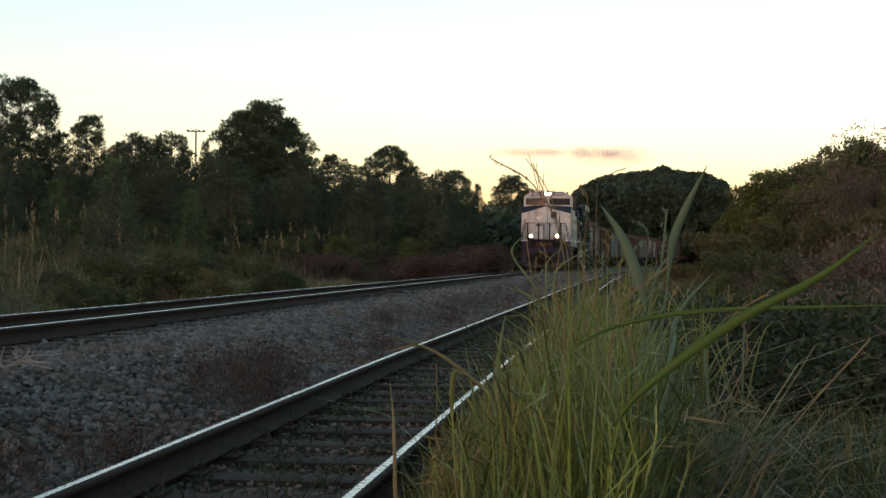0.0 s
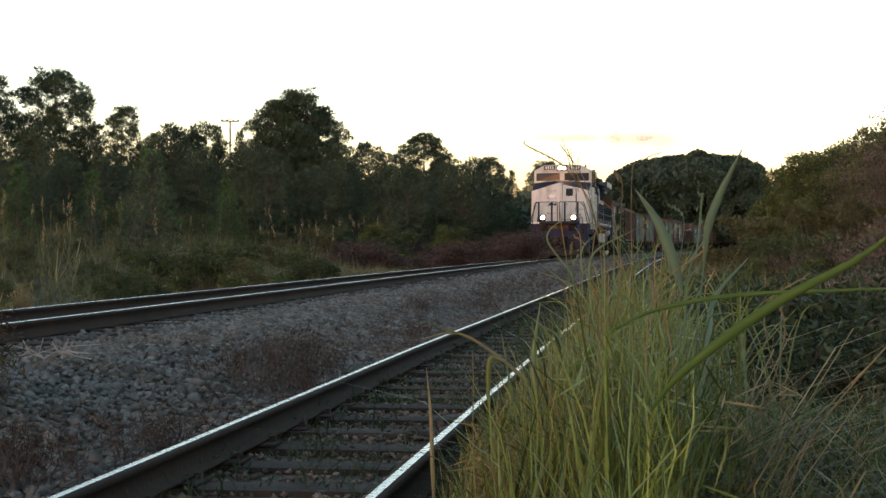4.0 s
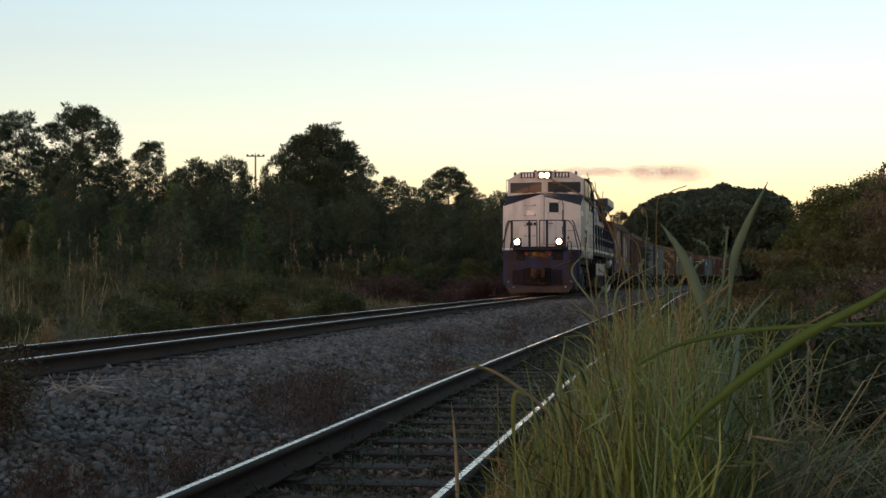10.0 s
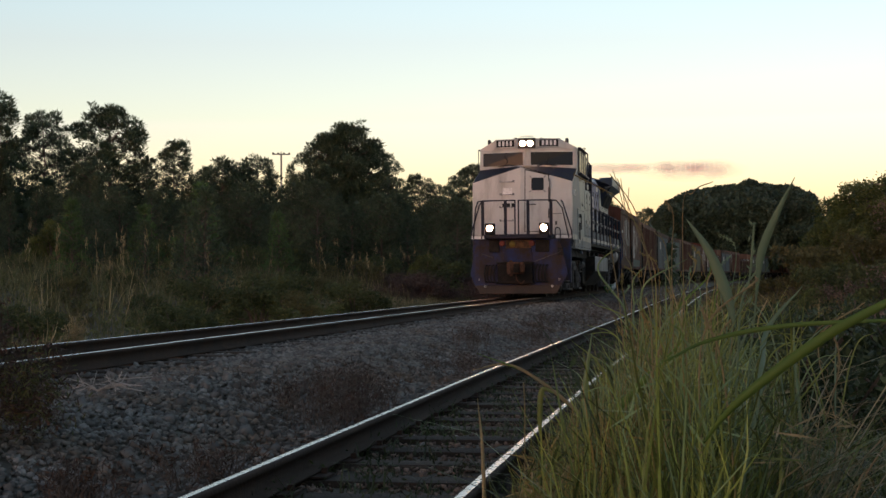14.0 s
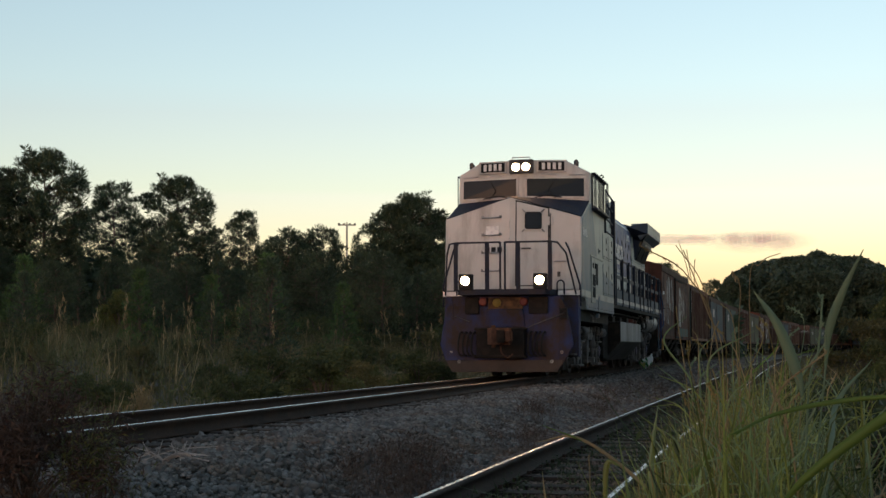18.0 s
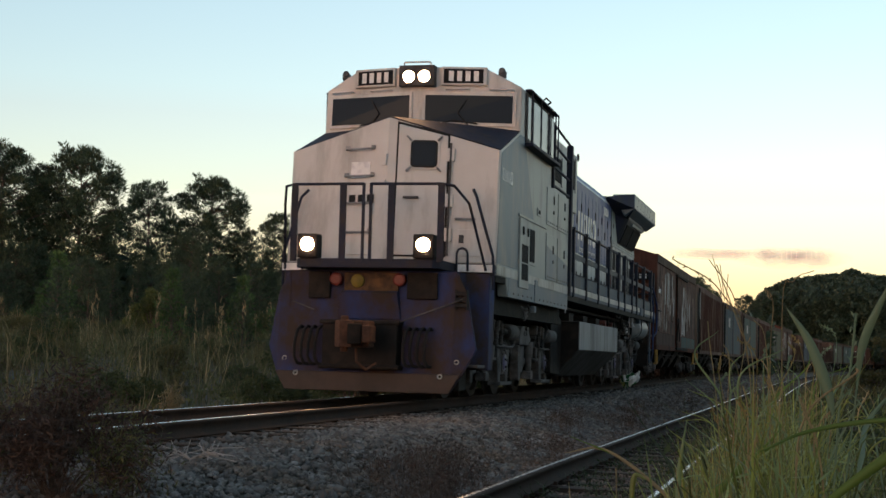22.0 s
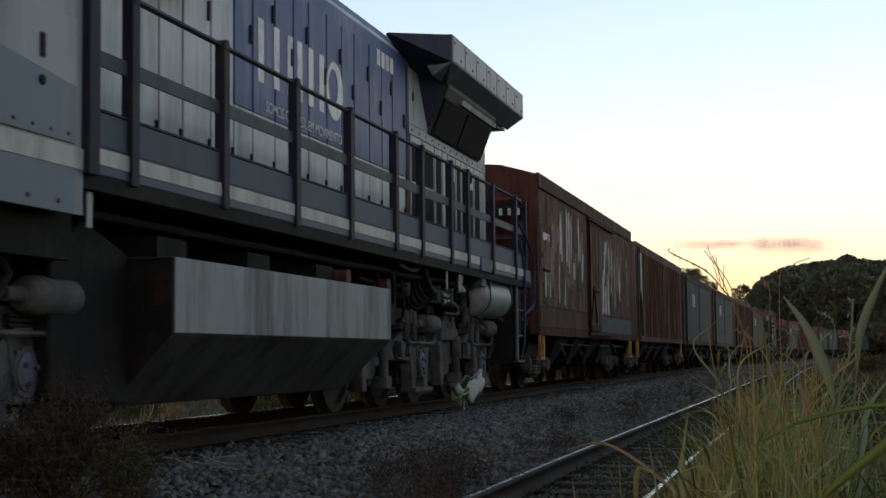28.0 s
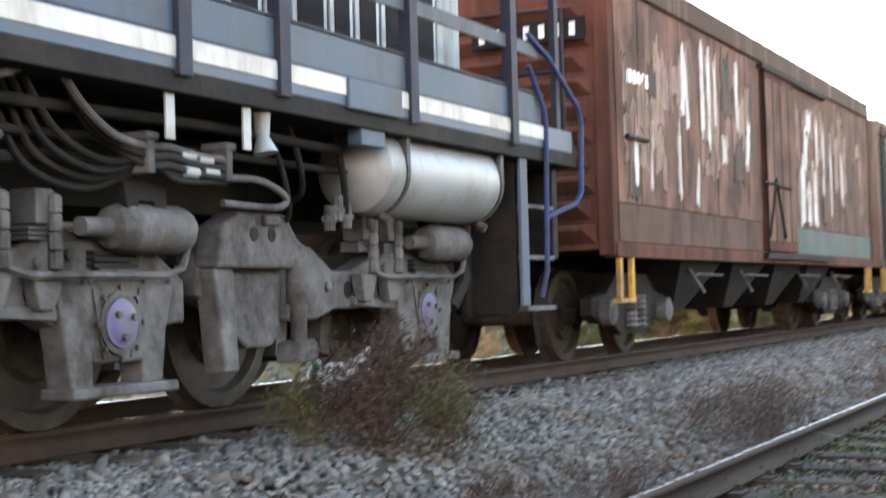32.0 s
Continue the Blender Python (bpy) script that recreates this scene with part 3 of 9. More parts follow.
def curve_line(pts, n=5):
    """A smooth line through its guide points."""
    q = [Vector(p) for p in pts]
    q = [q[0] * 2 - q[1]] + q + [q[-1] * 2 - q[-2]]
    out = []
    for i in range(1, len(q) - 2):
        for k in range(n):
            t = k / n
            a, b, c, d = q[i - 1], q[i], q[i + 1], q[i + 2]
            out.append(0.5 * ((2 * b) + (c - a) * t + (2 * a - 5 * b + 4 * c - d) * t * t + (3 * b - a - 3 * c + d) * t ** 3))
    return out + [q[-2]]


def wheelset(parent, y, r, gauge=1.0, name="wheelset", mat=None):
    s = Shape()
    for side in (-1, 1):
        o = side * gauge / 2
        prof = [(0.0, 0.10), (0.0, r * 0.5), (0.05, r * 0.55), (0.05, r * 0.80), (-0.005, r * 0.84), (-0.005, r - 0.02), (0.0, r), (0.10, r - 0.006),
                (0.125, r + 0.028), (0.14, r + 0.02), (0.14, r * 0.84), (0.09, r * 0.78), (0.09, r * 0.5), (0.16, r * 0.3), (0.16, 0.10)]
        s.turned((o + side * 0.10, 0, 0), [(-side * a, q) for a, q in prof], "x", 28)
        for k in range(5):
            t = 2 * math.pi * k / 5
            c = Vector((o + side * 0.105, math.cos(t) * r * 0.33, math.sin(t) * r * 0.33))
            s.cyl(c, c + Vector((side * 0.012, 0, 0)), r * 0.07, n=8)
    s.cyl((-gauge / 2 - 0.25, 0, 0), (gauge / 2 + 0.25, 0, 0), 0.085, n=10)
    ob = part(name, s, mat or WHEEL, parent, smooth=True)
    ob.location = (0, y, r)
    return ob


def loco_truck(parent, ya, yb):
    """A two-axle truck: side frames, a tall bracket at the first axle, an open pedestal with a violet cover at the second, brakes."""
    for side in (-1, 1):
        def xs(a, b, side=side):
            return min(side * a, side * b), max(side * a, side * b)
        s = Shape()
        top = [(ya - 0.85, 0.66), (ya - 0.80, 0.92), (ya - 0.3, 1.0), (ya + 0.35, 0.94), (ya + 0.6, 0.80), (yb - 0.95, 0.80), (yb - 0.55, 0.93), (yb + 0.30, 0.93), (yb + 0.62, 0.74), (yb + 0.62, 0.52)]
        low = [(yb + 0.36, 0.50), (yb - 0.36, 0.50), (yb - 0.50, 0.56), (ya + 0.62, 0.56), (ya + 0.40, 0.50), (ya - 0.40, 0.50)]
        s.prism("x", top + low, *xs(0.88, 1.04))
        fr = part("side_frame", s, GRIME, parent, bev=0.02)
        # black discs put the shade of three lightening holes into colour
        for k in range(3):
            h = Shape()
            y = yb - 1.0 + 0.22 * k
            h.turned((side * 1.041, y, 0.68), [(0, 0.0), (0, 0.055), (side * 0.005, 0.05)], "x", 14)
            part("hole_shade_disc", h, UNDER, fr)
        for k, (y, z) in enumerate(((ya - 0.62, 0.80), (ya + 0.52, 0.70), (yb - 0.52, 0.82), (yb + 0.48, 0.72), (yb - 0.30, 0.86), (yb + 0.22, 0.86))):
            h = Shape().turned((side * 1.04, y, z), [(0, 0.032), (side * 0.02, 0.03), (side * 0.026, 0.014), (side * 0.026, 0.0)], "x", 8)
            part("frame_pin", h, GRIME, fr, smooth=True)
        h = Shape().prism("x", [(yb - 0.98, 0.58), (yb - 0.42, 0.55), (yb - 0.42, 0.61), (yb - 0.98, 0.635)], *xs(1.03, 1.075))
        part("frame_flange", h, GRIME, fr, bev=0.008)
        # pedestal of the second axle: two legs and a tie bar, with the axle box between them
        for q, tilt in ((-0.36, 0.02), (0.22, -0.02)):
            s = Shape()
            s.prism("x", [(yb + q - 0.10, 0.72), (yb + q - 0.04, 0.50), (yb + q - 0.01 + tilt, 0.22), (yb + q + 0.15 + tilt, 0.22), (yb + q + 0.17, 0.50), (yb + q + 0.24, 0.72)], *xs(0.94, 1.09))
            part("pedestal_leg", s, GRIME, fr, bev=0.015)
        s = Shape()
        s.box(*xs(0.94, 1.14), yb - 0.40, yb + 0.42, 0.18, 0.235)
        part("pedestal_tie", s, GRIME, fr, bev=0.012)
        s = Shape()
        s.prism("x", [(yb - 0.19, 0.34), (yb + 0.19, 0.34), (yb + 0.22, 0.46), (yb + 0.20, 0.74), (yb + 0.12, 0.80), (yb - 0.12, 0.80), (yb - 0.20, 0.74), (yb - 0.22, 0.46)], *xs(0.86, 1.09))
        box = part("axle_box", s, GRIME, parent, bev=0.015)
        for q in (-0.26, 0.20):
            s = Shape()
            s.prism("x", [(yb + q, 0.40), (yb + q + 0.07, 0.40), (yb + q + 0.045, 0.74), (yb + q + 0.02, 0.74)], *xs(1.06, 1.085))
            part("wear_plate", s, GRIME, box, bev=0.005)
        s = Shape()
        for i in range(3):
            s.box(*xs(0.95, 1.09), yb - 0.17, yb + 0.17, 0.80 + 0.03 * i, 0.82 + 0.03 * i)
        part("rubber_spring", s, RUBBER, box)
        c = Shape()
        c.turned((side * 1.088, yb, 0.53), [(0, 0.155), (side * 0.02, 0.155), (side * 0.024, 0.14), (side * 0.018, 0.125), (side * 0.018, 0.0)], "x", 22)
        part("cover_rim", c, GRIME, box, smooth=True)
        c = Shape()
        c.turned((side * 1.106, yb, 0.53), [(0, 0.122), (side * 0.012, 0.12), (side * 0.014, 0.10), (side * 0.022, 0.09), (side * 0.024, 0.03), (side * 0.024, 0.0)], "x", 22)
        part("axle_cover", c, VIOLET, box, "faded violet round axle cover", smooth=True)
        for q in range(8):
            a = 2 * math.pi * q / 8
            s = Shape().cyl((side * 1.10, yb + 0.175 * math.cos(a), 0.53 + 0.175 * math.sin(a)), (side * 1.118, yb + 0.175 * math.cos(a), 0.53 + 0.175 * math.sin(a)), 0.014, n=6)
            part("box_bolt", s, GRIME, box)
        for q in (-0.105, 0.105):
            s = Shape().prism("x", [(yb + q - 0.02, 0.36), (yb + q + 0.02, 0.36), (yb + q * 1.7 + 0.02, 0.70), (yb + q * 1.7 - 0.02, 0.70)], *xs(1.085, 1.10))
            part("box_web", s, GRIME, box)
        for q in range(3):
            a = 2 * math.pi * q / 3 + 0.4
            s = Shape()
            s.cyl((side * 1.125, yb + 0.07 * math.cos(a), 0.53 + 0.07 * math.sin(a)), (side * 1.15, yb + 0.07 * math.cos(a), 0.53 + 0.07 * math.sin(a)), 0.018, n=6)
            part("cover_bolt", s, GRIME, box)
        # tall cast bracket over the first axle, with its damper
        y = ya - 0.38
        s = Shape()
        s.prism("x", [(y - 0.44, 0.88), (y - 0.38, 1.04), (y - 0.22, 1.11), (y + 0.24, 1.11), (y + 0.36, 0.98), (y + 0.46, 0.93), (y + 0.46, 0.85), (y + 0.30, 0.80), (y - 0.44, 0.80)], *xs(1.0, 1.17))
        br = part("bolster_bracket", s, GRIME, parent, bev=0.02)
        s = Shape()
        s.prism("x", [(y - 0.44, 0.80), (y - 0.26, 0.80), (y - 0.24, 0.60), (y - 0.22, 0.24), (y - 0.36, 0.24), (y - 0.40, 0.55)], *xs(1.0, 1.14))
        part("bracket_leg", s, GRIME, br, bev=0.015)
        s = Shape()
        s.prism("x", [(y - 0.22, 0.78), (y + 0.30, 0.78), (y + 0.28, 0.42), (y + 0.18, 0.36), (y - 0.06, 0.36), (y - 0.2, 0.44)], *xs(0.98, 1.09))
        part("bracket_box", s, GRIME, br, bev=0.02)
        # two lightening holes, their shade painted as black discs
        for q in (-0.1, 0.08):
            h = Shape()
            h.turned((side * 1.171, y + q, 0.99), [(0, 0.0), (0, 0.042), (side * 0.004, 0.04)], "x", 12)
            part("hole_shade_disc", h, UNDER, br)
        s = Shape()
        s.box(*xs(1.10, 1.2), y - 0.02, y + 0.14, 1.04, 1.10)
        part("bracket_lug", s, GRIME, br, bev=0.01)
        s = Shape()
        s.cyl((side * 1.15, y + 0.38, 0.36), (side * 1.15, y + 0.38, 0.60), 0.05).cyl((side * 1.15, y + 0.38, 0.60), (side * 1.15, y + 0.38, 0.86), 0.07)
        part("damper", s, GRIME, parent, smooth=True)
        s = Shape()
        s.prism("x", [(y + 0.28, 0.26), (y + 0.48, 0.26), (y + 0.52, 0.33), (y + 0.46, 0.40), (y + 0.30, 0.38)], *xs(1.05, 1.21))
        part("damper_foot", s, GRIME, br, bev=0.012)
        # brake cylinder, its loop of rod, chain hangers
        s = Shape()
        s.turned((side * 1.13, yb - 0.32, 0.99), [(0, 0.02), (0, 0.045), (0.2, 0.05), (0.22, 0.10), (0.30, 0.125), (0.74, 0.125), (0.79, 0.11), (0.79, 0.0)], "y", 18)
        part("brake_cylinder", s, GRIME, parent, smooth=True)
        s = Shape()
        s.tube([(side * 1.12, yb - 0.85, 0.80), (side * 1.15, yb - 0.70, 0.76), (side * 1.16, yb + 0.30, 0.76), (side * 1.16, yb + 0.44, 0.80), (side * 1.16, yb + 0.52, 0.98)], 0.02)
        part("brake_rod", s, GRIME, parent, smooth=True)
        for q in (-0.92, -0.58):
            s = Shape()
            s.box(*xs(1.0, 1.15), yb + q - 0.06, yb + q + 0.06, 0.99, 1.15)
            hg = part("brake_hanger", s, GRIME, parent, bev=0.008)
            for i in range(3):
                s = Shape().box(*xs(1.0, 1.13), yb + q - 0.09, yb + q + 0.09, 0.92 + i * 0.022, 0.935 + i * 0.022)
                part("leaf_plate", s, GRIME, hg)
            for i in range(4):
                s = Shape()
                s.turned((side * 1.16, yb + q + 0.05, 1.08 - i * 0.085), [(-0.05, 0.012), (-0.035, 0.034), (0.035, 0.034), (0.05, 0.012)], "z", 8)
                part("chain_link", s, GRIME, hg, smooth=True)
            s = Shape()
            s.prism("x", [(yb + q - 0.02, 0.60), (yb + q + 0.08, 0.60), (yb + q + 0.16, 0.78), (yb + q - 0.06, 0.78)], *xs(1.05, 1.13))
            part("hanger_foot", s, GRIME, hg, bev=0.01)
        for y in (ya + 0.62, yb - 0.62, yb + 0.6):
            s = Shape()
            s.prism("x", [(y - 0.07, 0.28), (y + 0.05, 0.26), (y + 0.10, 0.74), (y + 0.0, 0.76)], *xs(0.46, 0.64))
            part("brake_shoe", s, GRIME, parent)
    yc = (ya + yb) / 2
    s = Shape()
    s.box(-0.88, 0.88, yc - 0.18, yc + 0.18, 0.6, 0.9)
    part("transom", s, UNDER, parent)
    for y in (ya + 0.36, yb - 0.36):
        s = Shape()
        s.cyl((-0.38, y, 0.5), (0.38, y, 0.5), 0.3, n=14)
        part("traction_motor", s, UNDER, parent)
    return [wheelset(parent, y, 0.53) for y in (ya, yb)]


def nose_y(x, z):
    f = (z - 1.85) / 2.0
    mid = -0.52 + 0.16 * f
    edge = -0.17 + 0.14 * f
    return mid + (edge - mid) * min(abs(x) / 1.5, 1)


def on_nose(x, z, out=0.0):
    return (x, nose_y(x, z) - out, z)


def nose_plate(shape, x0, x1, z0, z1, out=0.012, z0b=None, z1b=None):
    """A plate on one half of the bent nose face."""
    a, b, c, d = on_nose(x0, z0), on_nose(x1, z0 if z0b is None else z0b), on_nose(x1, z1 if z1b is None else z1b), on_nose(x0, z1)
    sh = [Vector((p[0], p[1] - out, p[2])) for p in (a, b, c, d)]
    shape.hexa([Vector(a) + Vector((0, 0.01, 0)), Vector(b) + Vector((0, 0.01, 0)), sh[1], sh[0], Vector(d) + Vector((0, 0.01, 0)), Vector(c) + Vector((0, 0.01, 0)), sh[2], sh[3]])


def nose_round(shape, x0, x1, z0, z1, r, out, back=-0.01):
    """A plate with rounded corners on one half of the nose face."""
    ring = []
    for cx, cz, a0 in ((x1 - r, z1 - r, 0), (x0 + r, z1 - r, 90), (x0 + r, z0 + r, 180), (x1 - r, z0 + r, 270)):
        ring += [(cx + r * math.cos(radians(a0 + k * 18)), cz + r * math.sin(radians(a0 + k * 18))) for k in range(6)]
    n = len(ring)
    shape.add([on_nose(x, z, back) for x, z in ring] + [on_nose(x, z, out) for x, z in ring],
              [tuple(range(n)), tuple(range(2 * n - 1, n - 1, -1))] + [(i, (i + 1) % n, n + (i + 1) % n, n + i) for i in range(n)])


def grab(shape, p, q, out, r=0.014):
    p, q, o = Vector(p), Vector(q), Vector(out)
    shape.tube([p, p + o * 0.8, p + o + (q - p) * 0.03, q + o - (q - p) * 0.03, q + o * 0.8, q], r)


def build_loco():
    L = tagged(new("locomotive"), "white, grey and blue diesel freight locomotive with lit headlamps", "locomotive")
    # ---- nose
    s = Shape()
    zb, zc, zp = 1.85, 3.42, 3.85
    s.add([(-1.5, nose_y(1.5, zb), zb), (0, nose_y(0, zb), zb), (1.5, nose_y(1.5, zb), zb), (1.5, nose_y(1.5, zc), zc), (0, nose_y(0, zp), zp), (-1.5, nose_y(1.5, zc), zc),
           (-1.5, 1.3, zb), (1.5, 1.3, zb), (1.5, 1.3, 3.88), (0, 1.05, 3.98), (-1.5, 1.3, 3.88)],
          [(0, 1, 4, 5), (1, 2, 3, 4), (2, 7, 8, 3), (0, 5, 10, 6), (0, 6, 7, 2, 1)])
    part("nose", s, NOSE, L, "dusty cream-white wedge nose", bev=0.03)
    s = Shape()
    s.hexa([(-1.49, 0.02, 3.43), (0, -0.31, 3.855), (0, 1.06, 3.985), (-1.49, 1.3, 3.885), (-1.49, 0.02, 3.45), (0, -0.31, 3.875), (0, 1.06, 4.0), (-1.49, 1.3, 3.90)])
    s.hexa([(0, -0.31, 3.855), (1.49, 0.02, 3.43), (1.49, 1.3, 3.885), (0, 1.06, 3.985), (0, -0.31, 3.875), (1.49, 0.02, 3.45), (1.49, 1.3, 3.90), (0, 1.06, 4.0)])
    part("nose_top", s, RAILBLUE, L, "dark blue anti-glare top of the nose")
    # nose door, its window, hinges and the plates round it
    s = Shape()
    nose_plate(s, 0.14, 0.80, 1.95, 3.80 - 0.04, 0.022, z1b=3.60)
    door = part("nose_door", s, NOSE, L, bev=0.008)
    s = Shape()
    nose_plate(s, 0.115, 0.825, 1.93, 3.80, 0.008, z1b=3.63)
    part("door_seal", s, RUBBER, door, "dark seam round the nose door")
    s = Shape()
    nose_round(s, 0.29, 0.70, 3.13, 3.56, 0.07, 0.04)
    part("window_frame", s, NOSE, door)
    s = Shape()
    nose_round(s, 0.315, 0.675, 3.155, 3.535, 0.06, 0.046)
    part("window_gasket", s, RUBBER, door, "black rubber gasket round the window")
    s = Shape()
    nose_round(s, 0.34, 0.65, 3.18, 3.51, 0.05, 0.05)
    part("window_pane", s, DARKGLASS, door, "small dark window with rounded corners")
    for x, z, a in ((0.29, 3.13, 1), (0.70, 3.13, -1), (0.29, 3.56, -1), (0.70, 3.56, 1)):
        s = Shape()
        s.tube([on_nose(x + 0.03 * (1 if x < 0.5 else -1), z + 0.03 * (1 if z < 3.3 else -1), 0.05), on_nose(x - 0.03 * (1 if x < 0.5 else -1), z - 0.03 * (1 if z < 3.3 else -1), 0.05)], 0.016, 6)
        part("window_lug", s, TANKGREY, door, smooth=True)
    for z in (2.15, 2.62, 3.25):
        s = Shape()
        nose_plate(s, 0.80, 0.90, z, z + 0.18, 0.05)
        part("hinge", s, NOSE, door, bev=0.006)
    s = Shape()
    s.tube([on_nose(0.85, 1.95, 0.04), on_nose(0.85, 2.7, 0.04), on_nose(0.85, 3.5, 0.04)], 0.018)
    part("hinge_rod", s, GRIME, door, smooth=True)
    s = Shape()
    s.tube([on_nose(0.24, 2.74, 0.05), on_nose(0.45, 2.74, 0.06)], 0.018)
    part("door_handle", s, GRIME, door, smooth=True)
    s = Shape()
    nose_plate(s, 0.93, 1.35, 1.95, 2.32, 0.012)
    part("side_hatch", s, NOSE, L, bev=0.006)
    s = Shape()
    nose_plate(s, 1.0, 1.06, 2.13, 2.24, 0.03)
    part("latch", s, GRIME, L, bev=0.004)
    s = Shape()
    nose_plate(s, -0.55, -0.26, 3.02, 3.24, 0.012)
    part("blank_plate", s, WHITE, L, "white blank plate on the nose")
    s = Shape()
    nose_plate(s, -0.62, -0.18, 1.95, 2.85, 0.02)
    part("ladder_plate", s, NOSE, L, bev=0.006)
    # nose rungs in grey instead of cream: their shadow is put into the colour
    for z in (2.28, 2.68, 3.06, 3.44):
        s = Shape()
        p, q = Vector(on_nose(-0.62, z)), Vector(on_nose(-0.22, z))
        grab(s, p, q, (0, -0.07, -0.02))
        for e in (p, q):
            s.box(e.x - 0.03, e.x + 0.03, e.y - 0.02, e.y + 0.02, e.z - 0.03, e.z + 0.03)
        part("grab_iron", s, TANKGREY, L)
    s = Shape()
    grab(s, on_nose(0.95, 2.46), on_nose(1.2, 2.46), (0, -0.07, 0))
    part("grab_iron", s, TANKGREY, L)
    for (x0, x1, z0, z1) in ((-0.08, 0.10, 3.18, 3.22), (-0.03, 0.02, 3.22, 3.34), (-0.02, 0.10, 2.93, 2.98)):
        s = Shape()
        nose_plate(s, x0, -0.005 if x1 > 0 else x1, z0, z1, 0.05)
        part("bracket", s, NOSE, L, bev=0.004)
    s = Shape()
    for i in range(3):
        nose_plate(s, -0.56 + i * 0.14, -0.46 + i * 0.14, 2.66, 2.78, 0.03)
    part("lettering", s, RUBBER, L, "black figures as bars on the nose")
    # ---- cab front above the nose
    s = Shape()
    zt = 4.50
    s.add([(-1.5, 1.3, 3.86), (0, 1.05, 3.95), (1.5, 1.3, 3.86), (1.5, 1.36, 4.55), (0.98, 1.22, 4.82), (0.0, 1.04, 4.84), (-0.98, 1.22, 4.82), (-1.5, 1.36, 4.55),
           (-1.5, 3.95, 3.36), (1.5, 3.95, 3.36), (1.5, 3.95, 4.55), (0.98, 3.95, 4.82), (-0.98, 3.95, 4.82), (-1.5, 3.95, 4.55), (-1.5, 1.3, 3.36), (1.5, 1.3, 3.36)],
          [(0, 1, 5, 6, 7), (1, 2, 3, 4, 5), (2, 15, 9, 10, 3), (0, 7, 13, 8, 14), (3, 10, 11, 4), (6, 12, 13, 7), (4, 11, 12, 6, 5), (8, 13, 12, 11, 10, 9), (0, 14, 15, 2, 1), (14, 8, 9, 15)])
    cab = part("cab", s, NOSE, L, "cream-white cab with two dark windscreens", bev=0.025)

    def front(x, z, out=0.0):
        f = (z - 3.9) / 0.92
        return (x, 1.05 + (0.25 + 0.02 * f) * abs(x) / 1.5 + 0.03 * f * abs(x) - out, z)

    for side in (-1, 1):
        def q4(x0, x1, z0a, z0b, z1, out, side=side):
            return [front(side * x0, z0a, out), front(side * x1, z0b, out), front(side * x1, z1, out), front(side * x0, z1, out)]
        s = Shape()
        a = q4(0.07, 1.43, 3.97, 3.95, 4.46, 0.0)
        s.slab(a if side > 0 else a[::-1], 0.03)
        fr = part("windscreen_frame", s, NOSE, cab, bev=0.01)
        s = Shape()
        a = q4(0.12, 1.38, 4.02, 4.0, 4.41, 0.025)
        s.slab(a if side > 0 else a[::-1], 0.012)
        part("windscreen", s, DARKGLASS, cab, "dark reflecting windscreen")
        s = Shape()
        s.tube([front(side * 0.75, 3.97, 0.05), front(side * 0.6, 4.15, 0.06), front(side * 0.72, 4.34, 0.055)], 0.01)
        s.tube([front(side * 0.3, 3.98, 0.06), front(side * 0.55, 4.03, 0.09), front(side * 0.9, 3.98, 0.08)], 0.012)
        part("wiper", s, RUBBER, cab, smooth=True)
        s = Shape()
        a = q4(0.34, 1.0, 4.55, 4.55, 4.83, 0.0)
        s.slab(a if side > 0 else a[::-1], 0.07)
        nb = part("number_board", s, NOSE, cab, bev=0.02)
        s = Shape()
        a = q4(0.385, 0.955, 4.585, 4.585, 4.795, 0.068)
        s.slab(a if side > 0 else a[::-1], 0.008)
        part("board_face", s, BLACKED, nb, "black board with white figures as bars")
        s = Shape()
        for i in range(4):
            x0 = 0.46 + i * 0.12
            a = q4(x0, x0 + 0.07, 4.615, 4.615, 4.765, 0.076)
            s.slab(a if side > 0 else a[::-1], 0.005)
        part("lettering", s, WHITE, nb)
        for x0, x1 in ((0.42, 0.75), (1.05, 1.38)):
            s = Shape()
            grab(s, front(side * x0, 4.50), front(side * x1, 4.50), (0, -0.07, 0.0), 0.012)
            part("grab_iron", s, NOSE, cab)
        s = Shape()
        s.box(side * 1.2 - 0.05, side * 1.2 + 0.05, 1.3, 1.42, 4.70, 4.80).cyl((side * 1.2, 1.36, 4.78), (side * 1.2, 1.30, 4.80), 0.05)
        part("roof_lamp", s, GRIME, cab, bev=0.006)
    s = Shape()
    s.box(-0.27, 0.27, 0.96, 1.1, 4.53, 4.84)
    hl = part("headlamp_housing", s, GRIME, cab, bev=0.012)
    for x in (-0.115, 0.115):
        s = Shape()
        s.turned((x, 0.955, 4.67), [(0.01, 0.105), (-0.015, 0.105), (-0.015, 0.088), (0.0, 0.085)], "y", 20)
        part("lamp_ring", s, GRIME, hl, smooth=True)
        s = Shape()
        s.turned((x, 0.955, 4.67), [(-0.002, 0.0), (-0.006, 0.05), (-0.004, 0.087), (0.004, 0.087)], "y", 20)
        part("lamp_lens", s, LAMPGLOW, hl, "bright warm headlamp", smooth=True)
    s = Shape()
    grab(s, (-0.2, 1.0, 4.84), (0.2, 1.0, 4.84), (0, 0, 0.05), 0.012)
    part("grab_iron", s, NOSE, cab)
    # roof antenna and horn
    s = Shape()
    s.cyl((0.3, 2.2, 4.82), (0.3, 2.2, 4.95), 0.05).cyl((-0.5, 2.6, 4.82), (-0.5, 2.2, 4.92), 0.03, 0.06)
    parts("horn", s, GRIME, cab, smooth=True)
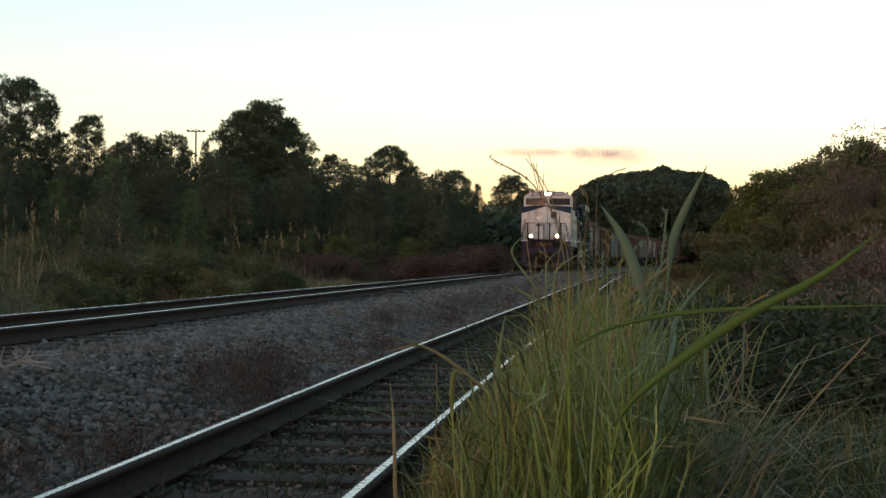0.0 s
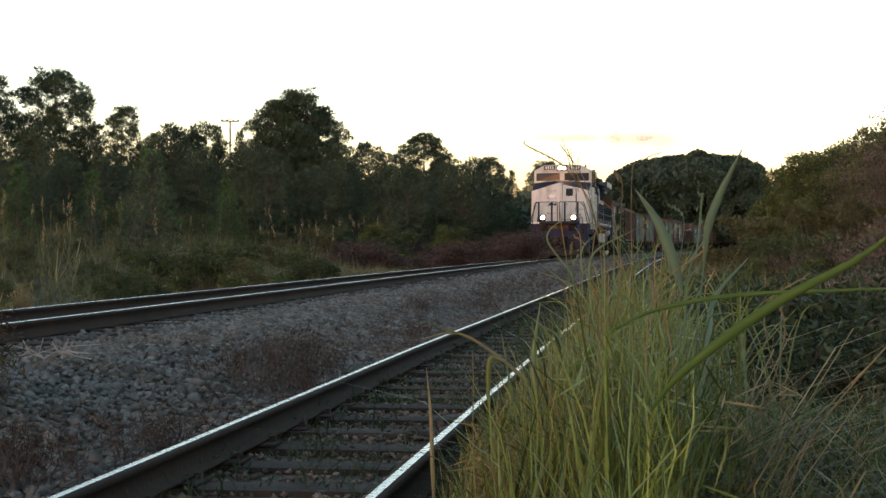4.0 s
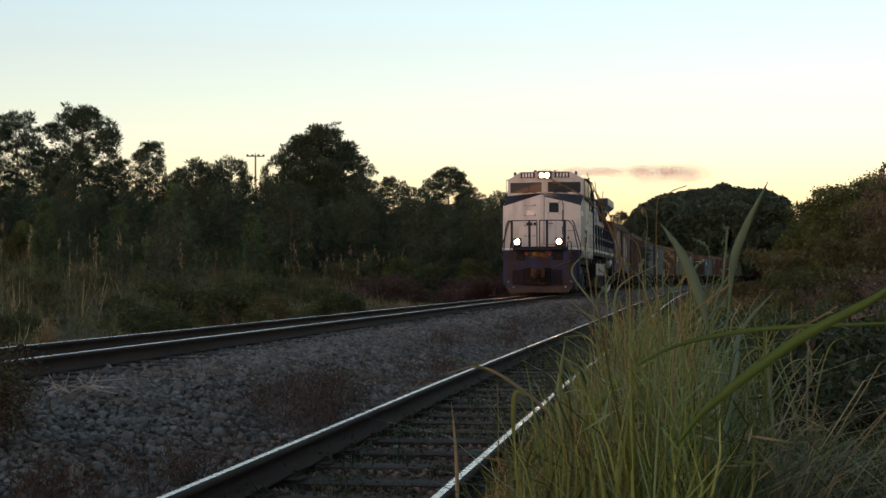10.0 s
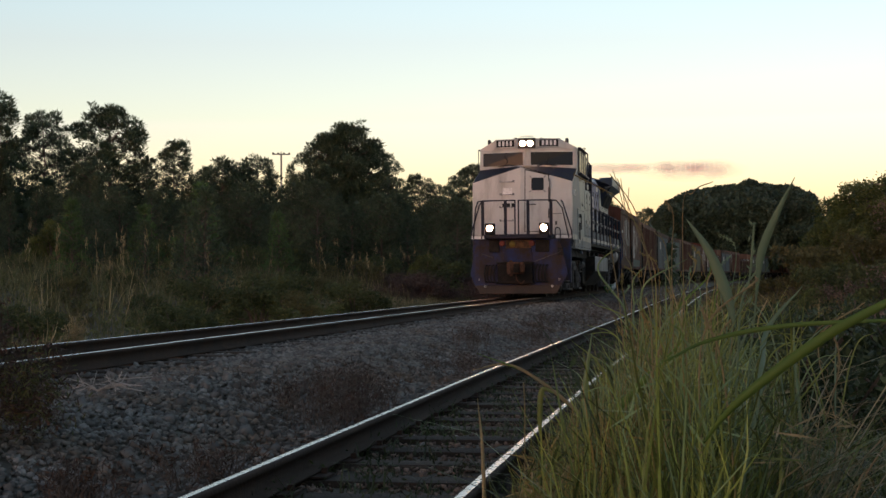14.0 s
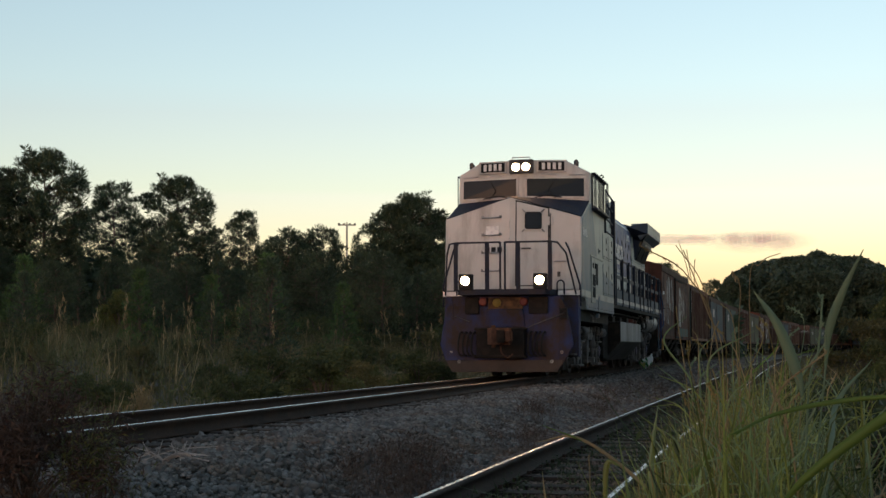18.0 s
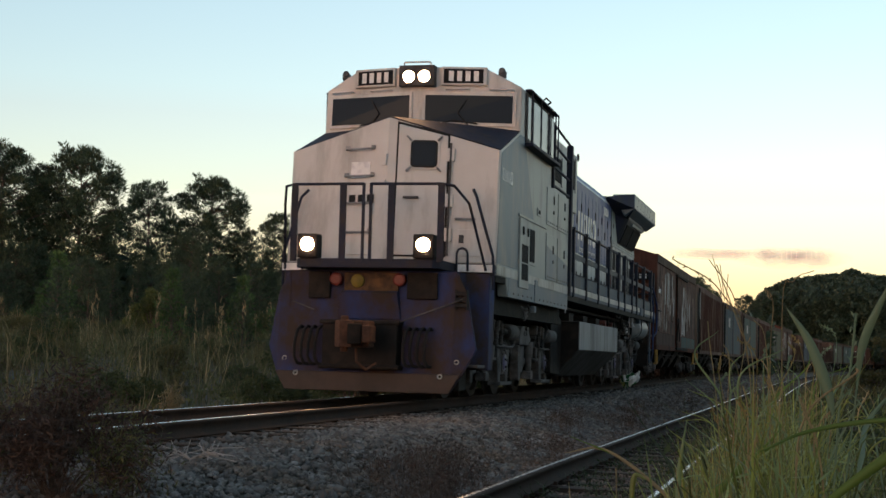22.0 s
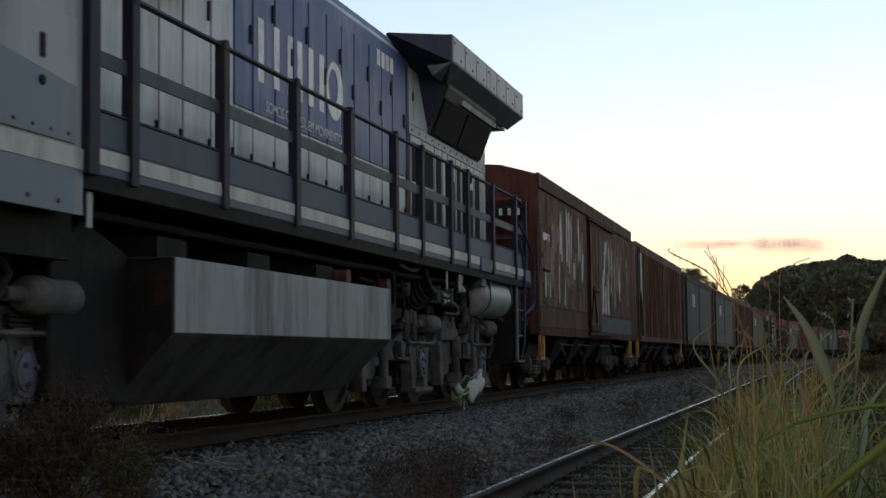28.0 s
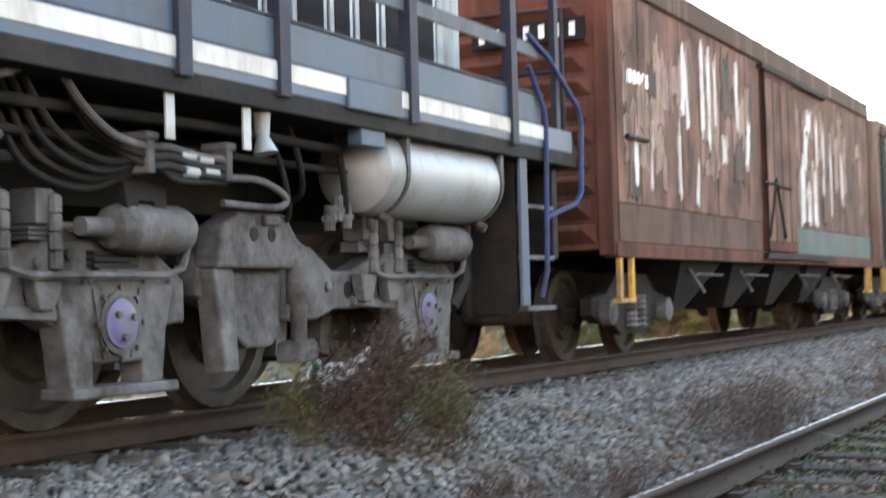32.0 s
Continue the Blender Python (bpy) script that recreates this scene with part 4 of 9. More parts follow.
    # ---- sides of the cab and the cabinet behind it
    for side in (-1, 1):
        def bx(shape, y0, y1, z0, z1, p0=0.0, p1=0.012, side=side):
            a, b = side * (1.5 + p0), side * (1.5 + p1)
            return shape.box(min(a, b), max(a, b), y0, y1, z0, z1)

        s = Shape()
        pts = [(0.0, 1.47), (0.62, 1.47), (0.52, 1.68), (0.12, 1.68), (0.12, 1.86), (-0.16, 1.86), (0.02, 3.42), (0.6, 3.66), (1.3, 3.86), (3.9, 3.86), (3.9, 3.38), (5.72, 3.38), (5.72, 1.47)]
        pts = [(0.62, 1.45), (0.52, 1.70), (-0.17, 1.70), (-0.17, 1.86), (0.01, 3.41), (1.3, 3.86), (3.95, 3.86), (3.95, 3.38), (5.72, 3.38), (5.72, 1.47)]
        s.prism("x", pts, min(side * 1.36, side * 1.502), max(side * 1.36, side * 1.502))
        wall = part("side_wall", s, SAGE, L, "weathered grey-green cabinet side", bev=0.012)
        s = Shape()
        p2 = [(-0.15, 1.87), (0.02, 3.40), (1.32, 3.845), (1.62, 3.845), (2.45, 2.68), (1.28, 2.68), (1.28, 1.87)]
        s.prism("x", p2, min(side * 1.5, side * 1.506), max(side * 1.5, side * 1.506))
        part("slate_panel", s, SLATE, wall, "slate-blue painted panel")
        s = Shape()
        bx(s, -0.16, 5.74, 1.72, 1.845, 0.0, 0.010)
        part("cream_stripe", s, CREAM, wall, "cream stripe along the sill")
        s = Shape()
        bx(s, 0.62, 5.72, 1.45, 1.715, 0.0, 0.008)
        part("skirt", s, SLATE, wall)
        # the wordmark on the cab becomes plain white shapes
        for i, (w, h) in enumerate(((0.07, 0.17), (0.13, 0.16), (0.19, 0.16), (0.14, 0.18))):
            s = Shape()
            y0 = 0.14 + (0, 0.10, 0.27, 0.50)[i]
            bx(s, y0, y0 + 0.035, 3.04, 3.04 + h, 0.006, 0.009)
            if i:
                bx(s, y0 + w - 0.035, y0 + w, 3.04, 3.04 + h, 0.006, 0.009)
            if i == 2:
                bx(s, y0 + w / 2 - 0.017, y0 + w / 2 + 0.017, 3.04, 3.04 + h, 0.006, 0.009)
            if i == 3:
                bx(s, y0, y0 + w, 3.04, 3.075, 0.006, 0.009)
                bx(s, y0, y0 + w, 3.005 + h, 3.04 + h, 0.006, 0.009)
            parts("white_emblem", s, WHITE, wall, "white emblem shape")
        # door with louvres, dark window, drip strip
        s = Shape()
        bx(s, 1.32, 2.03, 1.62, 2.64, 0.004, 0.03)
        d = part("side_door", s, SAGE, wall, bev=0.008)
        for z0, z1 in ((1.74, 1.98), (2.0, 2.26)):
            s = Shape()
            bx(s, 1.46, 1.94, z0, z1, 0.02, 0.034)
            part("louvre", s, BLACKED, d)
        for y in (1.52, 1.88):
            s = Shape()
            s.turned((side * 1.53, y, 2.48), [(0, 0.035), (side * 0.01, 0.035), (side * 0.012, 0.02)], "x", 10)
            bx(s, y - 0.02, y + 0.02, 2.40, 2.52, 0.03, 0.05)
            part("latch", s, RUBBER, d)
        s = Shape()
        bx(s, 2.08, 2.62, 2.0, 2.6, 0.0, 0.014)
        fr = part("panel_frame", s, SAGE, wall, bev=0.006)
        s = Shape()
        bx(s, 2.14, 2.52, 2.05, 2.54, 0.01, 0.02)
        part("dark_grille", s, BLACKED, fr)
        s = Shape()
        bx(s, 1.26, 3.5, 2.655, 2.69, 0.0, 0.025)
        part("drip_strip", s, SAGE, wall)
        s = Shape()
        bx(s, 2.72, 2.98, 2.80, 2.92, 0.0, 0.02)
        part("marker_lamp", s, SAGE, wall, bev=0.01)
        s = Shape()
        bx(s, 2.77, 2.93, 2.83, 2.89, 0.018, 0.024)
        part("marker_lens", s, BLACKED, wall)
        for y0, y1 in ((3.54, 4.52), (4.60, 5.62)):
            for z0, z1 in ((2.74, 3.34), (1.86, 2.60)):
                s = Shape()
                bx(s, y0, y1, z0, z1, 0.0, 0.016)
                d = part("cabinet_door", s, SAGE, wall, bev=0.006)
                if z0 < 2:
                    t0, t1 = (2.40, 2.30) if y0 < 4 else (2.30, 2.20)
                    s = Shape().prism("x", [(y0 + 0.008, z0 + 0.008), (y1 - 0.008, z0 + 0.008), (y1 - 0.008, t1), (y0 + 0.008, t0)], min(side * 1.514, side * 1.518), max(side * 1.514, side * 1.518))
                    part("slate_band", s, SLATE, d, "faded slate-blue paint band")
                s = Shape()
                yc, zc2 = (y0 + y1) / 2 + 0.1, (z0 + z1) / 2 + 0.14
                bx(s, yc - 0.025, yc + 0.025, zc2 - 0.07, zc2 + 0.07, 0.014, 0.03)
                part("latch", s, RUBBER, d, bev=0.008)
                s = Shape()
                s.turned((side * 1.516, yc, zc2 - 0.2), [(0, 0.03), (side * 0.012, 0.03), (side * 0.014, 0.01)], "x", 10)
                part("lock", s, RUBBER, d)
                s = Shape()
                for i in range(5):
                    yy = y0 + 0.1 + i * (y1 - y0 - 0.2) / 4
                    s.turned((side * 1.516, yy, z0 + 0.05), [(0, 0.014), (side * 0.008, 0.012), (side * 0.01, 0.0)], "x", 6)
                parts("bolt", s, GRIME, d)
        s = Shape()
        for i in range(14):
            s.turned((side * 1.51, 1.0 + i * 0.34, 1.51), [(0, 0.015), (side * 0.008, 0.013), (side * 0.01, 0.0)], "x", 6)
        parts("bolt", s, GRIME, wall)
        # cab side windows in a proud frame with a sill rack
        s = Shape()
        bx(s, 1.62, 3.92, 3.78, 4.53, 0.0, 0.03)
        fr = part("window_surround", s, GRIME, cab, bev=0.01)
        for y0, y1 in ((1.68, 1.9), (2.0, 2.72), (2.80, 3.42), (3.48, 3.88)):
            s = Shape()
            bx(s, y0, y1, 3.84, 4.47, 0.02, 0.036)
            part("side_window", s, DARKGLASS, fr)
        s = Shape()
        bx(s, 1.60, 3.98, 3.72, 3.77, 0.0, 0.14)
        bx(s, 1.60, 3.98, 4.54, 4.57, 0.0, 0.10)
        part("window_rack", s, RAILBLUE, cab, bev=0.006)
        for y in (1.66, 2.4, 3.1, 3.7, 3.95):
            s = Shape()
            s.tube([(side * 1.60, y, 3.75), (side * 1.60, y, 4.55)], 0.013)
            part("guard_bar", s, RAILBLUE, cab, smooth=True)
        s = Shape()
        s.tube([(side * 1.5, 2.9, 4.6), (side * 1.58, 2.9, 4.66), (side * 1.58, 3.3, 4.66), (side * 1.5, 3.3, 4.6)], 0.014)
        part("roof_grab", s, RUBBER, cab, smooth=True)
        # high rail behind the cab, with its screens
        s = Shape()
        x = side * 1.5
        s.box(x - 0.05, x + 0.05, 5.72, 5.86, 1.7, 4.32)
        part("high_post", s, RAILBLUE, L, bev=0.008)
        s = Shape()
        s.box(x - 0.04, x + 0.04, 3.98, 4.06, 3.38, 4.45)
        part("high_post", s, RAILBLUE, L, bev=0.008)
        s = Shape()
        for za, zb3 in ((4.45, 4.32), (4.12, 4.02), (3.76, 3.70), (3.44, 3.42)):
            s.tube([(x, 4.0, za), (x, 5.8, zb3)], 0.022)
        part("high_rail", s, RAILBLUE, L, smooth=True)
        # blower box behind the cab
        s = Shape()
        a, b = side * 1.0, side * 1.24
        s.box(min(a, b), max(a, b), 4.0, 8.2, 3.36, 4.46)
        bxx = part("blower_box", s, SAGE, L, bev=0.012)
        for y0, y1, z0, z1 in ((5.15, 6.4, 3.72, 4.14), (7.2, 7.9, 3.78, 4.34)):
            s = Shape()
            c0, c1 = side * 1.238, side * 1.25
            s.box(min(c0, c1), max(c0, c1), y0, y1, z0, z1)
            part("intake_grille", s, BLACKED, bxx)
            s = Shape()
            for q in (y0 - 0.06, y1):
                s.box(min(c0, c1), max(c0, c1) + 0.01, q, q + 0.06, z0 - 0.05, z1 + 0.05)
            parts("grille_frame", s, PALE, bxx)
    s = Shape()
    s.turned((1.24, 8.28, 4.46), [(-0.015, 0.04), (-0.015, 0.07), (0.015, 0.07), (0.015, 0.04)], "x", 12)
    part("lifting_eye", s, RUBBER, L)
    # ---- hood
    s = Shape()
    s.prism("y", [(-0.98, 1.80), (0.98, 1.80), (0.98, 4.22), (0.90, 4.36), (0.70, 4.48), (-0.70, 4.48), (-0.90, 4.36), (-0.98, 4.22)], 3.9, 14.9)
    part("hood", s, HOODGREY, L, "long grey hood", bev=0.01)
    s = Shape()
    for side in (-1, 1):
        a, b = side * 0.98, side * 0.986
        s.box(min(a, b), max(a, b), 8.7, 14.9, 2.86, 4.2)
    s.prism("y", [(0.985, 4.2), (0.905, 4.365), (0.70, 4.486), (-0.70, 4.486), (-0.905, 4.365), (-0.985, 4.2), (-0.98, 4.19), (-0.9, 4.35), (-0.7, 4.475), (0.7, 4.475), (0.9, 4.35), (0.98, 4.19)], 9.3, 14.9)
    part("blue_band", s, BLUE, L, "deep blue upper hood, faded in streaks")
    for side in (-1, 1):
        y = 5.9
        i = 0
        while y < 14.4:
            w = (0.46, 0.40, 0.52)[i % 3]
            blue = y > 9.25
            s = Shape()
            a, b = side * 0.985, side * 1.005
            s.box(min(a, b), max(a, b), y, y + w, 2.74 if blue else 2.12, 4.05)
            d = part("hood_door", s, BLUE if blue else HOODGREY, L, bev=0.006)
            if blue:
                s = Shape()
                s.box(min(a, b), max(a, b), y, y + w, 2.12, 2.735)
                part("lower_door", s, HOODGREY, d, "grey lower half of the door", bev=0.006)
            s = Shape()
            c0, c1 = side * 1.004, side * 1.022
            s.box(min(c0, c1), max(c0, c1), y + w - 0.07, y + w - 0.04, 3.62 - 0.3 * (i % 2), 3.78 - 0.3 * (i % 2))
            s.box(min(c0, c1), max(c0, c1), y + w - 0.05, y + w - 0.02, 2.2, 2.36)
            parts("latch", s, RUBBER, d)
            y += w + 0.035
            i += 1
        # wordmark as plain white shapes, the motto lettered
        c0, c1 = side * 1.006, side * 1.010
        lo, hi = min(c0, c1), max(c0, c1)
        for kind, y0, y1 in (("bar", 9.90, 10.1), ("two", 10.30, 10.80), ("three", 10.93, 11.72), ("ring", 11.80, 12.34)):
            s = Shape()
            if kind == "ring":
                m, r, n = (y0 + y1) / 2, (y1 - y0) / 2, 28
                loops = []
                for x in (lo, hi):
                    for ry, rz, oy, oz in ((r, 0.30, m, 3.31), (0.15, 0.19, m - 0.05, 3.34)):
                        loops.append([(x, oy + ry * math.cos(2 * math.pi * i / n), oz + rz * math.sin(2 * math.pi * i / n)) for i in range(n)])
                f = []
                for i in range(n):
                    j = (i + 1) % n
                    for u, v in ((0, 1), (1, 3), (3, 2), (2, 0)):
                        f.append((u * n + i, u * n + j, v * n + j, v * n + i))
                s.add([q for loop in loops for q in loop], f)
            else:
                s.box(lo, hi, y0, y0 + 0.14, 3.03, 3.60)
                if kind != "bar":
                    s.box(lo, hi, y1 - 0.14, y1, 3.03, 3.60)
                if kind == "three":
                    m = (y0 + y1) / 2
                    s.box(lo, hi, m - 0.07, m + 0.07, 3.03, 3.60)
            (part if kind == "ring" else parts)("white_emblem", s, WHITE, L, "large faded white emblem shape")
        cu = bpy.data.curves.new("motto", "FONT")
        cu.body, cu.size, cu.extrude = "SOMOS O BRASIL EM MOVIMENTO", 0.142, 0.002
        cu.align_x = "CENTER"
        cu.materials.append(WHITE)
        tx = new("motto", cu)
        tx.parent = L
        tx.matrix_local = Matrix.Translation((side * 1.01, 11.19, 2.785)) @ Euler((radians(90), 0, radians(90 if side > 0 else -90))).to_matrix().to_4x4()
        s = Shape()
        for i in range(4):
            s.box(min(c0, c1), max(c0, c1), 13.6 + i * 0.18, 13.6 + i * 0.18 + 0.13, 3.88, 4.06)
        parts("lettering", s, WHITE, L)
    # ---- radiator section with its wing
    s = Shape()
    s.prism("y", [(-1.0, 3.30), (1.0, 3.30), (1.0, 3.36), (1.29, 4.0), (1.29, 4.40), (0.7, 4.56), (-0.7, 4.56), (-1.29, 4.40), (-1.29, 4.0), (-1.0, 3.36)], 15.85, 18.75)
    s.prism("y", [(-1.0, 1.80), (1.0, 1.80), (1.0, 4.25), (0.7, 4.52), (-0.7, 4.52), (-1.0, 4.25)], 14.9, 19.25)
    # darker slate puts the shadow under the wing into the housing's paint
    part("radiator_housing", s, DARKSLATE, L, bev=0.01)
    for side in (-1, 1):
        s = Shape()
        a, b = side * 1.0, side * 1.010
        s.prism("x", [(14.96, 3.42), (15.98, 3.42), (15.70, 3.66), (15.48, 3.95), (15.40, 4.10), (14.96, 4.10)], min(a, b), max(a, b))
        fp = part("radiator_panel", s, RADIATOR, L, "pale teal panel ahead of the radiator", bev=0.004)
        s = Shape().box(min(side * 1.01, side * 1.022), max(side * 1.01, side * 1.022), 15.12, 15.15, 3.72, 3.82)
        part("latch", s, RUBBER, fp)
        for y0, y1, y2, y3 in ((15.94, 17.14, 17.04, 15.84), (17.25, 18.68, 18.60, 17.16)):
            s = Shape()
            q = [(side * 1.047, y0, 3.43), (side * 1.047, y1, 3.43), (side * 1.242, y2, 3.86), (side * 1.242, y3, 3.86)]
            s.slab(q if side < 0 else q[::-1], -0.02)
            part("radiator_grille", s, BLACKED, L, "black slanted radiator screen")
        # pale paint puts the light that catches this ledge into its colour
        s = Shape().prism("y", [(side * 1.245, 3.89), (side * 1.285, 3.89), (side * 1.305, 3.96), (side * 1.26, 3.96)], 16.6, 18.74)
        part("screen_ledge", s, RADIATOR, L, "ledge above the radiator screens, its light put into pale paint", bev=0.006)
        s = Shape()
        s.hexa([(side * 1.25, 15.2, 4.02), (side * 1.5, 15.2, 4.19), (side * 1.5, 19.78, 4.19), (side * 1.25, 19.78, 4.02), (side * 1.0, 15.0, 4.5), (side * 1.5, 15.2, 4.53), (side * 1.5, 19.78, 4.55), (side * 1.0, 19.78, 4.60)])
        part("radiator_wing", s, SLATE, L, "overhanging grey radiator wing", bev=0.01)
        # paler than the wing: light on its outer face is put into these plates
        for i in range(7):
            s = Shape().box(min(side * 1.498, side * 1.506), max(side * 1.498, side * 1.506), 15.24 + i * 0.648, 15.245 + i * 0.648 + 0.60, 4.21, 4.51)
            part("wing_plate", s, SAGE, L, bev=0.003)
        s = Shape().prism("x", [(19.25, 3.98), (19.85, 4.02), (19.85, 4.10), (19.25, 4.10)], min(side * 0.6, side * 1.2), max(side * 0.6, side * 1.2))
        part("wing_bracket", s, SLATE, L)
        # swept cheek from the hood's shoulder out to the wing's front edge
        cheek = [(0.97, 14.15, 4.36), (1.49, 15.19, 4.52), (1.49, 15.19, 4.19), (1.29, 15.72, 3.98), (1.05, 15.92, 3.43), (1.0, 15.98, 3.38), (1.0, 15.70, 3.66), (1.0, 15.40, 4.08), (1.0, 14.7, 4.20)]
        k = len(cheek)
        tri = [(0, 1, 2), (0, 2, 8), (8, 2, 7), (7, 2, 3), (7, 3, 6), (6, 3, 4), (6, 4, 5)]
        s = Shape().add([(side * a, b, c) for a, b, c in cheek] + [(side * (a - 0.04), b + 0.1, c) for a, b, c in cheek],
                        tri + [(k + r, k + q, k + p) for p, q, r in tri] + [(q, (q + 1) % k, k + (q + 1) % k, k + q) for q in range(k)])
        # navy paint, darkened for the shadow that lies on the cheek
        part("wing_cheek", s, NAVY, L, "navy swept cheek in front of the radiator wing, darkened for shade")
        s = Shape()
        for i in range(14):
            s.turned((side * 1.506, 15.3 + i * 0.33, 4.27 if i % 2 else 4.44), [(0, 0.02), (side * 0.008, 0.015), (side * 0.01, 0.0)], "x", 6)
        parts("bolt", s, RUBBER, L)
        s = Shape()
        s.box(min(side * 1.0, side * 1.02), max(side * 1.0, side * 1.02), 14.93, 19.24, 3.29, 3.41)
        s.box(min(side * 0.99, side * 1.012), max(side * 0.99, side * 1.012), 18.88, 19.255, 1.82, 3.29)
        s.box(min(side * 0.99, side * 1.012), max(side * 0.99, side * 1.012), 18.78, 19.255, 3.41, 4.02)
        sill = part("radiator_sill", s, RADIATOR, L, "pale teal sill under the radiator screens", bev=0.006)
        s = Shape()
        for i in range(13):
            s.turned((side * 1.02, 15.05 + i * 0.33, 3.35), [(0, 0.016), (side * 0.008, 0.013), (side * 0.01, 0.0)], "x", 6)
        parts("bolt", s, RUBBER, sill)
        # louvred doors below: pale frames round black screens
        for y, w, style in ((14.97, 0.53, "two"), (15.54, 0.58, "two"), (16.17, 0.37, "tall"), (16.58, 0.26, "plain"), (16.88, 0.41, "latch"), (17.33, 0.29, "tall"), (17.66, 0.32, "tall"), (18.02, 0.38, "latch"), (18.44, 0.40, "tall")):
            s = Shape()
            a, b = side * 1.0, side * 1.022
            s.box(min(a, b), max(a, b), y, y + w, 2.05, 3.28)
            fr = part("louvre_door", s, PALE, L, "pale grey door frame round a black screen", bev=0.006)
            for z0, z1 in {"two": ((2.12, 2.58), (2.72, 3.2)), "tall": ((2.10, 3.2),), "latch": ((2.10, 2.95),), "plain": ()}[style]:
                s = Shape()
                c0, c1 = side * 1.018, side * 1.027
                s.box(min(c0, c1), max(c0, c1), y + 0.05, y + w - 0.05, z0, z1)
                part("black_screen", s, BLACKED, fr)
            if style == "latch":
                s = Shape()
                s.box(min(side * 1.02, side * 1.045), max(side * 1.02, side * 1.045), y + w / 2 - 0.02, y + w / 2 + 0.02, 3.04, 3.2)
                part("latch", s, RUBBER, fr, bev=0.006)
        s = Shape()
        s.box(min(side * 1.0, side * 1.012), max(side * 1.0, side * 1.012), 14.82, 14.92, 2.1, 2.7)
        part("red_strip", s, REDPAINT, L, "faded red vertical strip")
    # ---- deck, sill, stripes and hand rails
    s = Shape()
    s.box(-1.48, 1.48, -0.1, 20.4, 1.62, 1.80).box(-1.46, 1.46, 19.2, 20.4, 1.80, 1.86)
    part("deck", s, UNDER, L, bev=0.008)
    for side in (-1, 1):
        def bx(shape, y0, y1, z0, z1, p0=0.0, p1=0.012, side=side):
            a, b = side * (1.46 + p0), side * (1.46 + p1)
            return shape.box(min(a, b), max(a, b), y0, y1, z0, z1)
        posts = (6.43, 7.96, 9.55, 11.07, 12.64, 13.72, 15.1, 16.0, 17.52, 19.12)
        edges = (5.74,) + posts + (19.75,)
        for y0, y1 in zip(edges[:-1], edges[1:]):
            s = Shape()
            bx(s, y0 + 0.05, y1 - 0.05, 1.905, 2.115, -0.01, 0.012)
            part("kick_panel", s, KICK, L, "blue-grey kick panel", bev=0.004)
            s = Shape()
            bx(s, y0 + 0.03, y1 - 0.03, 1.785, 1.885, 0.0, 0.03)
            part("cream_stripe", s, CREAM, L, "cream stripe on the sill", bev=0.003)
        s = Shape()
        bx(s, 5.72, 20.3, 1.725, 1.895, -0.06, 0.024)
        part("sill", s, SILLBLUE, L, "faded blue sill under the stripe", bev=0.006)
        # dark strips painted as the shadow lines along the kick panels
        s = Shape()
        bx(s, 5.72, 19.75, 2.12, 2.135, -0.03, 0.02)
        bx(s, 5.72, 19.75, 1.89, 1.905, -0.03, 0.02)
        part("panel_shadow_strip", s, RAILBLUE, L)
        s = Shape()
        bx(s, 5.8, 19.75, 2.40, 2.50, -0.005, 0.012)
        part("middle_rail", s, DARKSLATE, L, bev=0.003)
        s = Shape()
        s.tube([(side * 1.465, 5.8, 3.05), (side * 1.465, 6.1, 2.95), (side * 1.465, 6.43, 2.92), (side * 1.465, 19.6, 2.92), (side * 1.465, 19.72, 2.88)], 0.022)
        part("top_rail", s, RAILBLUE, L, smooth=True)
        for y in posts:
            s = Shape()
            bx(s, y - 0.055, y + 0.055, 1.70, 2.93, 0.025, 0.05)
            bx(s, y - 0.055, y - 0.035, 1.70, 2.93, -0.03, 0.03)
            s.cyl((side * 1.43, y, 2.92), (side * 1.515, y, 2.92), 0.045, n=8)
            part("rail_post", s, RAILBLUE, L, bev=0.005)
        # white bracket tabs under the sill, small lamp, junction box
        for y in (5.9, 15.02, 15.68):
            s = Shape()
            bx(s, y, y + 0.07, 1.40, 1.66, -0.03, -0.018)
            part("bracket_tab", s, SILVER, L)
        s = Shape()
        s.cyl((side * 1.38, 15.95, 1.62), (side * 1.38, 15.95, 1.50), 0.05, 0.04).cyl((side * 1.38, 15.95, 1.50), (side * 1.40, 15.95, 1.40), 0.03, 0.07)
        part("step_lamp", s, SILVER, L, smooth=True)
        s = Shape()
        bx(s, 16.68, 17.34, 1.71, 1.89, 0.02, 0.05)
        bx(s, 16.9, 17.2, 1.52, 1.64, -0.1, 0.0)
        part("junction_box", s, KICK, L, bev=0.01)
        # rear step well and blue ladder rails
        s = Shape()
        bx(s, 19.28, 19.42, 0.54, 1.68, -0.03, 0.0)
        part("step_side", s, KICK, L, "steel-blue side plate of the rear steps", bev=0.008)
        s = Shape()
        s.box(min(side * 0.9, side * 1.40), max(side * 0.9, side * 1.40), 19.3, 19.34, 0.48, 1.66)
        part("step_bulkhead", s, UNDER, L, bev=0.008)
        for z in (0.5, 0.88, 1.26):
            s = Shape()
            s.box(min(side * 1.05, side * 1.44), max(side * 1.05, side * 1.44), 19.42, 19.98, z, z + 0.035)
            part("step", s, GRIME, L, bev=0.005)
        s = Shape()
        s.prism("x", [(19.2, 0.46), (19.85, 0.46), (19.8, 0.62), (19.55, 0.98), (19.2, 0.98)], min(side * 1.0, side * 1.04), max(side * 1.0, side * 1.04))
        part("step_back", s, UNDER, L)
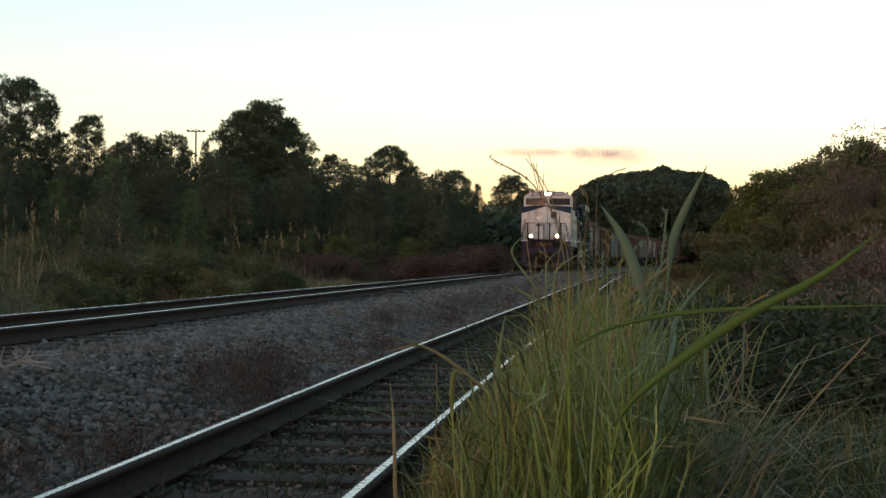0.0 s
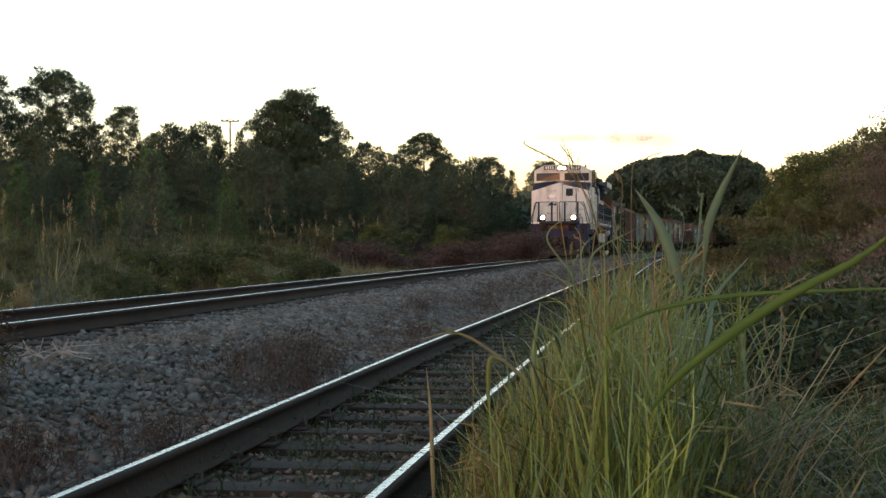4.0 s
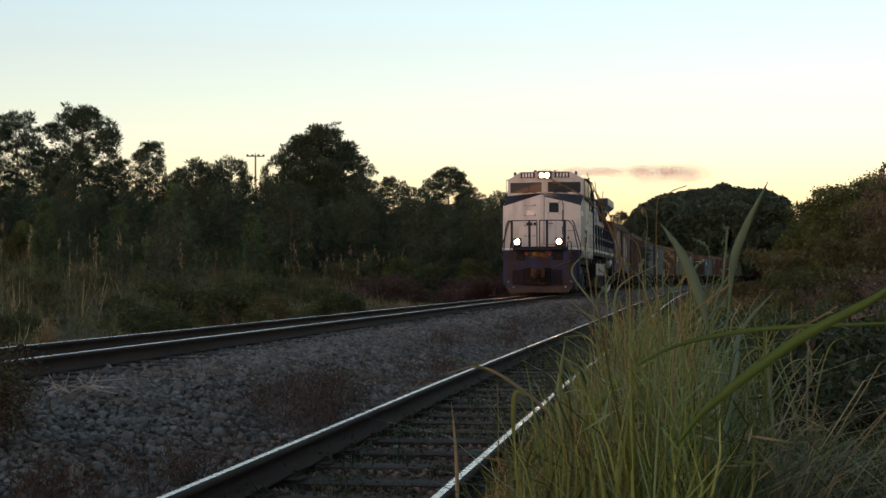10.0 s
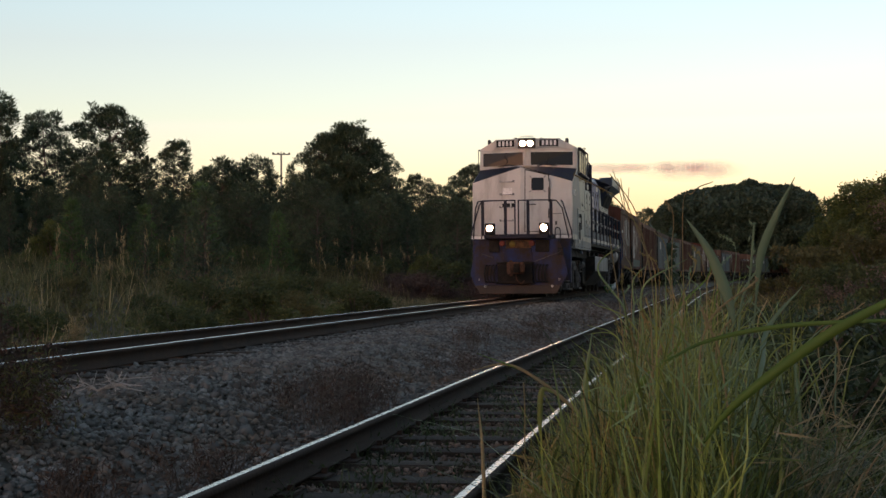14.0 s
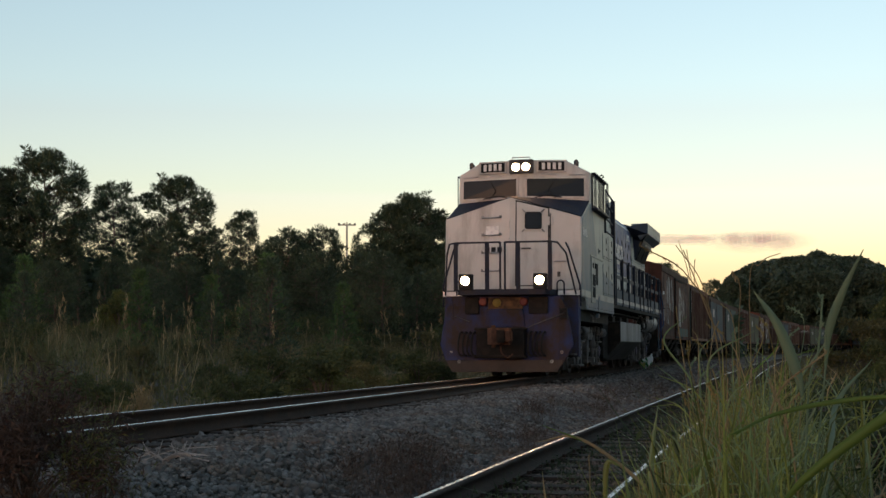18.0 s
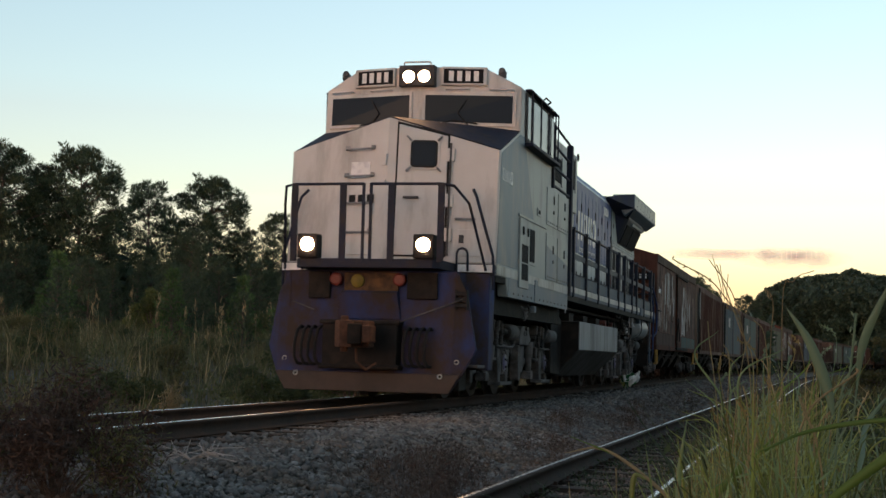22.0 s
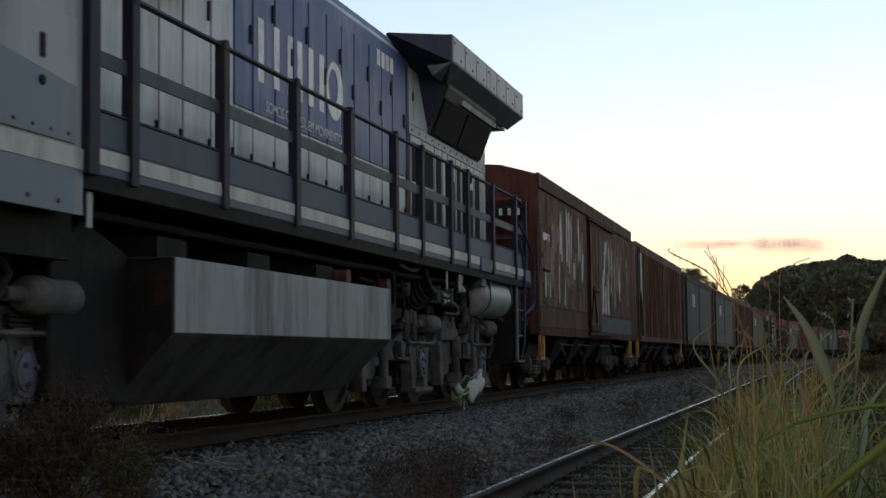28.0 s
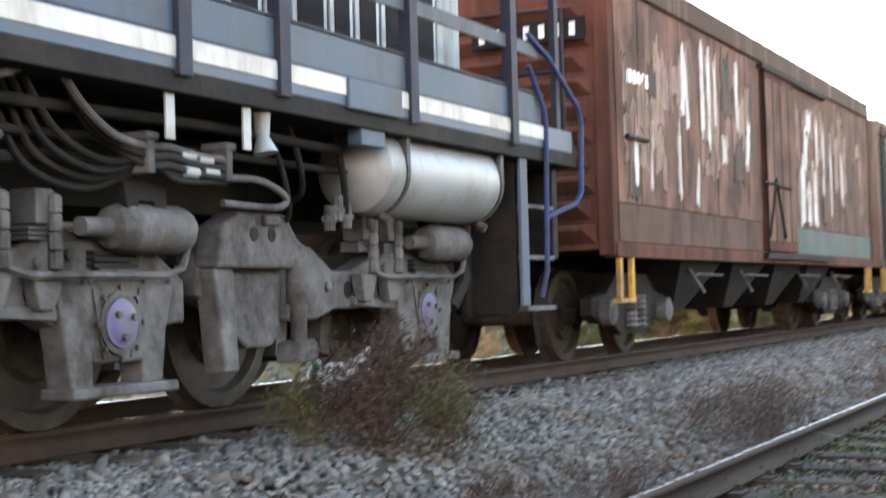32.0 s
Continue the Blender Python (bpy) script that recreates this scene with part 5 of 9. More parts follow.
        for line in ([(1.48, 19.45, 2.55), (1.5, 19.8, 2.42), (1.52, 20.35, 2.10), (1.52, 20.42, 2.0), (1.52, 20.38, 1.42), (1.5, 20.3, 1.33), (1.46, 19.76, 1.2)],
                     [(1.48, 19.45, 2.32), (1.5, 19.68, 2.02), (1.5, 19.72, 1.92), (1.5, 19.66, 0.8), (1.46, 19.64, 0.6)]):
            s = Shape().tube([(side * x, y, z) for x, y, z in line], 0.021, 8)
            part("ladder_rail", s, LADDERBLUE, L, "blue bent handrail at the rear steps", smooth=True)
        s = Shape()
        s.box(min(side * 1.43, side * 1.48), max(side * 1.43, side * 1.48), 20.0, 20.08, 1.66, 2.95)
        part("rail_post", s, RAILBLUE, L, bev=0.005)
        # air reservoir
        s = Shape()
        s.turned((side * 1.16, 17.22, 1.42), [(0, 0.0), (0.03, 0.16), (0.12, 0.265), (0.25, 0.285), (1.72, 0.285), (1.84, 0.265), (1.92, 0.16), (1.95, 0.0)], "y", 28)
        rs = part("air_reservoir", s, SILVER, L, "dull silver air reservoir", smooth=True)
        for y in (17.52, 18.98):
            s = Shape()
            s.turned((side * 1.16, y, 1.42), [(-0.02, 0.28), (-0.02, 0.295), (0.02, 0.295), (0.02, 0.28)], "y", 28)
            s.box(min(side * 1.42, side * 1.45), max(side * 1.42, side * 1.45), y - 0.025, y + 0.025, 1.42, 1.72)
            s.cyl((side * 1.16, y, 1.14), (side * 1.16, y, 1.06), 0.025).cyl((side * 1.26, y - 0.03, 1.13), (side * 1.32, y - 0.03, 1.10), 0.03)
            part("tank_strap", s, GRIME, rs)
        # pipes and hoses between sill and trucks
        for k, (z, r, y0, y1) in enumerate(((1.52, 0.03, 5.9, 17.0), (1.40, 0.022, 12.3, 17.2), (1.30, 0.035, 12.4, 15.4), (1.14, 0.05, 12.5, 14.1))):
            s = Shape()
            s.tube([(side * (1.25 - 0.08 * k), y0 + (y1 - y0) * i / 8, z + 0.012 * math.sin(3 * i + k)) for i in range(9)], r, 8)
            part("pipe", s, UNDER, L, smooth=True)
        # a bundle of hoses dropping from the sill into clamps
        for k in range(3):
            q = 0.045 * k
            s = Shape().tube(curve_line([(side * (1.33 - q), 14.36 + q, 1.70), (side * (1.33 - q), 14.44 + q, 1.62), (side * (1.33 - q), 14.58 + q, 1.50 - 0.4 * q), (side * (1.33 - q), 14.78 + q, 1.40 - 0.4 * q),
                                         (side * 1.32, 15.04, 1.37 - q), (side * 1.32, 15.2, 1.38 - q), (side * 1.32, 15.43, 1.355 - q), (side * 1.32, 15.72, 1.35 - q)]), 0.021, 8)
            part("hose", s, GRIME if k == 0 else RUBBER, L, "grey corrugated hose" if k == 0 else "", smooth=True)
        for k in range(4):
            q = 0.04 * k
            s = Shape().tube(curve_line([(side * (1.27 - q), 14.18 - q, 1.72), (side * (1.26 - q), 14.30 - q, 1.55), (side * (1.25 - q), 14.50 - q, 1.38 - q), (side * (1.25 - q), 14.80, 1.29 - q),
                                         (side * 1.28, 15.1, 1.32 - 0.3 * q), (side * 1.3, 15.3, 1.275 - 0.4 * q), (side * 1.3, 15.72, 1.29 - 0.4 * q)]), 0.019, 8)
            part("hose", s, RUBBER if k % 2 else UNDER, L, smooth=True)
        for y, z in ((15.35, 1.35), (15.50, 1.34), (15.38, 1.27), (15.55, 1.28)):
            s = Shape().cyl((side * 1.31, y - 0.06, z), (side * 1.31, y + 0.06, z), 0.032, n=10)
            part("hose_coupling", s, SILVER, L, smooth=True)
        for y in (15.0, 15.66):
            s = Shape()
            s.box(min(side * 1.24, side * 1.35), max(side * 1.24, side * 1.35), y, y + 0.055, 1.24, 1.42).box(min(side * 1.2, side * 1.36), max(side * 1.2, side * 1.36), y - 0.02, y + 0.075, 1.40, 1.44)
            part("hose_clamp", s, GRIME, L, bev=0.008)
        s = Shape().tube(curve_line([(side * 1.25, 15.75, 1.27), (side * 1.25, 16.12, 1.275), (side * 1.26, 16.36, 1.20), (side * 1.25, 16.28, 1.135), (side * 1.22, 15.8, 1.14)]), 0.02, 8)
        part("hose", s, GRIME, L, smooth=True)
        s = Shape()
        s.prism("x", [(15.0, 1.22), (15.34, 1.22), (15.34, 1.02), (15.26, 1.02), (15.24, 1.12), (15.12, 1.12), (15.1, 1.02), (15.04, 1.02)], min(side * 1.16, side * 1.2), max(side * 1.16, side * 1.2))
        part("hose_bracket", s, UNDER, L, bev=0.006)
        for y, z0, z1, r in ((13.35, 1.66, 1.2, 0.022), (13.75, 1.62, 1.05, 0.018), (16.35, 1.5, 1.1, 0.016), (16.5, 1.62, 1.25, 0.02), (17.0, 1.7, 1.12, 0.022), (12.75, 1.6, 1.3, 0.02)):
            s = Shape().tube(curve_line([(side * 1.2, y, z0), (side * 1.24, y + 0.04, (z0 + z1) / 2), (side * 1.2, y + 0.14, z1), (side * 1.05, y + 0.2, z1 - 0.06)]), r, 8)
            part("pipe", s, UNDER, L, smooth=True)
        for y, z in ((17.05, 1.16), (17.15, 1.12), (16.95, 1.10), (13.5, 1.42), (14.1, 1.36)):
            s = Shape().cyl((side * 1.2, y, z - 0.07), (side * 1.2, y, z + 0.08), 0.035, n=8).cyl((side * 1.2, y - 0.06, z), (side * 1.2, y + 0.06, z), 0.024, n=8)
            part("valve", s, GRIME, L)
        s = Shape().tube(curve_line([(side * 1.36, 13.2, 1.60), (side * 1.36, 13.6, 1.56), (side * 1.36, 13.95, 1.58), (side * 1.34, 14.2, 1.66)]), 0.02, 8)
        part("pipe", s, GRIME, L, smooth=True)
        s = Shape()
        s.tube([(side * 1.05, 18.5, 1.15), (side * 1.1, 18.9, 1.0), (side * 1.12, 19.0, 0.75), (side * 1.08, 18.85, 0.55)], 0.055, 8)
        part("hose", s, RUBBER, L, smooth=True)
        s = Shape()
        s.tube([(side * 1.1, 4.6, 1.5), (side * 1.2, 5.1, 1.4), (side * 1.2, 5.4, 1.1), (side * 1.15, 5.2, 0.8)], 0.035, 8)
        part("hose", s, RUBBER, L, smooth=True)
        s = Shape()
        for k in range(3):
            s.tube([(side * 1.3, 2.35 + 0.1 * k, 1.40), (side * 1.34, 2.7, 1.32 - 0.06 * k), (side * 1.3, 3.1, 1.38 - 0.05 * k)], 0.035, 8)
        s.cyl((side * 1.28, 3.0, 1.36), (side * 1.36, 3.0, 1.40), 0.06)
        part("coupled_hose", s, GRIME, L, smooth=True)
        s = Shape()
        bx(s, 2.62, 2.85, 1.44, 1.80, 0.04, 0.06)
        bx(s, 2.66, 2.80, 1.30, 1.40, -0.02, 0.05)
        part("junction_box", s, SLATE, L, bev=0.01)
        # boxes in near-black: the shade under the deck is put into their colour
        for y, w in ((12.55, 0.5), (13.3, 0.35)):
            s = Shape()
            s.box(min(side * 0.9, side * 1.2), max(side * 0.9, side * 1.2), y, y + w, 0.95, 1.3)
            part("equipment_box", s, UNDER, L, bev=0.015)
        s = Shape()
        s.cyl((side * 1.15, 12.9, 1.36), (side * 1.33, 12.9, 1.36), 0.07).cyl((side * 1.2, 11.2, 1.36), (side * 1.42, 11.2, 1.36), 0.075)
        parts("filler_cap", s, REDPAINT, L, "faded red filler cap", smooth=True)
        # black box stands in for the shaded cutaway behind the front steps
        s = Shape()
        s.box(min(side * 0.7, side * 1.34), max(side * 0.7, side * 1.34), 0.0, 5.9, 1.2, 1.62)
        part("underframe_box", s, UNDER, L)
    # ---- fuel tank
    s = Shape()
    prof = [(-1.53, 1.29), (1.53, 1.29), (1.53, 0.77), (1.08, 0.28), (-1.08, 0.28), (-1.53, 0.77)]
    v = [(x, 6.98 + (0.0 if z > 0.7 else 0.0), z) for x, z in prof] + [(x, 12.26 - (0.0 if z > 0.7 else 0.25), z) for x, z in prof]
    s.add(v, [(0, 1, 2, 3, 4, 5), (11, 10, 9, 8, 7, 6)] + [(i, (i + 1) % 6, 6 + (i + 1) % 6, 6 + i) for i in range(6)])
    # lower slopes face down; their shade is put into the darker paint
    tank = part("fuel_tank", s, TANKDARK, L, "grimy fuel tank with pale upper sides, shade of the lower slopes put into dark paint", bev=0.02)
    # black sheet puts the shade on the tank's front end into its colour
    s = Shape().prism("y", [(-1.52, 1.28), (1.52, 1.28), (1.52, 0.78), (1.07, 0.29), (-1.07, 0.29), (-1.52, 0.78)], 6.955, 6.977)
    part("tank_end", s, UNDER, tank, "black sheet on the end of the tank, standing in for its shade")
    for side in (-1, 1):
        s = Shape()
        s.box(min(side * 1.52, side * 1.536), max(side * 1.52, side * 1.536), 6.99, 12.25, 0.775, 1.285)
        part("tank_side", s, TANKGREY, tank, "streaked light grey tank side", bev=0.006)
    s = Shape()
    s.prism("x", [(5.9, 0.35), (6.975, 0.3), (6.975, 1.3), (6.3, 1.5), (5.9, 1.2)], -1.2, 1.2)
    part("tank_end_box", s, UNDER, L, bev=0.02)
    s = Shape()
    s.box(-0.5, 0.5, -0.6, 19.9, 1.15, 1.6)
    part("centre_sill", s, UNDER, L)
    s = Shape()
    for y0 in (7.2, 8.9, 10.6):
        s.box(-1.3, 1.3, y0, y0 + 0.5, 1.29, 1.45)
    parts("tank_hanger", s, UNDER, L)
    # ---- front platform, pilot and coupler
    s = Shape()
    s.prism("z", [(-1.5, -0.18), (-1.5, -0.35), (-1.0, -0.46), (-0.98, -1.2), (-0.9, -1.3), (0.9, -1.3), (0.98, -1.2), (1.0, -0.46), (1.5, -0.35), (1.5, -0.18)], 1.72, 1.84)
    part("front_platform", s, RAILBLUE, L, bev=0.01)
    for side in (-1, 1):
        s = Shape()
        s.hexa([(side * 1.04, -0.475, 1.73), (side * 1.49, -0.376, 1.73), (side * 1.49, -0.354, 1.73), (side * 1.04, -0.453, 1.73), (side * 1.04, -0.475, 1.83), (side * 1.49, -0.376, 1.83), (side * 1.49, -0.354, 1.83), (side * 1.04, -0.453, 1.83)])
        part("white_end_stripe", s, WHITE, L, "white stripe at the step top")
        s = Shape()
        s.prism("z", [(side * 1.0, -0.05), (side * 1.46, -0.05), (side * 1.46, -0.36), (side * 1.0, -0.5)], 0.42, 1.715)
        part("step_housing", s, PILOTBLUE, L, bev=0.015)
        s = Shape()
        s.box(min(side * 1.16, side * 1.42), max(side * 1.16, side * 1.42), -0.80, -0.36, 0.45, 0.49)
        part("step", s, GRIME, L, "worn steel tread", bev=0.006)
        s = Shape()
        s.box(min(side * 1.13, side * 1.16), max(side * 1.13, side * 1.16), -0.98, -0.3, 0.42, 1.7)
        part("step_cheek", s, PILOTBLUE, L, bev=0.006)
        s = Shape()
        s.box(min(side * 1.05, side * 1.2), max(side * 1.05, side * 1.2), -0.9, -0.5, 0.15, 0.42)
        part("rail_guard", s, UNDER, L, bev=0.01)
        # ditch light
        s = Shape()
        s.box(side * 0.79 - 0.14, side * 0.79 + 0.14, -1.36, -1.15, 1.84, 2.16)
        dl = part("ditch_light_box", s, RUBBER, L, bev=0.02)
        s = Shape()
        s.turned((side * 0.79, -1.365, 2.02), [(0.0, 0.0), (-0.006, 0.055), (-0.002, 0.088), (0.008, 0.088)], "y", 20)
        part("lamp_lens", s, DITCHGLOW, dl, "bright warm ditch light", smooth=True)
        # nose hand rails
        s = Shape()
        s.tube([(side * 1.42, -0.45, 1.75), (side * 1.28, -0.9, 2.6), (side * 1.15, -1.22, 2.80), (side * 1.0, -1.28, 2.82), (side * 0.05, -1.3, 2.82)], 0.02)
        s.tube([(side * 1.5, -0.3, 1.5), (side * 1.49, -0.34, 1.95), (side * 1.25, -0.35, 2.75), (side * 1.18, -0.25, 2.86)], 0.022)
        s.tube([(side * 1.02, -0.47, 1.74)] + [(side * (1.095 - 0.075 * math.cos(q * math.pi / 6)), -0.47, 1.97 + 0.075 * math.sin(q * math.pi / 6)) for q in range(7)] + [(side * 1.17, -0.45, 1.74)], 0.017)
        part("nose_rail", s, RAILBLUE, L, "dark bent handrail", smooth=True)
        for x in (0.05, 0.33, 1.0):
            s = Shape()
            s.box(side * x - (0.045 if x != 0.05 else 0.02), side * x + (0.045 if x != 0.05 else 0.02), -1.31, -1.28, 1.8, 2.83)
            part("rail_post", s, RAILBLUE, L, bev=0.006)
    for x in (-0.47, 0.40):
        s = Shape()
        s.turned((x, -1.06, 1.58), [(0.06, 0.085), (-0.02, 0.085), (-0.03, 0.06), (-0.03, 0.0)], "y", 16)
        part("red_marker", s, REDLENS, L, "dull red marker disc")
    s = Shape()
    s.turned((-0.17, -1.06, 1.56), [(0.06, 0.09), (-0.02, 0.09), (-0.04, 0.06), (-0.045, 0.0)], "y", 16)
    part("yellow_cap", s, YELLOWLENS, L, "round yellow cap", smooth=True)
    s = Shape()
    pil = [(-1.43, 0.68), (-1.30, 1.40), (-1.16, 1.70), (-0.88, 1.71), (0.88, 1.71), (1.16, 1.70), (1.30, 1.40), (1.43, 0.68), (1.28, 0.36), (1.12, 0.12), (-1.12, 0.12), (-1.28, 0.36)]
    n = len(pil)
    v = [(x, -1.02 + 0.12 * abs(x) ** 2 * 0.3 - (0.10 if z < 0.5 else 0), z) for x, z in pil]
    s.add(v + [(x, y + 0.05, z) for x, y, z in v], [tuple(range(n)), tuple(range(2 * n - 1, n - 1, -1))] + [(i, (i + 1) % n, n + (i + 1) % n, n + i) for i in range(n)])
    pilot = part("pilot", s, PILOTBLUE, L, "blue snow plough pilot, brown with grime", bev=0.012)
    for x, z in ((-1.17, 0.52), (1.19, 0.52), (-0.97, 0.33), (1.0, 0.33)):
        y = -1.0 if z > 0.4 else -1.12
        s = Shape()
        s.turned((x, y, z), [(0.06, 0.034), (-0.035, 0.034), (-0.04, 0.026), (-0.03, 0.019), (0.0, 0.019)], "y", 14)
        bt = part("pilot_bolt", s, CREAM, pilot, "pale hollow bolt head", smooth=True)
        # black disc gives the dark of the bolt's hollow
        s = Shape().turned((x, y - 0.002, z), [(0.05, 0.019), (-0.01, 0.019), (-0.012, 0.0)], "y", 10)
        part("socket", s, UNDER, bt)
    # flat black plates put the shade of the pilot's recesses into colour
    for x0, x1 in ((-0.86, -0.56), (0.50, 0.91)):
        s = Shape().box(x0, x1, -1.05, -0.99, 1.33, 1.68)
        part("recess_shade_sheet", s, UNDER, pilot, bev=0.01)
    s = Shape().hexa([(-0.45, -1.02, 1.06), (0.42, -1.02, 1.06), (0.42, -1.0, 1.06), (-0.45, -1.0, 1.06), (-0.40, -1.10, 1.40), (0.38, -1.10, 1.40), (0.38, -1.0, 1.46), (-0.40, -1.0, 1.46)])
    part("buffer_plate", s, PILOTBLUE, pilot, bev=0.02)
    # added plate: the lamps' orange light is painted in ochre
    s = Shape().box(-0.36, 0.38, -1.045, -1.0, 1.42, 1.67)
    part("painted_glow_plate", s, OCHRE, pilot, "plate behind the marker discs, orange lamp light put into its colour", bev=0.006)
    s = Shape()
    for i in range(3):
        s.box(1.17, 1.29, -1.03, -0.96, 1.235 + i * 0.075, 1.285 + i * 0.075)
    s.box(1.15, 1.17, -1.035, -0.96, 1.20, 1.46).box(1.29, 1.31, -1.035, -0.96, 1.20, 1.46)
    part("slotted_bracket", s, RUBBER, pilot)
    s = Shape()
    s.add([(x, y, z) for x, y, z in ((-1.27, -1.13, 0.36), (1.27, -1.13, 0.36), (1.12, -1.15, 0.11), (-1.12, -1.15, 0.11), (-1.27, -1.09, 0.36), (1.27, -1.09, 0.36), (1.12, -1.11, 0.11), (-1.12, -1.11, 0.11))],
          [(0, 1, 2, 3), (7, 6, 5, 4), (0, 4, 5, 1), (1, 5, 6, 2), (2, 6, 7, 3), (3, 7, 4, 0)])
    part("plough_lip", s, OILBROWN, pilot, "rust-brown scraped lower lip of the plough", bev=0.01)
    s = Shape()
    s.box(-0.58, 0.44, -1.25, -1.0, 0.42, 1.02).box(-0.62, 0.48, -1.28, -1.05, 0.98, 1.04).box(-0.62, 0.48, -1.28, -1.05, 0.40, 0.46)
    part("draft_pocket", s, UNDER, L, bev=0.02)
    s = Shape()
    s.box(-0.12, 0.12, -1.55, -1.0, 0.76, 0.98)
    s.prism("z", [(-0.2, -1.5), (-0.24, -1.75), (-0.12, -1.92), (0.02, -1.86), (0.0, -1.72), (0.1, -1.66), (0.22, -1.78), (0.24, -1.6), (0.14, -1.48)], 0.68, 1.02)
    s.cyl((-0.12, -1.72, 0.62), (-0.12, -1.72, 1.08), 0.05)
    cp = part("coupler", s, RUSTY, L, "rusty knuckle coupler", bev=0.015)
    s = Shape().prism("z", [(-0.02, -1.93), (0.13, -1.80), (0.10, -1.70), (-0.03, -1.76)], 0.72, 0.98)
    part("knuckle", s, UNDER, cp, bev=0.012)
    s = Shape().box(0.15, 0.27, -1.86, -1.62, 0.74, 0.96)
    part("guard_arm", s, RUSTY, cp, bev=0.02)
    s = Shape().tube([(0.0, -1.6, 0.66), (0.05, -1.72, 0.5), (0.16, -1.66, 0.4), (0.24, -1.5, 0.48)], 0.018, 6)
    part("chain", s, RUSTY, cp, smooth=True)
    for side in (-1, 1):
        for k in range(4):
            s = Shape()
            x = (-0.93 if side < 0 else 0.56) + k * 0.095
            s.tube([(x, -1.0, 0.93), (x, -1.10, 0.95), (x - 0.02, -1.18, 0.90), (x - 0.05, -1.20, 0.72), (x - 0.05, -1.20, 0.55), (x - 0.02, -1.16, 0.46), (x + 0.02, -1.1, 0.45)], 0.022, 8)
            part("air_hose", s, RUBBER, L, smooth=True)
    s = Shape().tube([(-1.09, -1.0, 1.28), (-1.06, -1.07, 1.28), (-0.74, -1.14, 1.17)], 0.009)
    part("uncoupling_bar", s, GRIME, L, smooth=True)
    s = Shape().tube([(0.46, -1.25, 1.01), (0.62, -1.14, 1.09), (1.20, -1.08, 1.31), (1.27, -1.0, 1.36)], 0.009)
    part("uncoupling_bar", s, GRIME, L, smooth=True)
    # ---- rear end
    for side in (-1, 1):
        s = Shape()
        s.tube([(side * 1.4, 20.35, 1.86), (side * 1.4, 20.35, 2.9), (side * 0.4, 20.35, 2.9), (side * 0.4, 20.35, 1.86)], 0.02)
        part("end_rail", s, RAILBLUE, L, smooth=True)
        s = Shape().tube([(side * 1.4, 20.35, 2.4), (side * 0.4, 20.35, 2.4)], 0.016)
        part("end_rail", s, RAILBLUE, L, smooth=True)
    s = Shape()
    s.box(-1.3, 1.3, 20.3, 20.42, 0.9, 1.7).box(-0.12, 0.12, 20.3, 20.95, 0.74, 0.98)
    part("end_plate", s, UNDER, L, bev=0.015)
    wheels = loco_truck(L, 0.75, 2.4) + loco_truck(L, 4.1, 5.8) + loco_truck(L, 13.3, 15.08) + loco_truck(L, 16.65, 18.43)
    return L, wheels


LOCO, LOCO_WHEELS = build_loco()

# ---------------------------------------------------------------- the wagons: y backwards from the wagon's front end
WLEN, PITCH = 12.5, 13.4


def wagon_truck(W, yc):
    for side in (-1, 1):
        s = Shape()
        pts = [(-1.15, 0.42), (-1.15, 0.58), (-0.75, 0.62), (-0.45, 0.80), (0.45, 0.80), (0.75, 0.62), (1.15, 0.58), (1.15, 0.42), (0.95, 0.34), (0.62, 0.36), (0.36, 0.22), (-0.36, 0.22), (-0.62, 0.36), (-0.95, 0.34)]
        s.prism("x", [(yc + a, b) for a, b in pts], min(side * 0.86, side * 0.98), max(side * 0.86, side * 0.98))
        fr = part("truck_frame", s, UNDER, W, bev=0.012)
        for q in (-0.13, 0.13):
            prof = []
            for i in range(6):
                prof += [(0.28 + i * 0.055, 0.066), (0.30 + i * 0.055, 0.085), (0.32 + i * 0.055, 0.066)]
            part("spring", Shape().turned((side * 1.0, yc + q, 0), prof, "z", 10), GRIME, fr)
        for a in (-0.85, 0.85):
            s = Shape()
            s.turned((side * 0.98, yc + a, 0.44), [(0, 0.13), (side * 0.10, 0.12), (side * 0.12, 0.08), (side * 0.12, 0.0)], "x", 14)
            part("axle_cap", s, GRIME, fr, smooth=True)
    s = Shape()
    s.box(-0.9, 0.9, yc - 0.2, yc + 0.2, 0.5, 0.82).box(-0.3, 0.3, yc - 0.4, yc + 0.4, 0.82, 0.95)
    part("bolster", s, UNDER, W)
    for a in (-0.85, 0.85):
        wheelset(W, yc + a, 0.42, mat=DARKWHEEL)


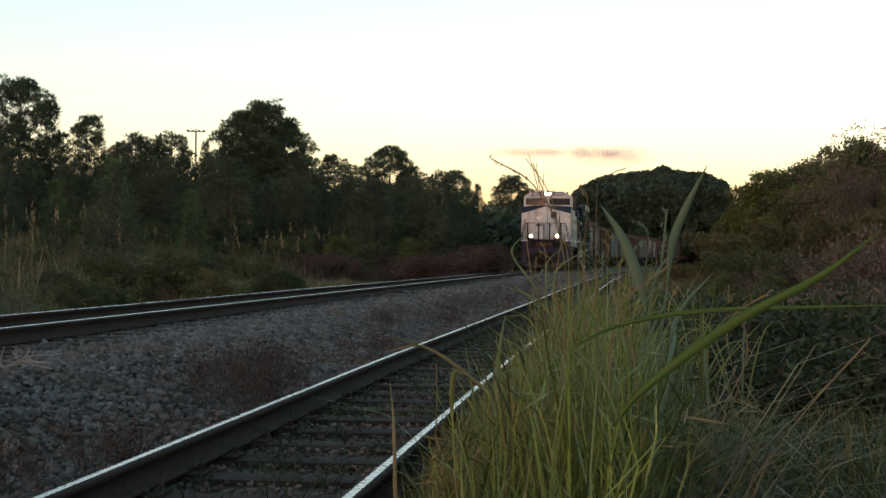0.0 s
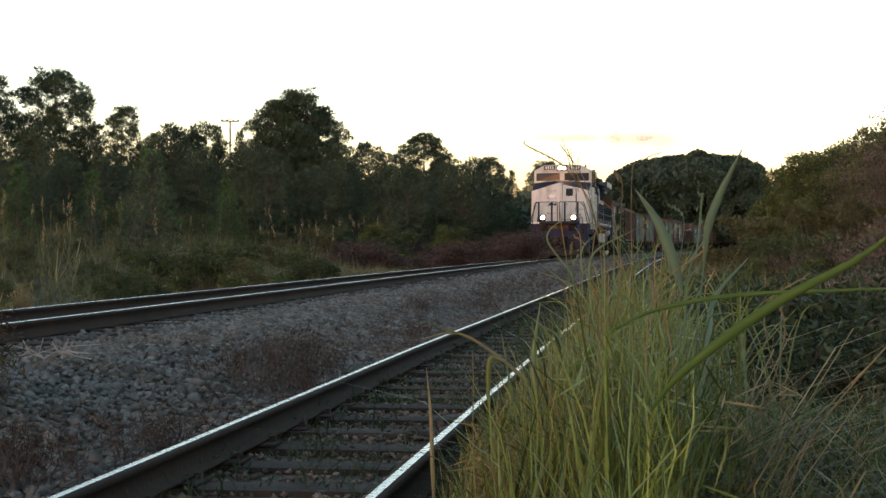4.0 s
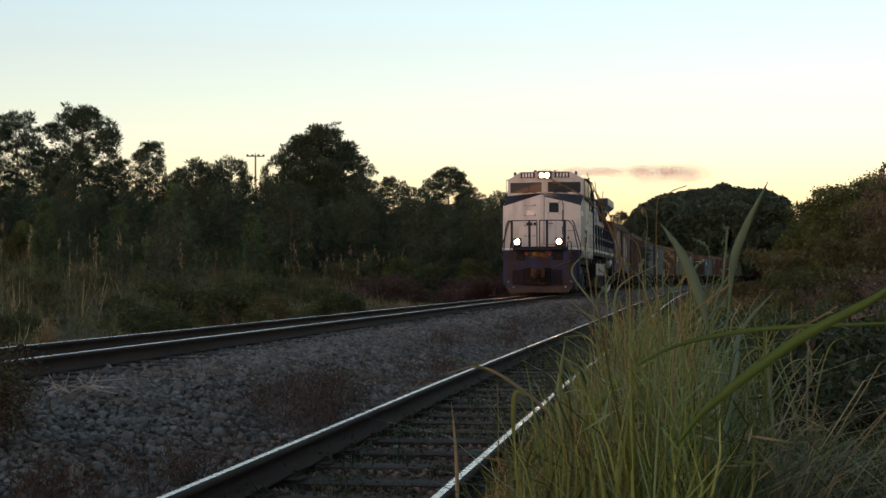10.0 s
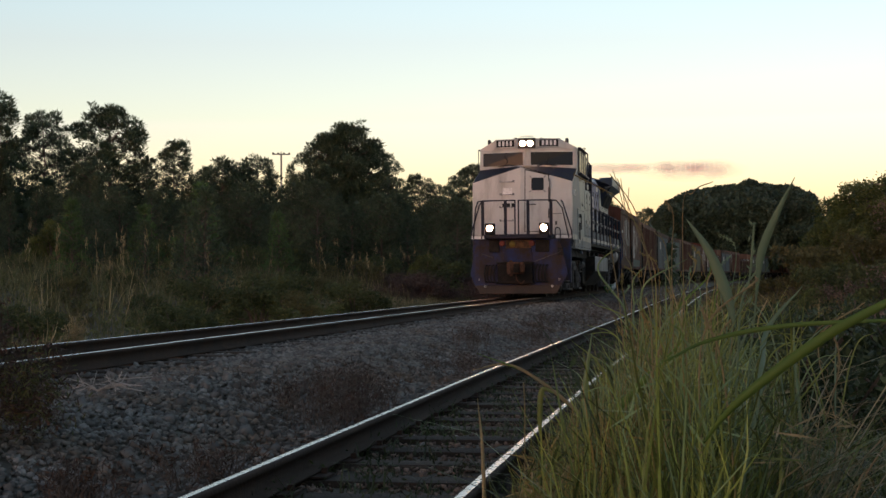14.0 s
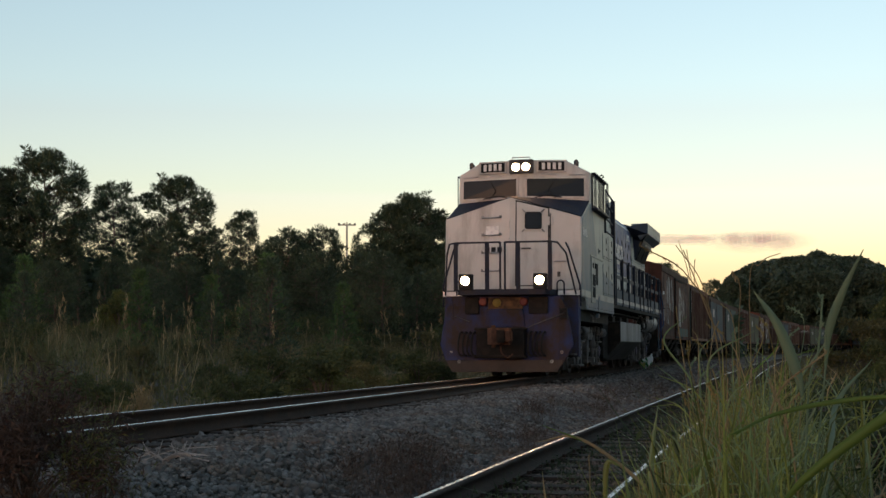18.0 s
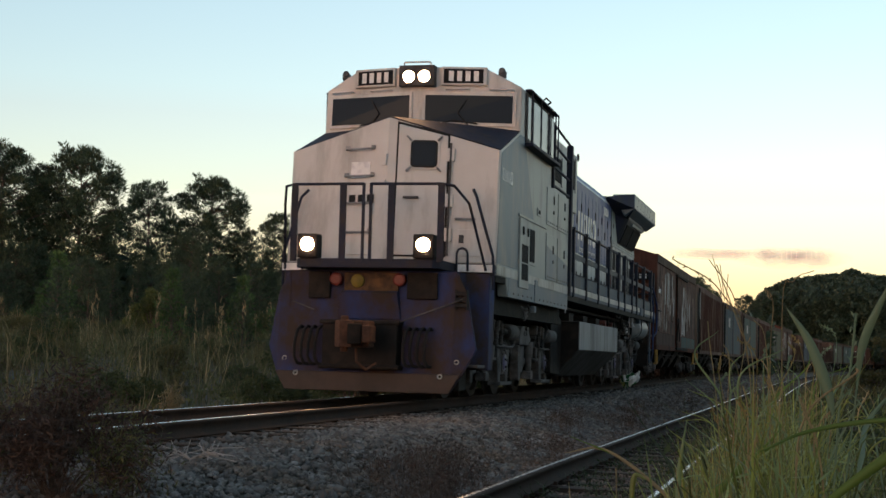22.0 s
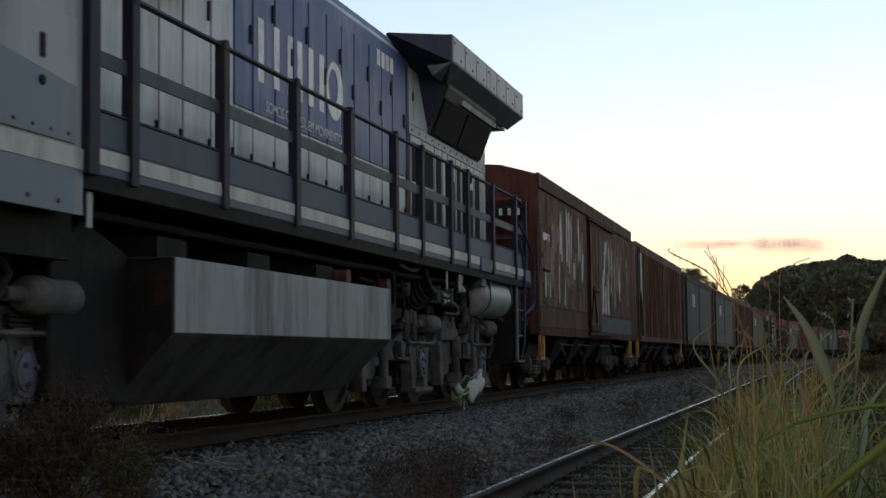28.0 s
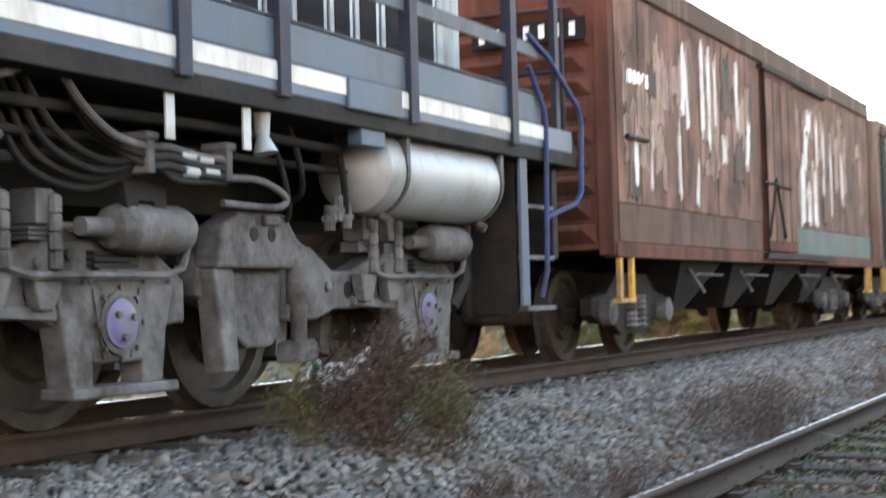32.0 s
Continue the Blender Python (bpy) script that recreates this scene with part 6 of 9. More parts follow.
def build_wagon(kind, side_mat, frame_mat, label):
    W = tagged(new("freight_wagon"), label, "freight wagon", "wagons behind the locomotive")
    top = {"box": 3.57, "ribbed": 3.42, "hopper": 3.34, "open": 2.6}[kind]
    s = Shape()
    if kind == "open":
        s.box(-1.34, 1.34, 0, WLEN, 1.0, top)
    else:
        s.prism("y", [(-1.36, 1.0), (1.36, 1.0), (1.36, top), (0.75, top + 0.17), (0, top + 0.22), (-0.75, top + 0.17), (-1.36, top)], 0, WLEN)
    part("body", s, frame_mat, W, bev=0.012)
    if kind != "open":
        s = Shape()
        s.box(-0.3, 0.3, 0.0, WLEN, top + 0.24, top + 0.28)
        part("roof_walk", s, UNDER, W)
        for i in range(8):
            s = Shape()
            y = 0.8 + i * (WLEN - 1.6) / 7
            s.prism("y", [(-1.38, top - 0.02), (1.38, top - 0.02), (1.38, top + 0.03), (0.75, top + 0.20), (-0.75, top + 0.20), (-1.38, top + 0.03)], y - 0.03, y + 0.03)
            part("roof_rib", s, frame_mat, W)
    # ends: pressed ribs, posts, number strip, brake wheel, ladder
    for y0, d in ((0, -1), (WLEN, 1)):
        for i in range(10):
            z = 1.14 + i * (top - 1.5) / 9.5
            s = Shape()
            w = 1.2 - 0.05 * (i % 2)
            s.hexa([(-w, y0, z - 0.09), (w, y0, z - 0.09), (w - 0.1, y0 + d * 0.10, z + 0.035), (0.1 - w, y0 + d * 0.10, z + 0.035), (-w, y0, z + 0.085), (w, y0, z + 0.085), (w - 0.1, y0 + d * 0.09, z + 0.07), (0.1 - w, y0 + d * 0.09, z + 0.07)])
            part("end_rib", s, frame_mat, W, bev=0.006)
        for x in (-1.3, 1.3):
            s = Shape()
            s.box(x - 0.07, x + 0.07, y0 - 0.04, y0 + 0.04, 0.95, top)
            part("corner_post", s, frame_mat, W, bev=0.01)
        s = Shape()
        a, b = y0 + d * 0.08, y0 + d * 0.115
        s.box(0.1, 1.18, min(a, b), max(a, b), top - 0.72, top - 0.52)
        nb = part("number_strip", s, BLACKED, W)
        s = Shape()
        a, b = y0 + d * 0.116, y0 + d * 0.120
        for i in range(7):
            s.box(0.17 + i * 0.145, 0.225 + i * 0.145, min(a, b), max(a, b), top - 0.68, top - 0.56)
        parts("lettering", s, WHITE, nb)
        s = Shape()
        s.box(-0.1, 0.1, min(y0 - d * 0.2, y0 + d * 0.45), max(y0 - d * 0.2, y0 + d * 0.45), 0.76, 0.96).box(-0.2, 0.2, min(y0 + d * 0.35, y0 + d * 0.6), max(y0 + d * 0.35, y0 + d * 0.6), 0.7, 1.02)
        part("coupler", s, UNDER, W, bev=0.01)
        s = Shape()
        s.tube([(-0.6, y0 + d * 0.12, 1.3), (-0.6, y0 + d * 0.14, 2.6)], 0.015).turned((-0.6, y0 + d * 0.16, 2.65), [(-0.01, 0.17), (-0.01, 0.2), (0.01, 0.2), (0.01, 0.17)], "y", 16)
        part("hand_brake", s, UNDER, W)
    for side in (-1, 1):
        def bx(shape, y0, y1, z0, z1, p0=0.0, p1=0.012, side=side):
            a, b = side * (1.36 + p0), side * (1.36 + p1)
            return shape.box(min(a, b), max(a, b), y0, y1, z0, z1)
        s = Shape()
        bx(s, 0, WLEN, 0.93, 1.06, -0.1, 0.03)
        part("side_sill", s, frame_mat, W, bev=0.008)
        s = Shape()
        bx(s, 0, WLEN, top - 0.22, top + 0.02, -0.02, 0.035)
        part("top_chord", s, WBROWN if kind == "box" else frame_mat, W, bev=0.01)
        if kind == "box":
            for i in range(8):
                y = 0.12 + i * 0.65
                s = Shape()
                bx(s, y, y + 0.635, 1.42 - 0.0, top - 0.25, 0.0, 0.012 + 0.004 * (i % 2))
                part("side_sheet", s, side_mat, W, bev=0.004)
            s = Shape()
            bx(s, 0.12, 5.3, 1.07, 1.41, 0.0, 0.014)
            part("lower_sheet", s, LOWBROWN, W, bev=0.004)
            for i in range(8):
                y = 7.05 + i * 0.665
                s = Shape()
                bx(s, y, y + 0.65, 1.42, top - 0.25, 0.0, 0.012 + 0.004 * (i % 2))
                part("side_sheet", s, side_mat, W, bev=0.004)
            s = Shape()
            bx(s, 7.05, 12.38, 1.07, 1.41, 0.0, 0.014)
            part("lower_sheet", s, WGREEN, W, "faded green lower sheet", bev=0.004)
            rnd = random.Random(17)

            def ragged(y0, y1, z0, z1, mat, lift, slant=0.0):
                """A torn patch of paint: uneven above and below, with stepped sides."""
                n = 6
                lo = [(y0 + (y1 - y0) * i / n, z0 + rnd.uniform(-0.07, 0.12) * (z1 - z0)) for i in range(n + 1)]
                hi = [(y0 + slant + (y1 - y0) * i / n, z1 + rnd.uniform(-0.30, 0.08) * (z1 - z0)) for i in range(n, -1, -1)]
                ri = [(y1 + slant * k / 4 + rnd.uniform(-0.16, 0.06) * (y1 - y0), z0 + (z1 - z0) * k / 4.4) for k in (1, 2, 3)]
                le = [(y0 + slant * k / 4 + rnd.uniform(-0.06, 0.16) * (y1 - y0), z0 + (z1 - z0) * k / 4.4) for k in (3, 2, 1)]
                q = Shape().prism("x", lo + ri + hi + le, min(side * 1.372, side * (1.3765 + lift)), max(side * 1.372, side * (1.3765 + lift)))
                part("paint_patch", q, mat, W, {"P": "peeling white paint", "B": "bleached pinkish rust patch", "D": "dark stained patch"}[kind_of[mat.name]])
            kind_of = {PEEL.name: "P", BLEACH.name: "B", STAIN.name: "D"}
            for k in range(64):
                y0 = rnd.choice((rnd.uniform(0.2, 4.9), rnd.uniform(7.1, 11.9)))
                z0 = rnd.uniform(1.45, 2.7)
                ragged(y0, y0 + rnd.uniform(0.10, 0.42), z0, min(z0 + rnd.uniform(0.2, 0.9), top - 0.28), STAIN if k % 5 == 0 else BLEACH, 0.0004 + 0.00012 * k)
            for y0, y1, z0, z1, sl in ((2.0, 2.16, 2.35, 3.12, 0.12), (2.22, 2.34, 2.3, 3.1, -0.08), (2.75, 2.89, 2.25, 3.2, 0.0), (3.0, 3.12, 2.1, 3.2, 0.0), (3.25, 3.36, 2.3, 3.15, 0.02), (4.15, 4.27, 2.4, 3.15, 0.0), (4.55, 4.68, 2.0, 2.6, 0.1),
                                       (1.9, 2.02, 1.55, 2.3, 0.0), (2.5, 2.6, 1.5, 2.0, 0.05), (3.55, 3.75, 2.0, 2.3, 0.0), (1.0, 1.08, 1.6, 2.2, 0.05), (0.55, 0.66, 1.6, 2.0, 0.0),
                                       (7.35, 7.62, 1.45, 2.25, 0.05), (7.45, 7.72, 2.2, 2.75, 0.25), (7.75, 8.05, 2.72, 3.05, 0.1), (7.75, 7.98, 1.45, 2.05, 0.0), (8.15, 8.42, 1.45, 2.3, 0.0), (8.35, 8.5, 2.3, 3.0, 0.0), (8.8, 8.92, 1.9, 2.9, 0.0), (9.3, 9.42, 1.7, 2.8, 0.0), (10.1, 10.2, 1.9, 2.6, 0.0)):
                ragged(y0, y1, z0, z1, PEEL, 0.0085 + 0.004 * sl, sl)
            s = Shape()
            for i in range(9):
                bx(s, 0.35 + i * 0.12, 0.43 + i * 0.12, 2.52, 2.64, 0.012, 0.019)
            parts("lettering", s, WHITE, W)
            # sliding door, its rails, locking bar
            s = Shape()
            bx(s, 5.35, 7.0, 1.08, top - 0.28, 0.01, 0.05)
            d = part("sliding_door", s, RUST1, W, "worn brown sliding door", bev=0.008)
            for i in range(4):
                s = Shape()
                bx(s, 5.42 + i * 0.4, 5.74 + i * 0.4, 1.2, top - 0.4, 0.045, 0.06)
                part("door_panel", s, side_mat, d, bev=0.006)
            s = Shape()
            bx(s, 5.2, 8.9, top - 0.31, top - 0.26, 0.0, 0.09)
            bx(s, 5.2, 8.9, 0.98, 1.05, 0.0, 0.09)
            parts("door_rail", s, UNDER, W, bev=0.006)
            s = Shape()
            x = side * 1.43
            s.tube([(x, 5.32, 1.0), (x, 5.32, top - 0.3)], 0.02).tube([(x, 5.4, 1.25), (x, 5.8, 1.95), (x, 6.2, 1.25)], 0.02).tube([(x, 5.2, 1.9), (x, 6.6, 1.88)], 0.018)
            part("door_bar", s, UNDER, W, smooth=True)
            s = Shape()
            bx(s, 0.3, 0.9, 2.0, 2.03, 0.01, 0.06)
            part("side_grab", s, UNDER, W)
        elif kind == "ribbed":
            n = 24
            for i in range(n):
                y = 1.5 + i * (WLEN - 2.2) / n
                s = Shape()
                bx(s, y, y + 0.07, 1.06, top - 0.2, 0.0, 0.07)
                part("side_rib", s, frame_mat, W, bev=0.006)
            for i in range(6):
                y = 1.5 + i * (WLEN - 2.2) / 6
                s = Shape()
                bx(s, y, y + (WLEN - 2.2) / 6, 1.06, top - 0.2, 0.0, 0.014)
                part("side_sheet", s, side_mat, W)
            s = Shape()
            bx(s, 0.85, 1.45, 2.0, top - 0.22, 0.0, 0.016)
            part("plain_panel", s, PEEL, W, "grey weathered plate")
            # black sheet painted on for the shade of a recess
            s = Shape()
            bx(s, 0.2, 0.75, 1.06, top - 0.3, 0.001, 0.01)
            part("recess_shade_sheet", s, UNDER, W)
            s = Shape()
            s.tube([(side * 1.4, 0.8, 2.2), (side * 1.4, 1.3, 1.1)], 0.03)
            part("brace", s, frame_mat, W)
        elif kind == "hopper":
            for i in range(2):
                y = 0.9 + i * 5.6
                for k in range(4):
                    s = Shape()
                    bx(s, y + k * 1.25, y + k * 1.25 + 1.235, 1.07, top - 0.22, 0.0, 0.016 + 0.004 * (k % 2))
                    part("side_sheet", s, side_mat, W, bev=0.005)
                # black sheet standing in for the shaded gap beside the bay
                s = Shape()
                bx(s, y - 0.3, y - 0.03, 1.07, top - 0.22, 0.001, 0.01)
                part("recess_shade_sheet", s, UNDER, W)
            s = Shape()
            for i in range(4):
                bx(s, 3.2 + i * 0.3, 3.38 + i * 0.3, 2.3, 2.75, 0.018, 0.024)
            parts("lettering", s, PEEL, W)
        else:
            for i in range(12):
                y = 0.2 + i * (WLEN - 0.4) / 11.3
                s = Shape()
                bx(s, y, y + 0.1, 1.06, top - 0.15, 0.0, 0.09)
                part("side_rib", s, frame_mat, W, bev=0.008)
        # ladder at the front corner, stirrups, rods
        s = Shape()
        x = side * 1.43
        for y in (0.08, 0.45):
            s.tube([(x, y, 0.95), (x, y, top - 0.1)], 0.014)
        for i in range(7):
            z = 1.1 + i * (top - 1.4) / 6
            s.tube([(x, 0.08, z), (x, 0.45, z)], 0.012)
        if kind != "box":
            part("ladder", s, UNDER, W)
        for y in (0.1, WLEN - 0.5):
            s = Shape()
            s.box(min(side * 1.33, side * 1.37), max(side * 1.33, side * 1.37), y, y + 0.07, 0.55, 0.93)
            s.box(min(side * 1.33, side * 1.37), max(side * 1.33, side * 1.37), y + 0.32, y + 0.39, 0.55, 0.93)
            s.box(min(side * 1.30, side * 1.38), max(side * 1.30, side * 1.38), y, y + 0.39, 0.53, 0.57)
            part("stirrup_step", s, YELLOW if kind in ("box", "ribbed") else UNDER, W, "faded yellow stirrup step" if kind in ("box", "ribbed") else "")
        s = Shape()
        for y in (2.6, 4.6, 7.6, 9.8):
            s.tube([(side * 1.25, y, 0.85), (side * 1.3, y + 0.35, 0.6)], 0.018)
            s.tube([(side * 1.2, y + 0.4, 0.8), (side * 1.35, y + 0.9, 0.78)], 0.016)
        parts("lever", s, GRIME, W, smooth=True)
    # hopper chutes between the trucks, slope sheets at the ends
    for y in (3.1, 5.1, 7.1, 9.0):
        s = Shape()
        s.hexa([(-1.0, y - 0.35, 0.42), (1.0, y - 0.35, 0.42), (1.0, y + 0.05, 0.42), (-1.0, y + 0.05, 0.42), (-1.3, y - 0.9, 0.98), (1.3, y - 0.9, 0.98), (1.3, y + 0.75, 0.98), (-1.3, y + 0.75, 0.98)])
        part("chute", s, UNDER, W, bev=0.01)
    s = Shape()
    s.box(-0.25, 0.25, 0.2, WLEN - 0.2, 0.72, 1.0)
    part("centre_sill", s, UNDER, W)
    s = Shape()
    for k in range(3):
        s.tube([(0.9 - 0.1 * k, 2.5, 0.62), (0.95, 2.9, 0.52 - 0.03 * k), (0.95, 3.4, 0.5), (0.9, 4.0, 0.6)], 0.016)
    part("brake_pipe", s, UNDER, W, smooth=True)
    for y in (1.55, WLEN - 1.55):
        wagon_truck(W, y)
    return W


def build_train():
    kinds = [build_wagon("box", RUST2, RUST1, "brown covered wagon with peeling streaked paint and a sliding door"),
             build_wagon("ribbed", RUST3, RUST3, "red-brown covered hopper wagon with upright ribs"),
             build_wagon("hopper", WBLUE, WBROWN, "faded blue-grey covered hopper wagon"),
             build_wagon("hopper", WGREEN, WBROWN, "faded sea-green covered hopper wagon"),
             build_wagon("hopper", WOLIVE, WBROWN, "faded olive covered hopper wagon"),
             build_wagon("open", WBROWN, WBROWN, "low dark brown open wagon")]
    train = list(kinds[:4])
    train += [copy_thing(kinds[1], Matrix()), kinds[4], copy_thing(kinds[0], Matrix()), kinds[5]]
    for k in (2, 1, 5, 4, 3, 5, 1, 2, 5, 4, 1, 5):
        train.append(copy_thing(kinds[k], Matrix()))
    return train


TRAIN = build_train()


def build_bag():
    """A thin carrier bag caught on the rear truck: a crumpled sack, mouth open, in a few rigid panels."""
    B = tagged(new("plastic_bag"), "crumpled white and green plastic bag caught under the locomotive", "plastic bag")
    n, m = 30, 12

    def point(i, j):
        a, f = 2 * math.pi * i / n, j / (m - 1)
        r = 0.205 * (0.92 + 0.25 * math.sin(math.pi * min(f * 1.15, 1)) - 0.75 * f ** 4)
        w = 1 + 0.12 * math.sin(3 * a + 2.0 * f) + 0.09 * math.sin(7 * a + 9 * f) + 0.06 * math.sin(11 * a - 8 * f) + 0.05 * math.sin(4 * a + 17 * f)
        x, y = r * w * math.cos(a), 0.72 * r * w * math.sin(a)
        z = 0.10 - 0.30 * f + 0.035 * math.sin(5 * a + 4 * f) + 0.03 * math.sin(2 * a + 1) + 0.018 * math.sin(9 * a + 11 * f) + (0.30 - 0.25 * f) * y + 0.12 * x * (1 - f)
        return Vector((x - 0.03 * f, y, z + (0.05 if f > 0.9 and i % 9 == 0 else 0) - (0.07 if f > 0.8 and i % 8 in (3, 4) else 0)))

    def film(name, mat, cells, label):
        s, at = Shape(), {}
        vv, ff = [], []
        for i, j in cells:
            for c in ((i, j), (i + 1, j), (i + 1, j + 1), (i, j + 1)):
                if c not in at:
                    at[c] = len(vv)
                    vv.append(point(*c))
            ff.append((at[i, j], at[i + 1, j], at[i + 1, j + 1], at[i, j + 1]))
        ob = part(name, s.add(vv, ff), mat, B, label, smooth=True)
        md = ob.modifiers.new("film", "SOLIDIFY")
        md.thickness = 0.002
    tone = {}
    for i in range(n):
        for j in range(m - 1):
            a = 360 * (i + 0.5) / n
            white = j < 2 or (a < 60 or a > 290) and j < 8 + (i % 3) or j > 9 or (230 < a < 290 and 3 < j < 5)
            tone[i, j] = "white" if white else ("yellow" if 215 < a < 262 and 5 <= j <= 8 else "green")
            if 40 < a < 175 and j >= 1:
                tone[i, j] = "green"
    film("bag_film", BAGWHITE, [c for c in tone if tone[c] == "white"], "crumpled white film")
    film("green_film", BAGGREEN, [c for c in tone if tone[c] == "green"], "green printed film")
    film("yellow_print", BAGYELLOW, [c for c in tone if tone[c] == "yellow"], "yellow print")
    return B


BAG = build_bag()

# ---------------------------------------------------------------- plants


def blades(base, h, w, bend, heading, rng):
    """Grass blades: a tapered strip each, bent over along its heading."""
    n = len(base)
    t = np.array([0.0, 0.38, 0.72, 1.0])
    wid = np.array([0.8, 1.0, 0.7, 0.06])
    lean = np.stack([np.cos(heading), np.sin(heading), 0 * heading], -1)
    tw = rng.uniform(-0.9, 0.9, n)
    side = np.stack([-np.sin(heading + tw), np.cos(heading + tw), 0 * heading], -1)
    c = base[:, None, :] + np.zeros((n, 4, 3))
    c[..., 2] += (h[:, None] * t) * (1 - 0.45 * bend[:, None] * t)
    c += lean[:, None, :] * (h * bend)[:, None, None] * (t ** 2)[None, :, None]
    c[:, 1:] += rng.normal(size=(n, 3, 3)) * (h * 0.028)[:, None, None]
    off = side[:, None, :] * (w[:, None] * wid / 2)[..., None]
    V = np.stack([c - off, c + off], 2).reshape(n * 8, 3)
    k = np.arange(n)[:, None] * 8
    F = np.concatenate([k + np.array([[0, 1, 3, 2]]), k + np.array([[2, 3, 5, 4]]), k + np.array([[4, 5, 7, 6]])], 0)
    return V, F


def leaves(c, size, rng, long=1.0, up=0.0):
    """Small leaf quads at the centres c, turned at random."""
    n = len(c)
    a = rng.normal(size=(n, 3))
    a[:, 2] += up
    a /= np.linalg.norm(a, axis=1, keepdims=True) + 1e-9
    b = np.cross(a, rng.normal(size=(n, 3)))
    b /= np.linalg.norm(b, axis=1, keepdims=True) + 1e-9
    sz = (np.asarray(size) * rng.uniform(0.6, 1.3, n))[:, None]
    V = np.stack([c - a * sz * long, c + b * sz * 0.5, c + a * sz * long, c - b * sz * 0.5], 1).reshape(-1, 3)
    F = np.arange(n * 4).reshape(n, 4)
    return V, F


def stuff(name, V, F, mat, label, category):
    ob = new(name, sheet(name, V, F, mat))
    return tagged(ob, label, category, kind="stuff")


def field_points(n, s0, s1, lat0, lat1, rng, z_extra=0.0, bias=1.0):
    s = s0 + (s1 - s0) * rng.random(n) ** bias
    lat = rng.uniform(lat0, lat1, n)
    x, y, _, _ = along(s, lat)
    z = np.interp(lat, PROFILE_LAT, PROFILE_Z) - 0.04 + z_extra
    return np.stack([x, y, z], -1)


def clumped(pts, per, spread, rng):
    p = np.repeat(pts, per, 0)
    o = rng.normal(size=(len(p), 2)) * spread
    p[:, :2] += o
    return p


def puffs(pads, per, rng, flat=0.75):
    """Points on the skins of rounded pads (x, y, z, radius), and the way outwards at each."""
    pads = np.asarray(pads, float)
    k = np.repeat(np.arange(len(pads)), np.maximum((per * pads[:, 3] ** 2).astype(int), 12))
    d = rng.normal(size=(len(k), 3))
    d /= np.linalg.norm(d, axis=1, keepdims=True)
    d[:, 2] = np.where(d[:, 2] < -0.35, -d[:, 2], d[:, 2])
    r = pads[k, 3] * (1 - 0.45 * rng.random(len(k)) ** 1.6) * rng.uniform(0.92, 1.12, len(k))
    return pads[k, :3] + d * r[:, None] * np.array([1, 1, flat]), d


def needles(c, d, length, width, rng):
    """Tufts of needles: a long pointed diamond each, standing out and up from the pad."""
    n = len(c)
    a = d * 0.8 + rng.normal(size=(n, 3)) * 0.55 + np.array([0, 0, 0.55])
    a /= np.linalg.norm(a, axis=1, keepdims=True)
    side = np.cross(a, rng.normal(size=(n, 3)))
    side /= np.linalg.norm(side, axis=1, keepdims=True)
    L = (length * rng.uniform(0.5, 1.2, n))[:, None]
    side = side * width
    return np.stack([c, c + a * L * 0.5 + side, c + a * L, c + a * L * 0.5 - side], 1).reshape(-1, 3)


def pine(name, height, crown, width, seed, airy=0.5, mat=None, label="dark green pine tree at the edge of the wood", cone=False, per=620):
    """A pine: tapered trunk, limbs that each carry rounded pads of needle tufts; round-headed, or conical when young."""
    rng = np.random.default_rng(seed)
    T = tagged(new(name), label, "tree", "trees along the line")
    s = Shape()
    pts = [Vector((0.05 * height * 0.15 * math.sin(i * 1.3 + seed), 0.05 * height * 0.1 * math.cos(i + seed), height * i / 7)) for i in range(8)]
    r0 = height * 0.012 + 0.03
    for i in range(7):
        s.cyl(pts[i], pts[i + 1], r0 * (1 - i / 7.6), r0 * (1 - (i + 1) / 7.6), 7)
    pads = []
    n = int(36 + 10 * (height - crown) * (1.15 - 0.5 * airy))
    for i in range(n):
        f = (i + rng.uniform(0, 0.9)) / n
        if cone:
            prof = (1 - f) ** 0.8 * 0.95 + 0.05
        else:
            prof = (0.62 + 0.5 * f) if f < 0.45 else 0.845 * max(1 - ((f - 0.45) / 0.6) ** 2.2, 0.02) ** 0.6
        pr = (0.11 + 0.12 * rng.random()) * width * (0.55 + 0.55 * prof) * (0.8 if cone else 1.0)
        a = i * 2.4 + rng.normal() * 0.35
        ln = max(width * prof - pr * 0.5, 0.03) * rng.uniform(0.5, 1.12)
        z = crown + (height - crown) * f * 0.97 - pr * 0.4
        j = min(int(z / height * 7), 6)
        o = pts[j].lerp(pts[j + 1], z / height * 7 - j)
        e = o + Vector((math.cos(a) * ln, math.sin(a) * ln, 0.12 * ln))
        s.tube([o - Vector((0, 0, 0.25 * ln)), o.lerp(e, 0.5) - Vector((0, 0, 0.12 * ln)), e], 0.008 * height / 8 + 0.012, 4)
        pads.append((e.x, e.y, e.z, pr))
        if rng.random() < 0.5:
            pads.append((e.x + rng.normal() * pr * 0.7, e.y + rng.normal() * pr * 0.7, e.z + rng.uniform(0.1, 0.9) * pr, pr * 0.6))
    pads.append((pts[7].x, pts[7].y, height - 0.25, 0.3))
    c, d = puffs(pads, per, rng)
    V = needles(c, d, 0.25 if cone and height < 6 else 0.36, 0.030, rng)
    part("trunk", s, BARK, T)
    ob = new("crown", sheet("crown", V, np.arange(len(V)).reshape(-1, 4), mat or L_PINE))
    ob.parent = T
    return T


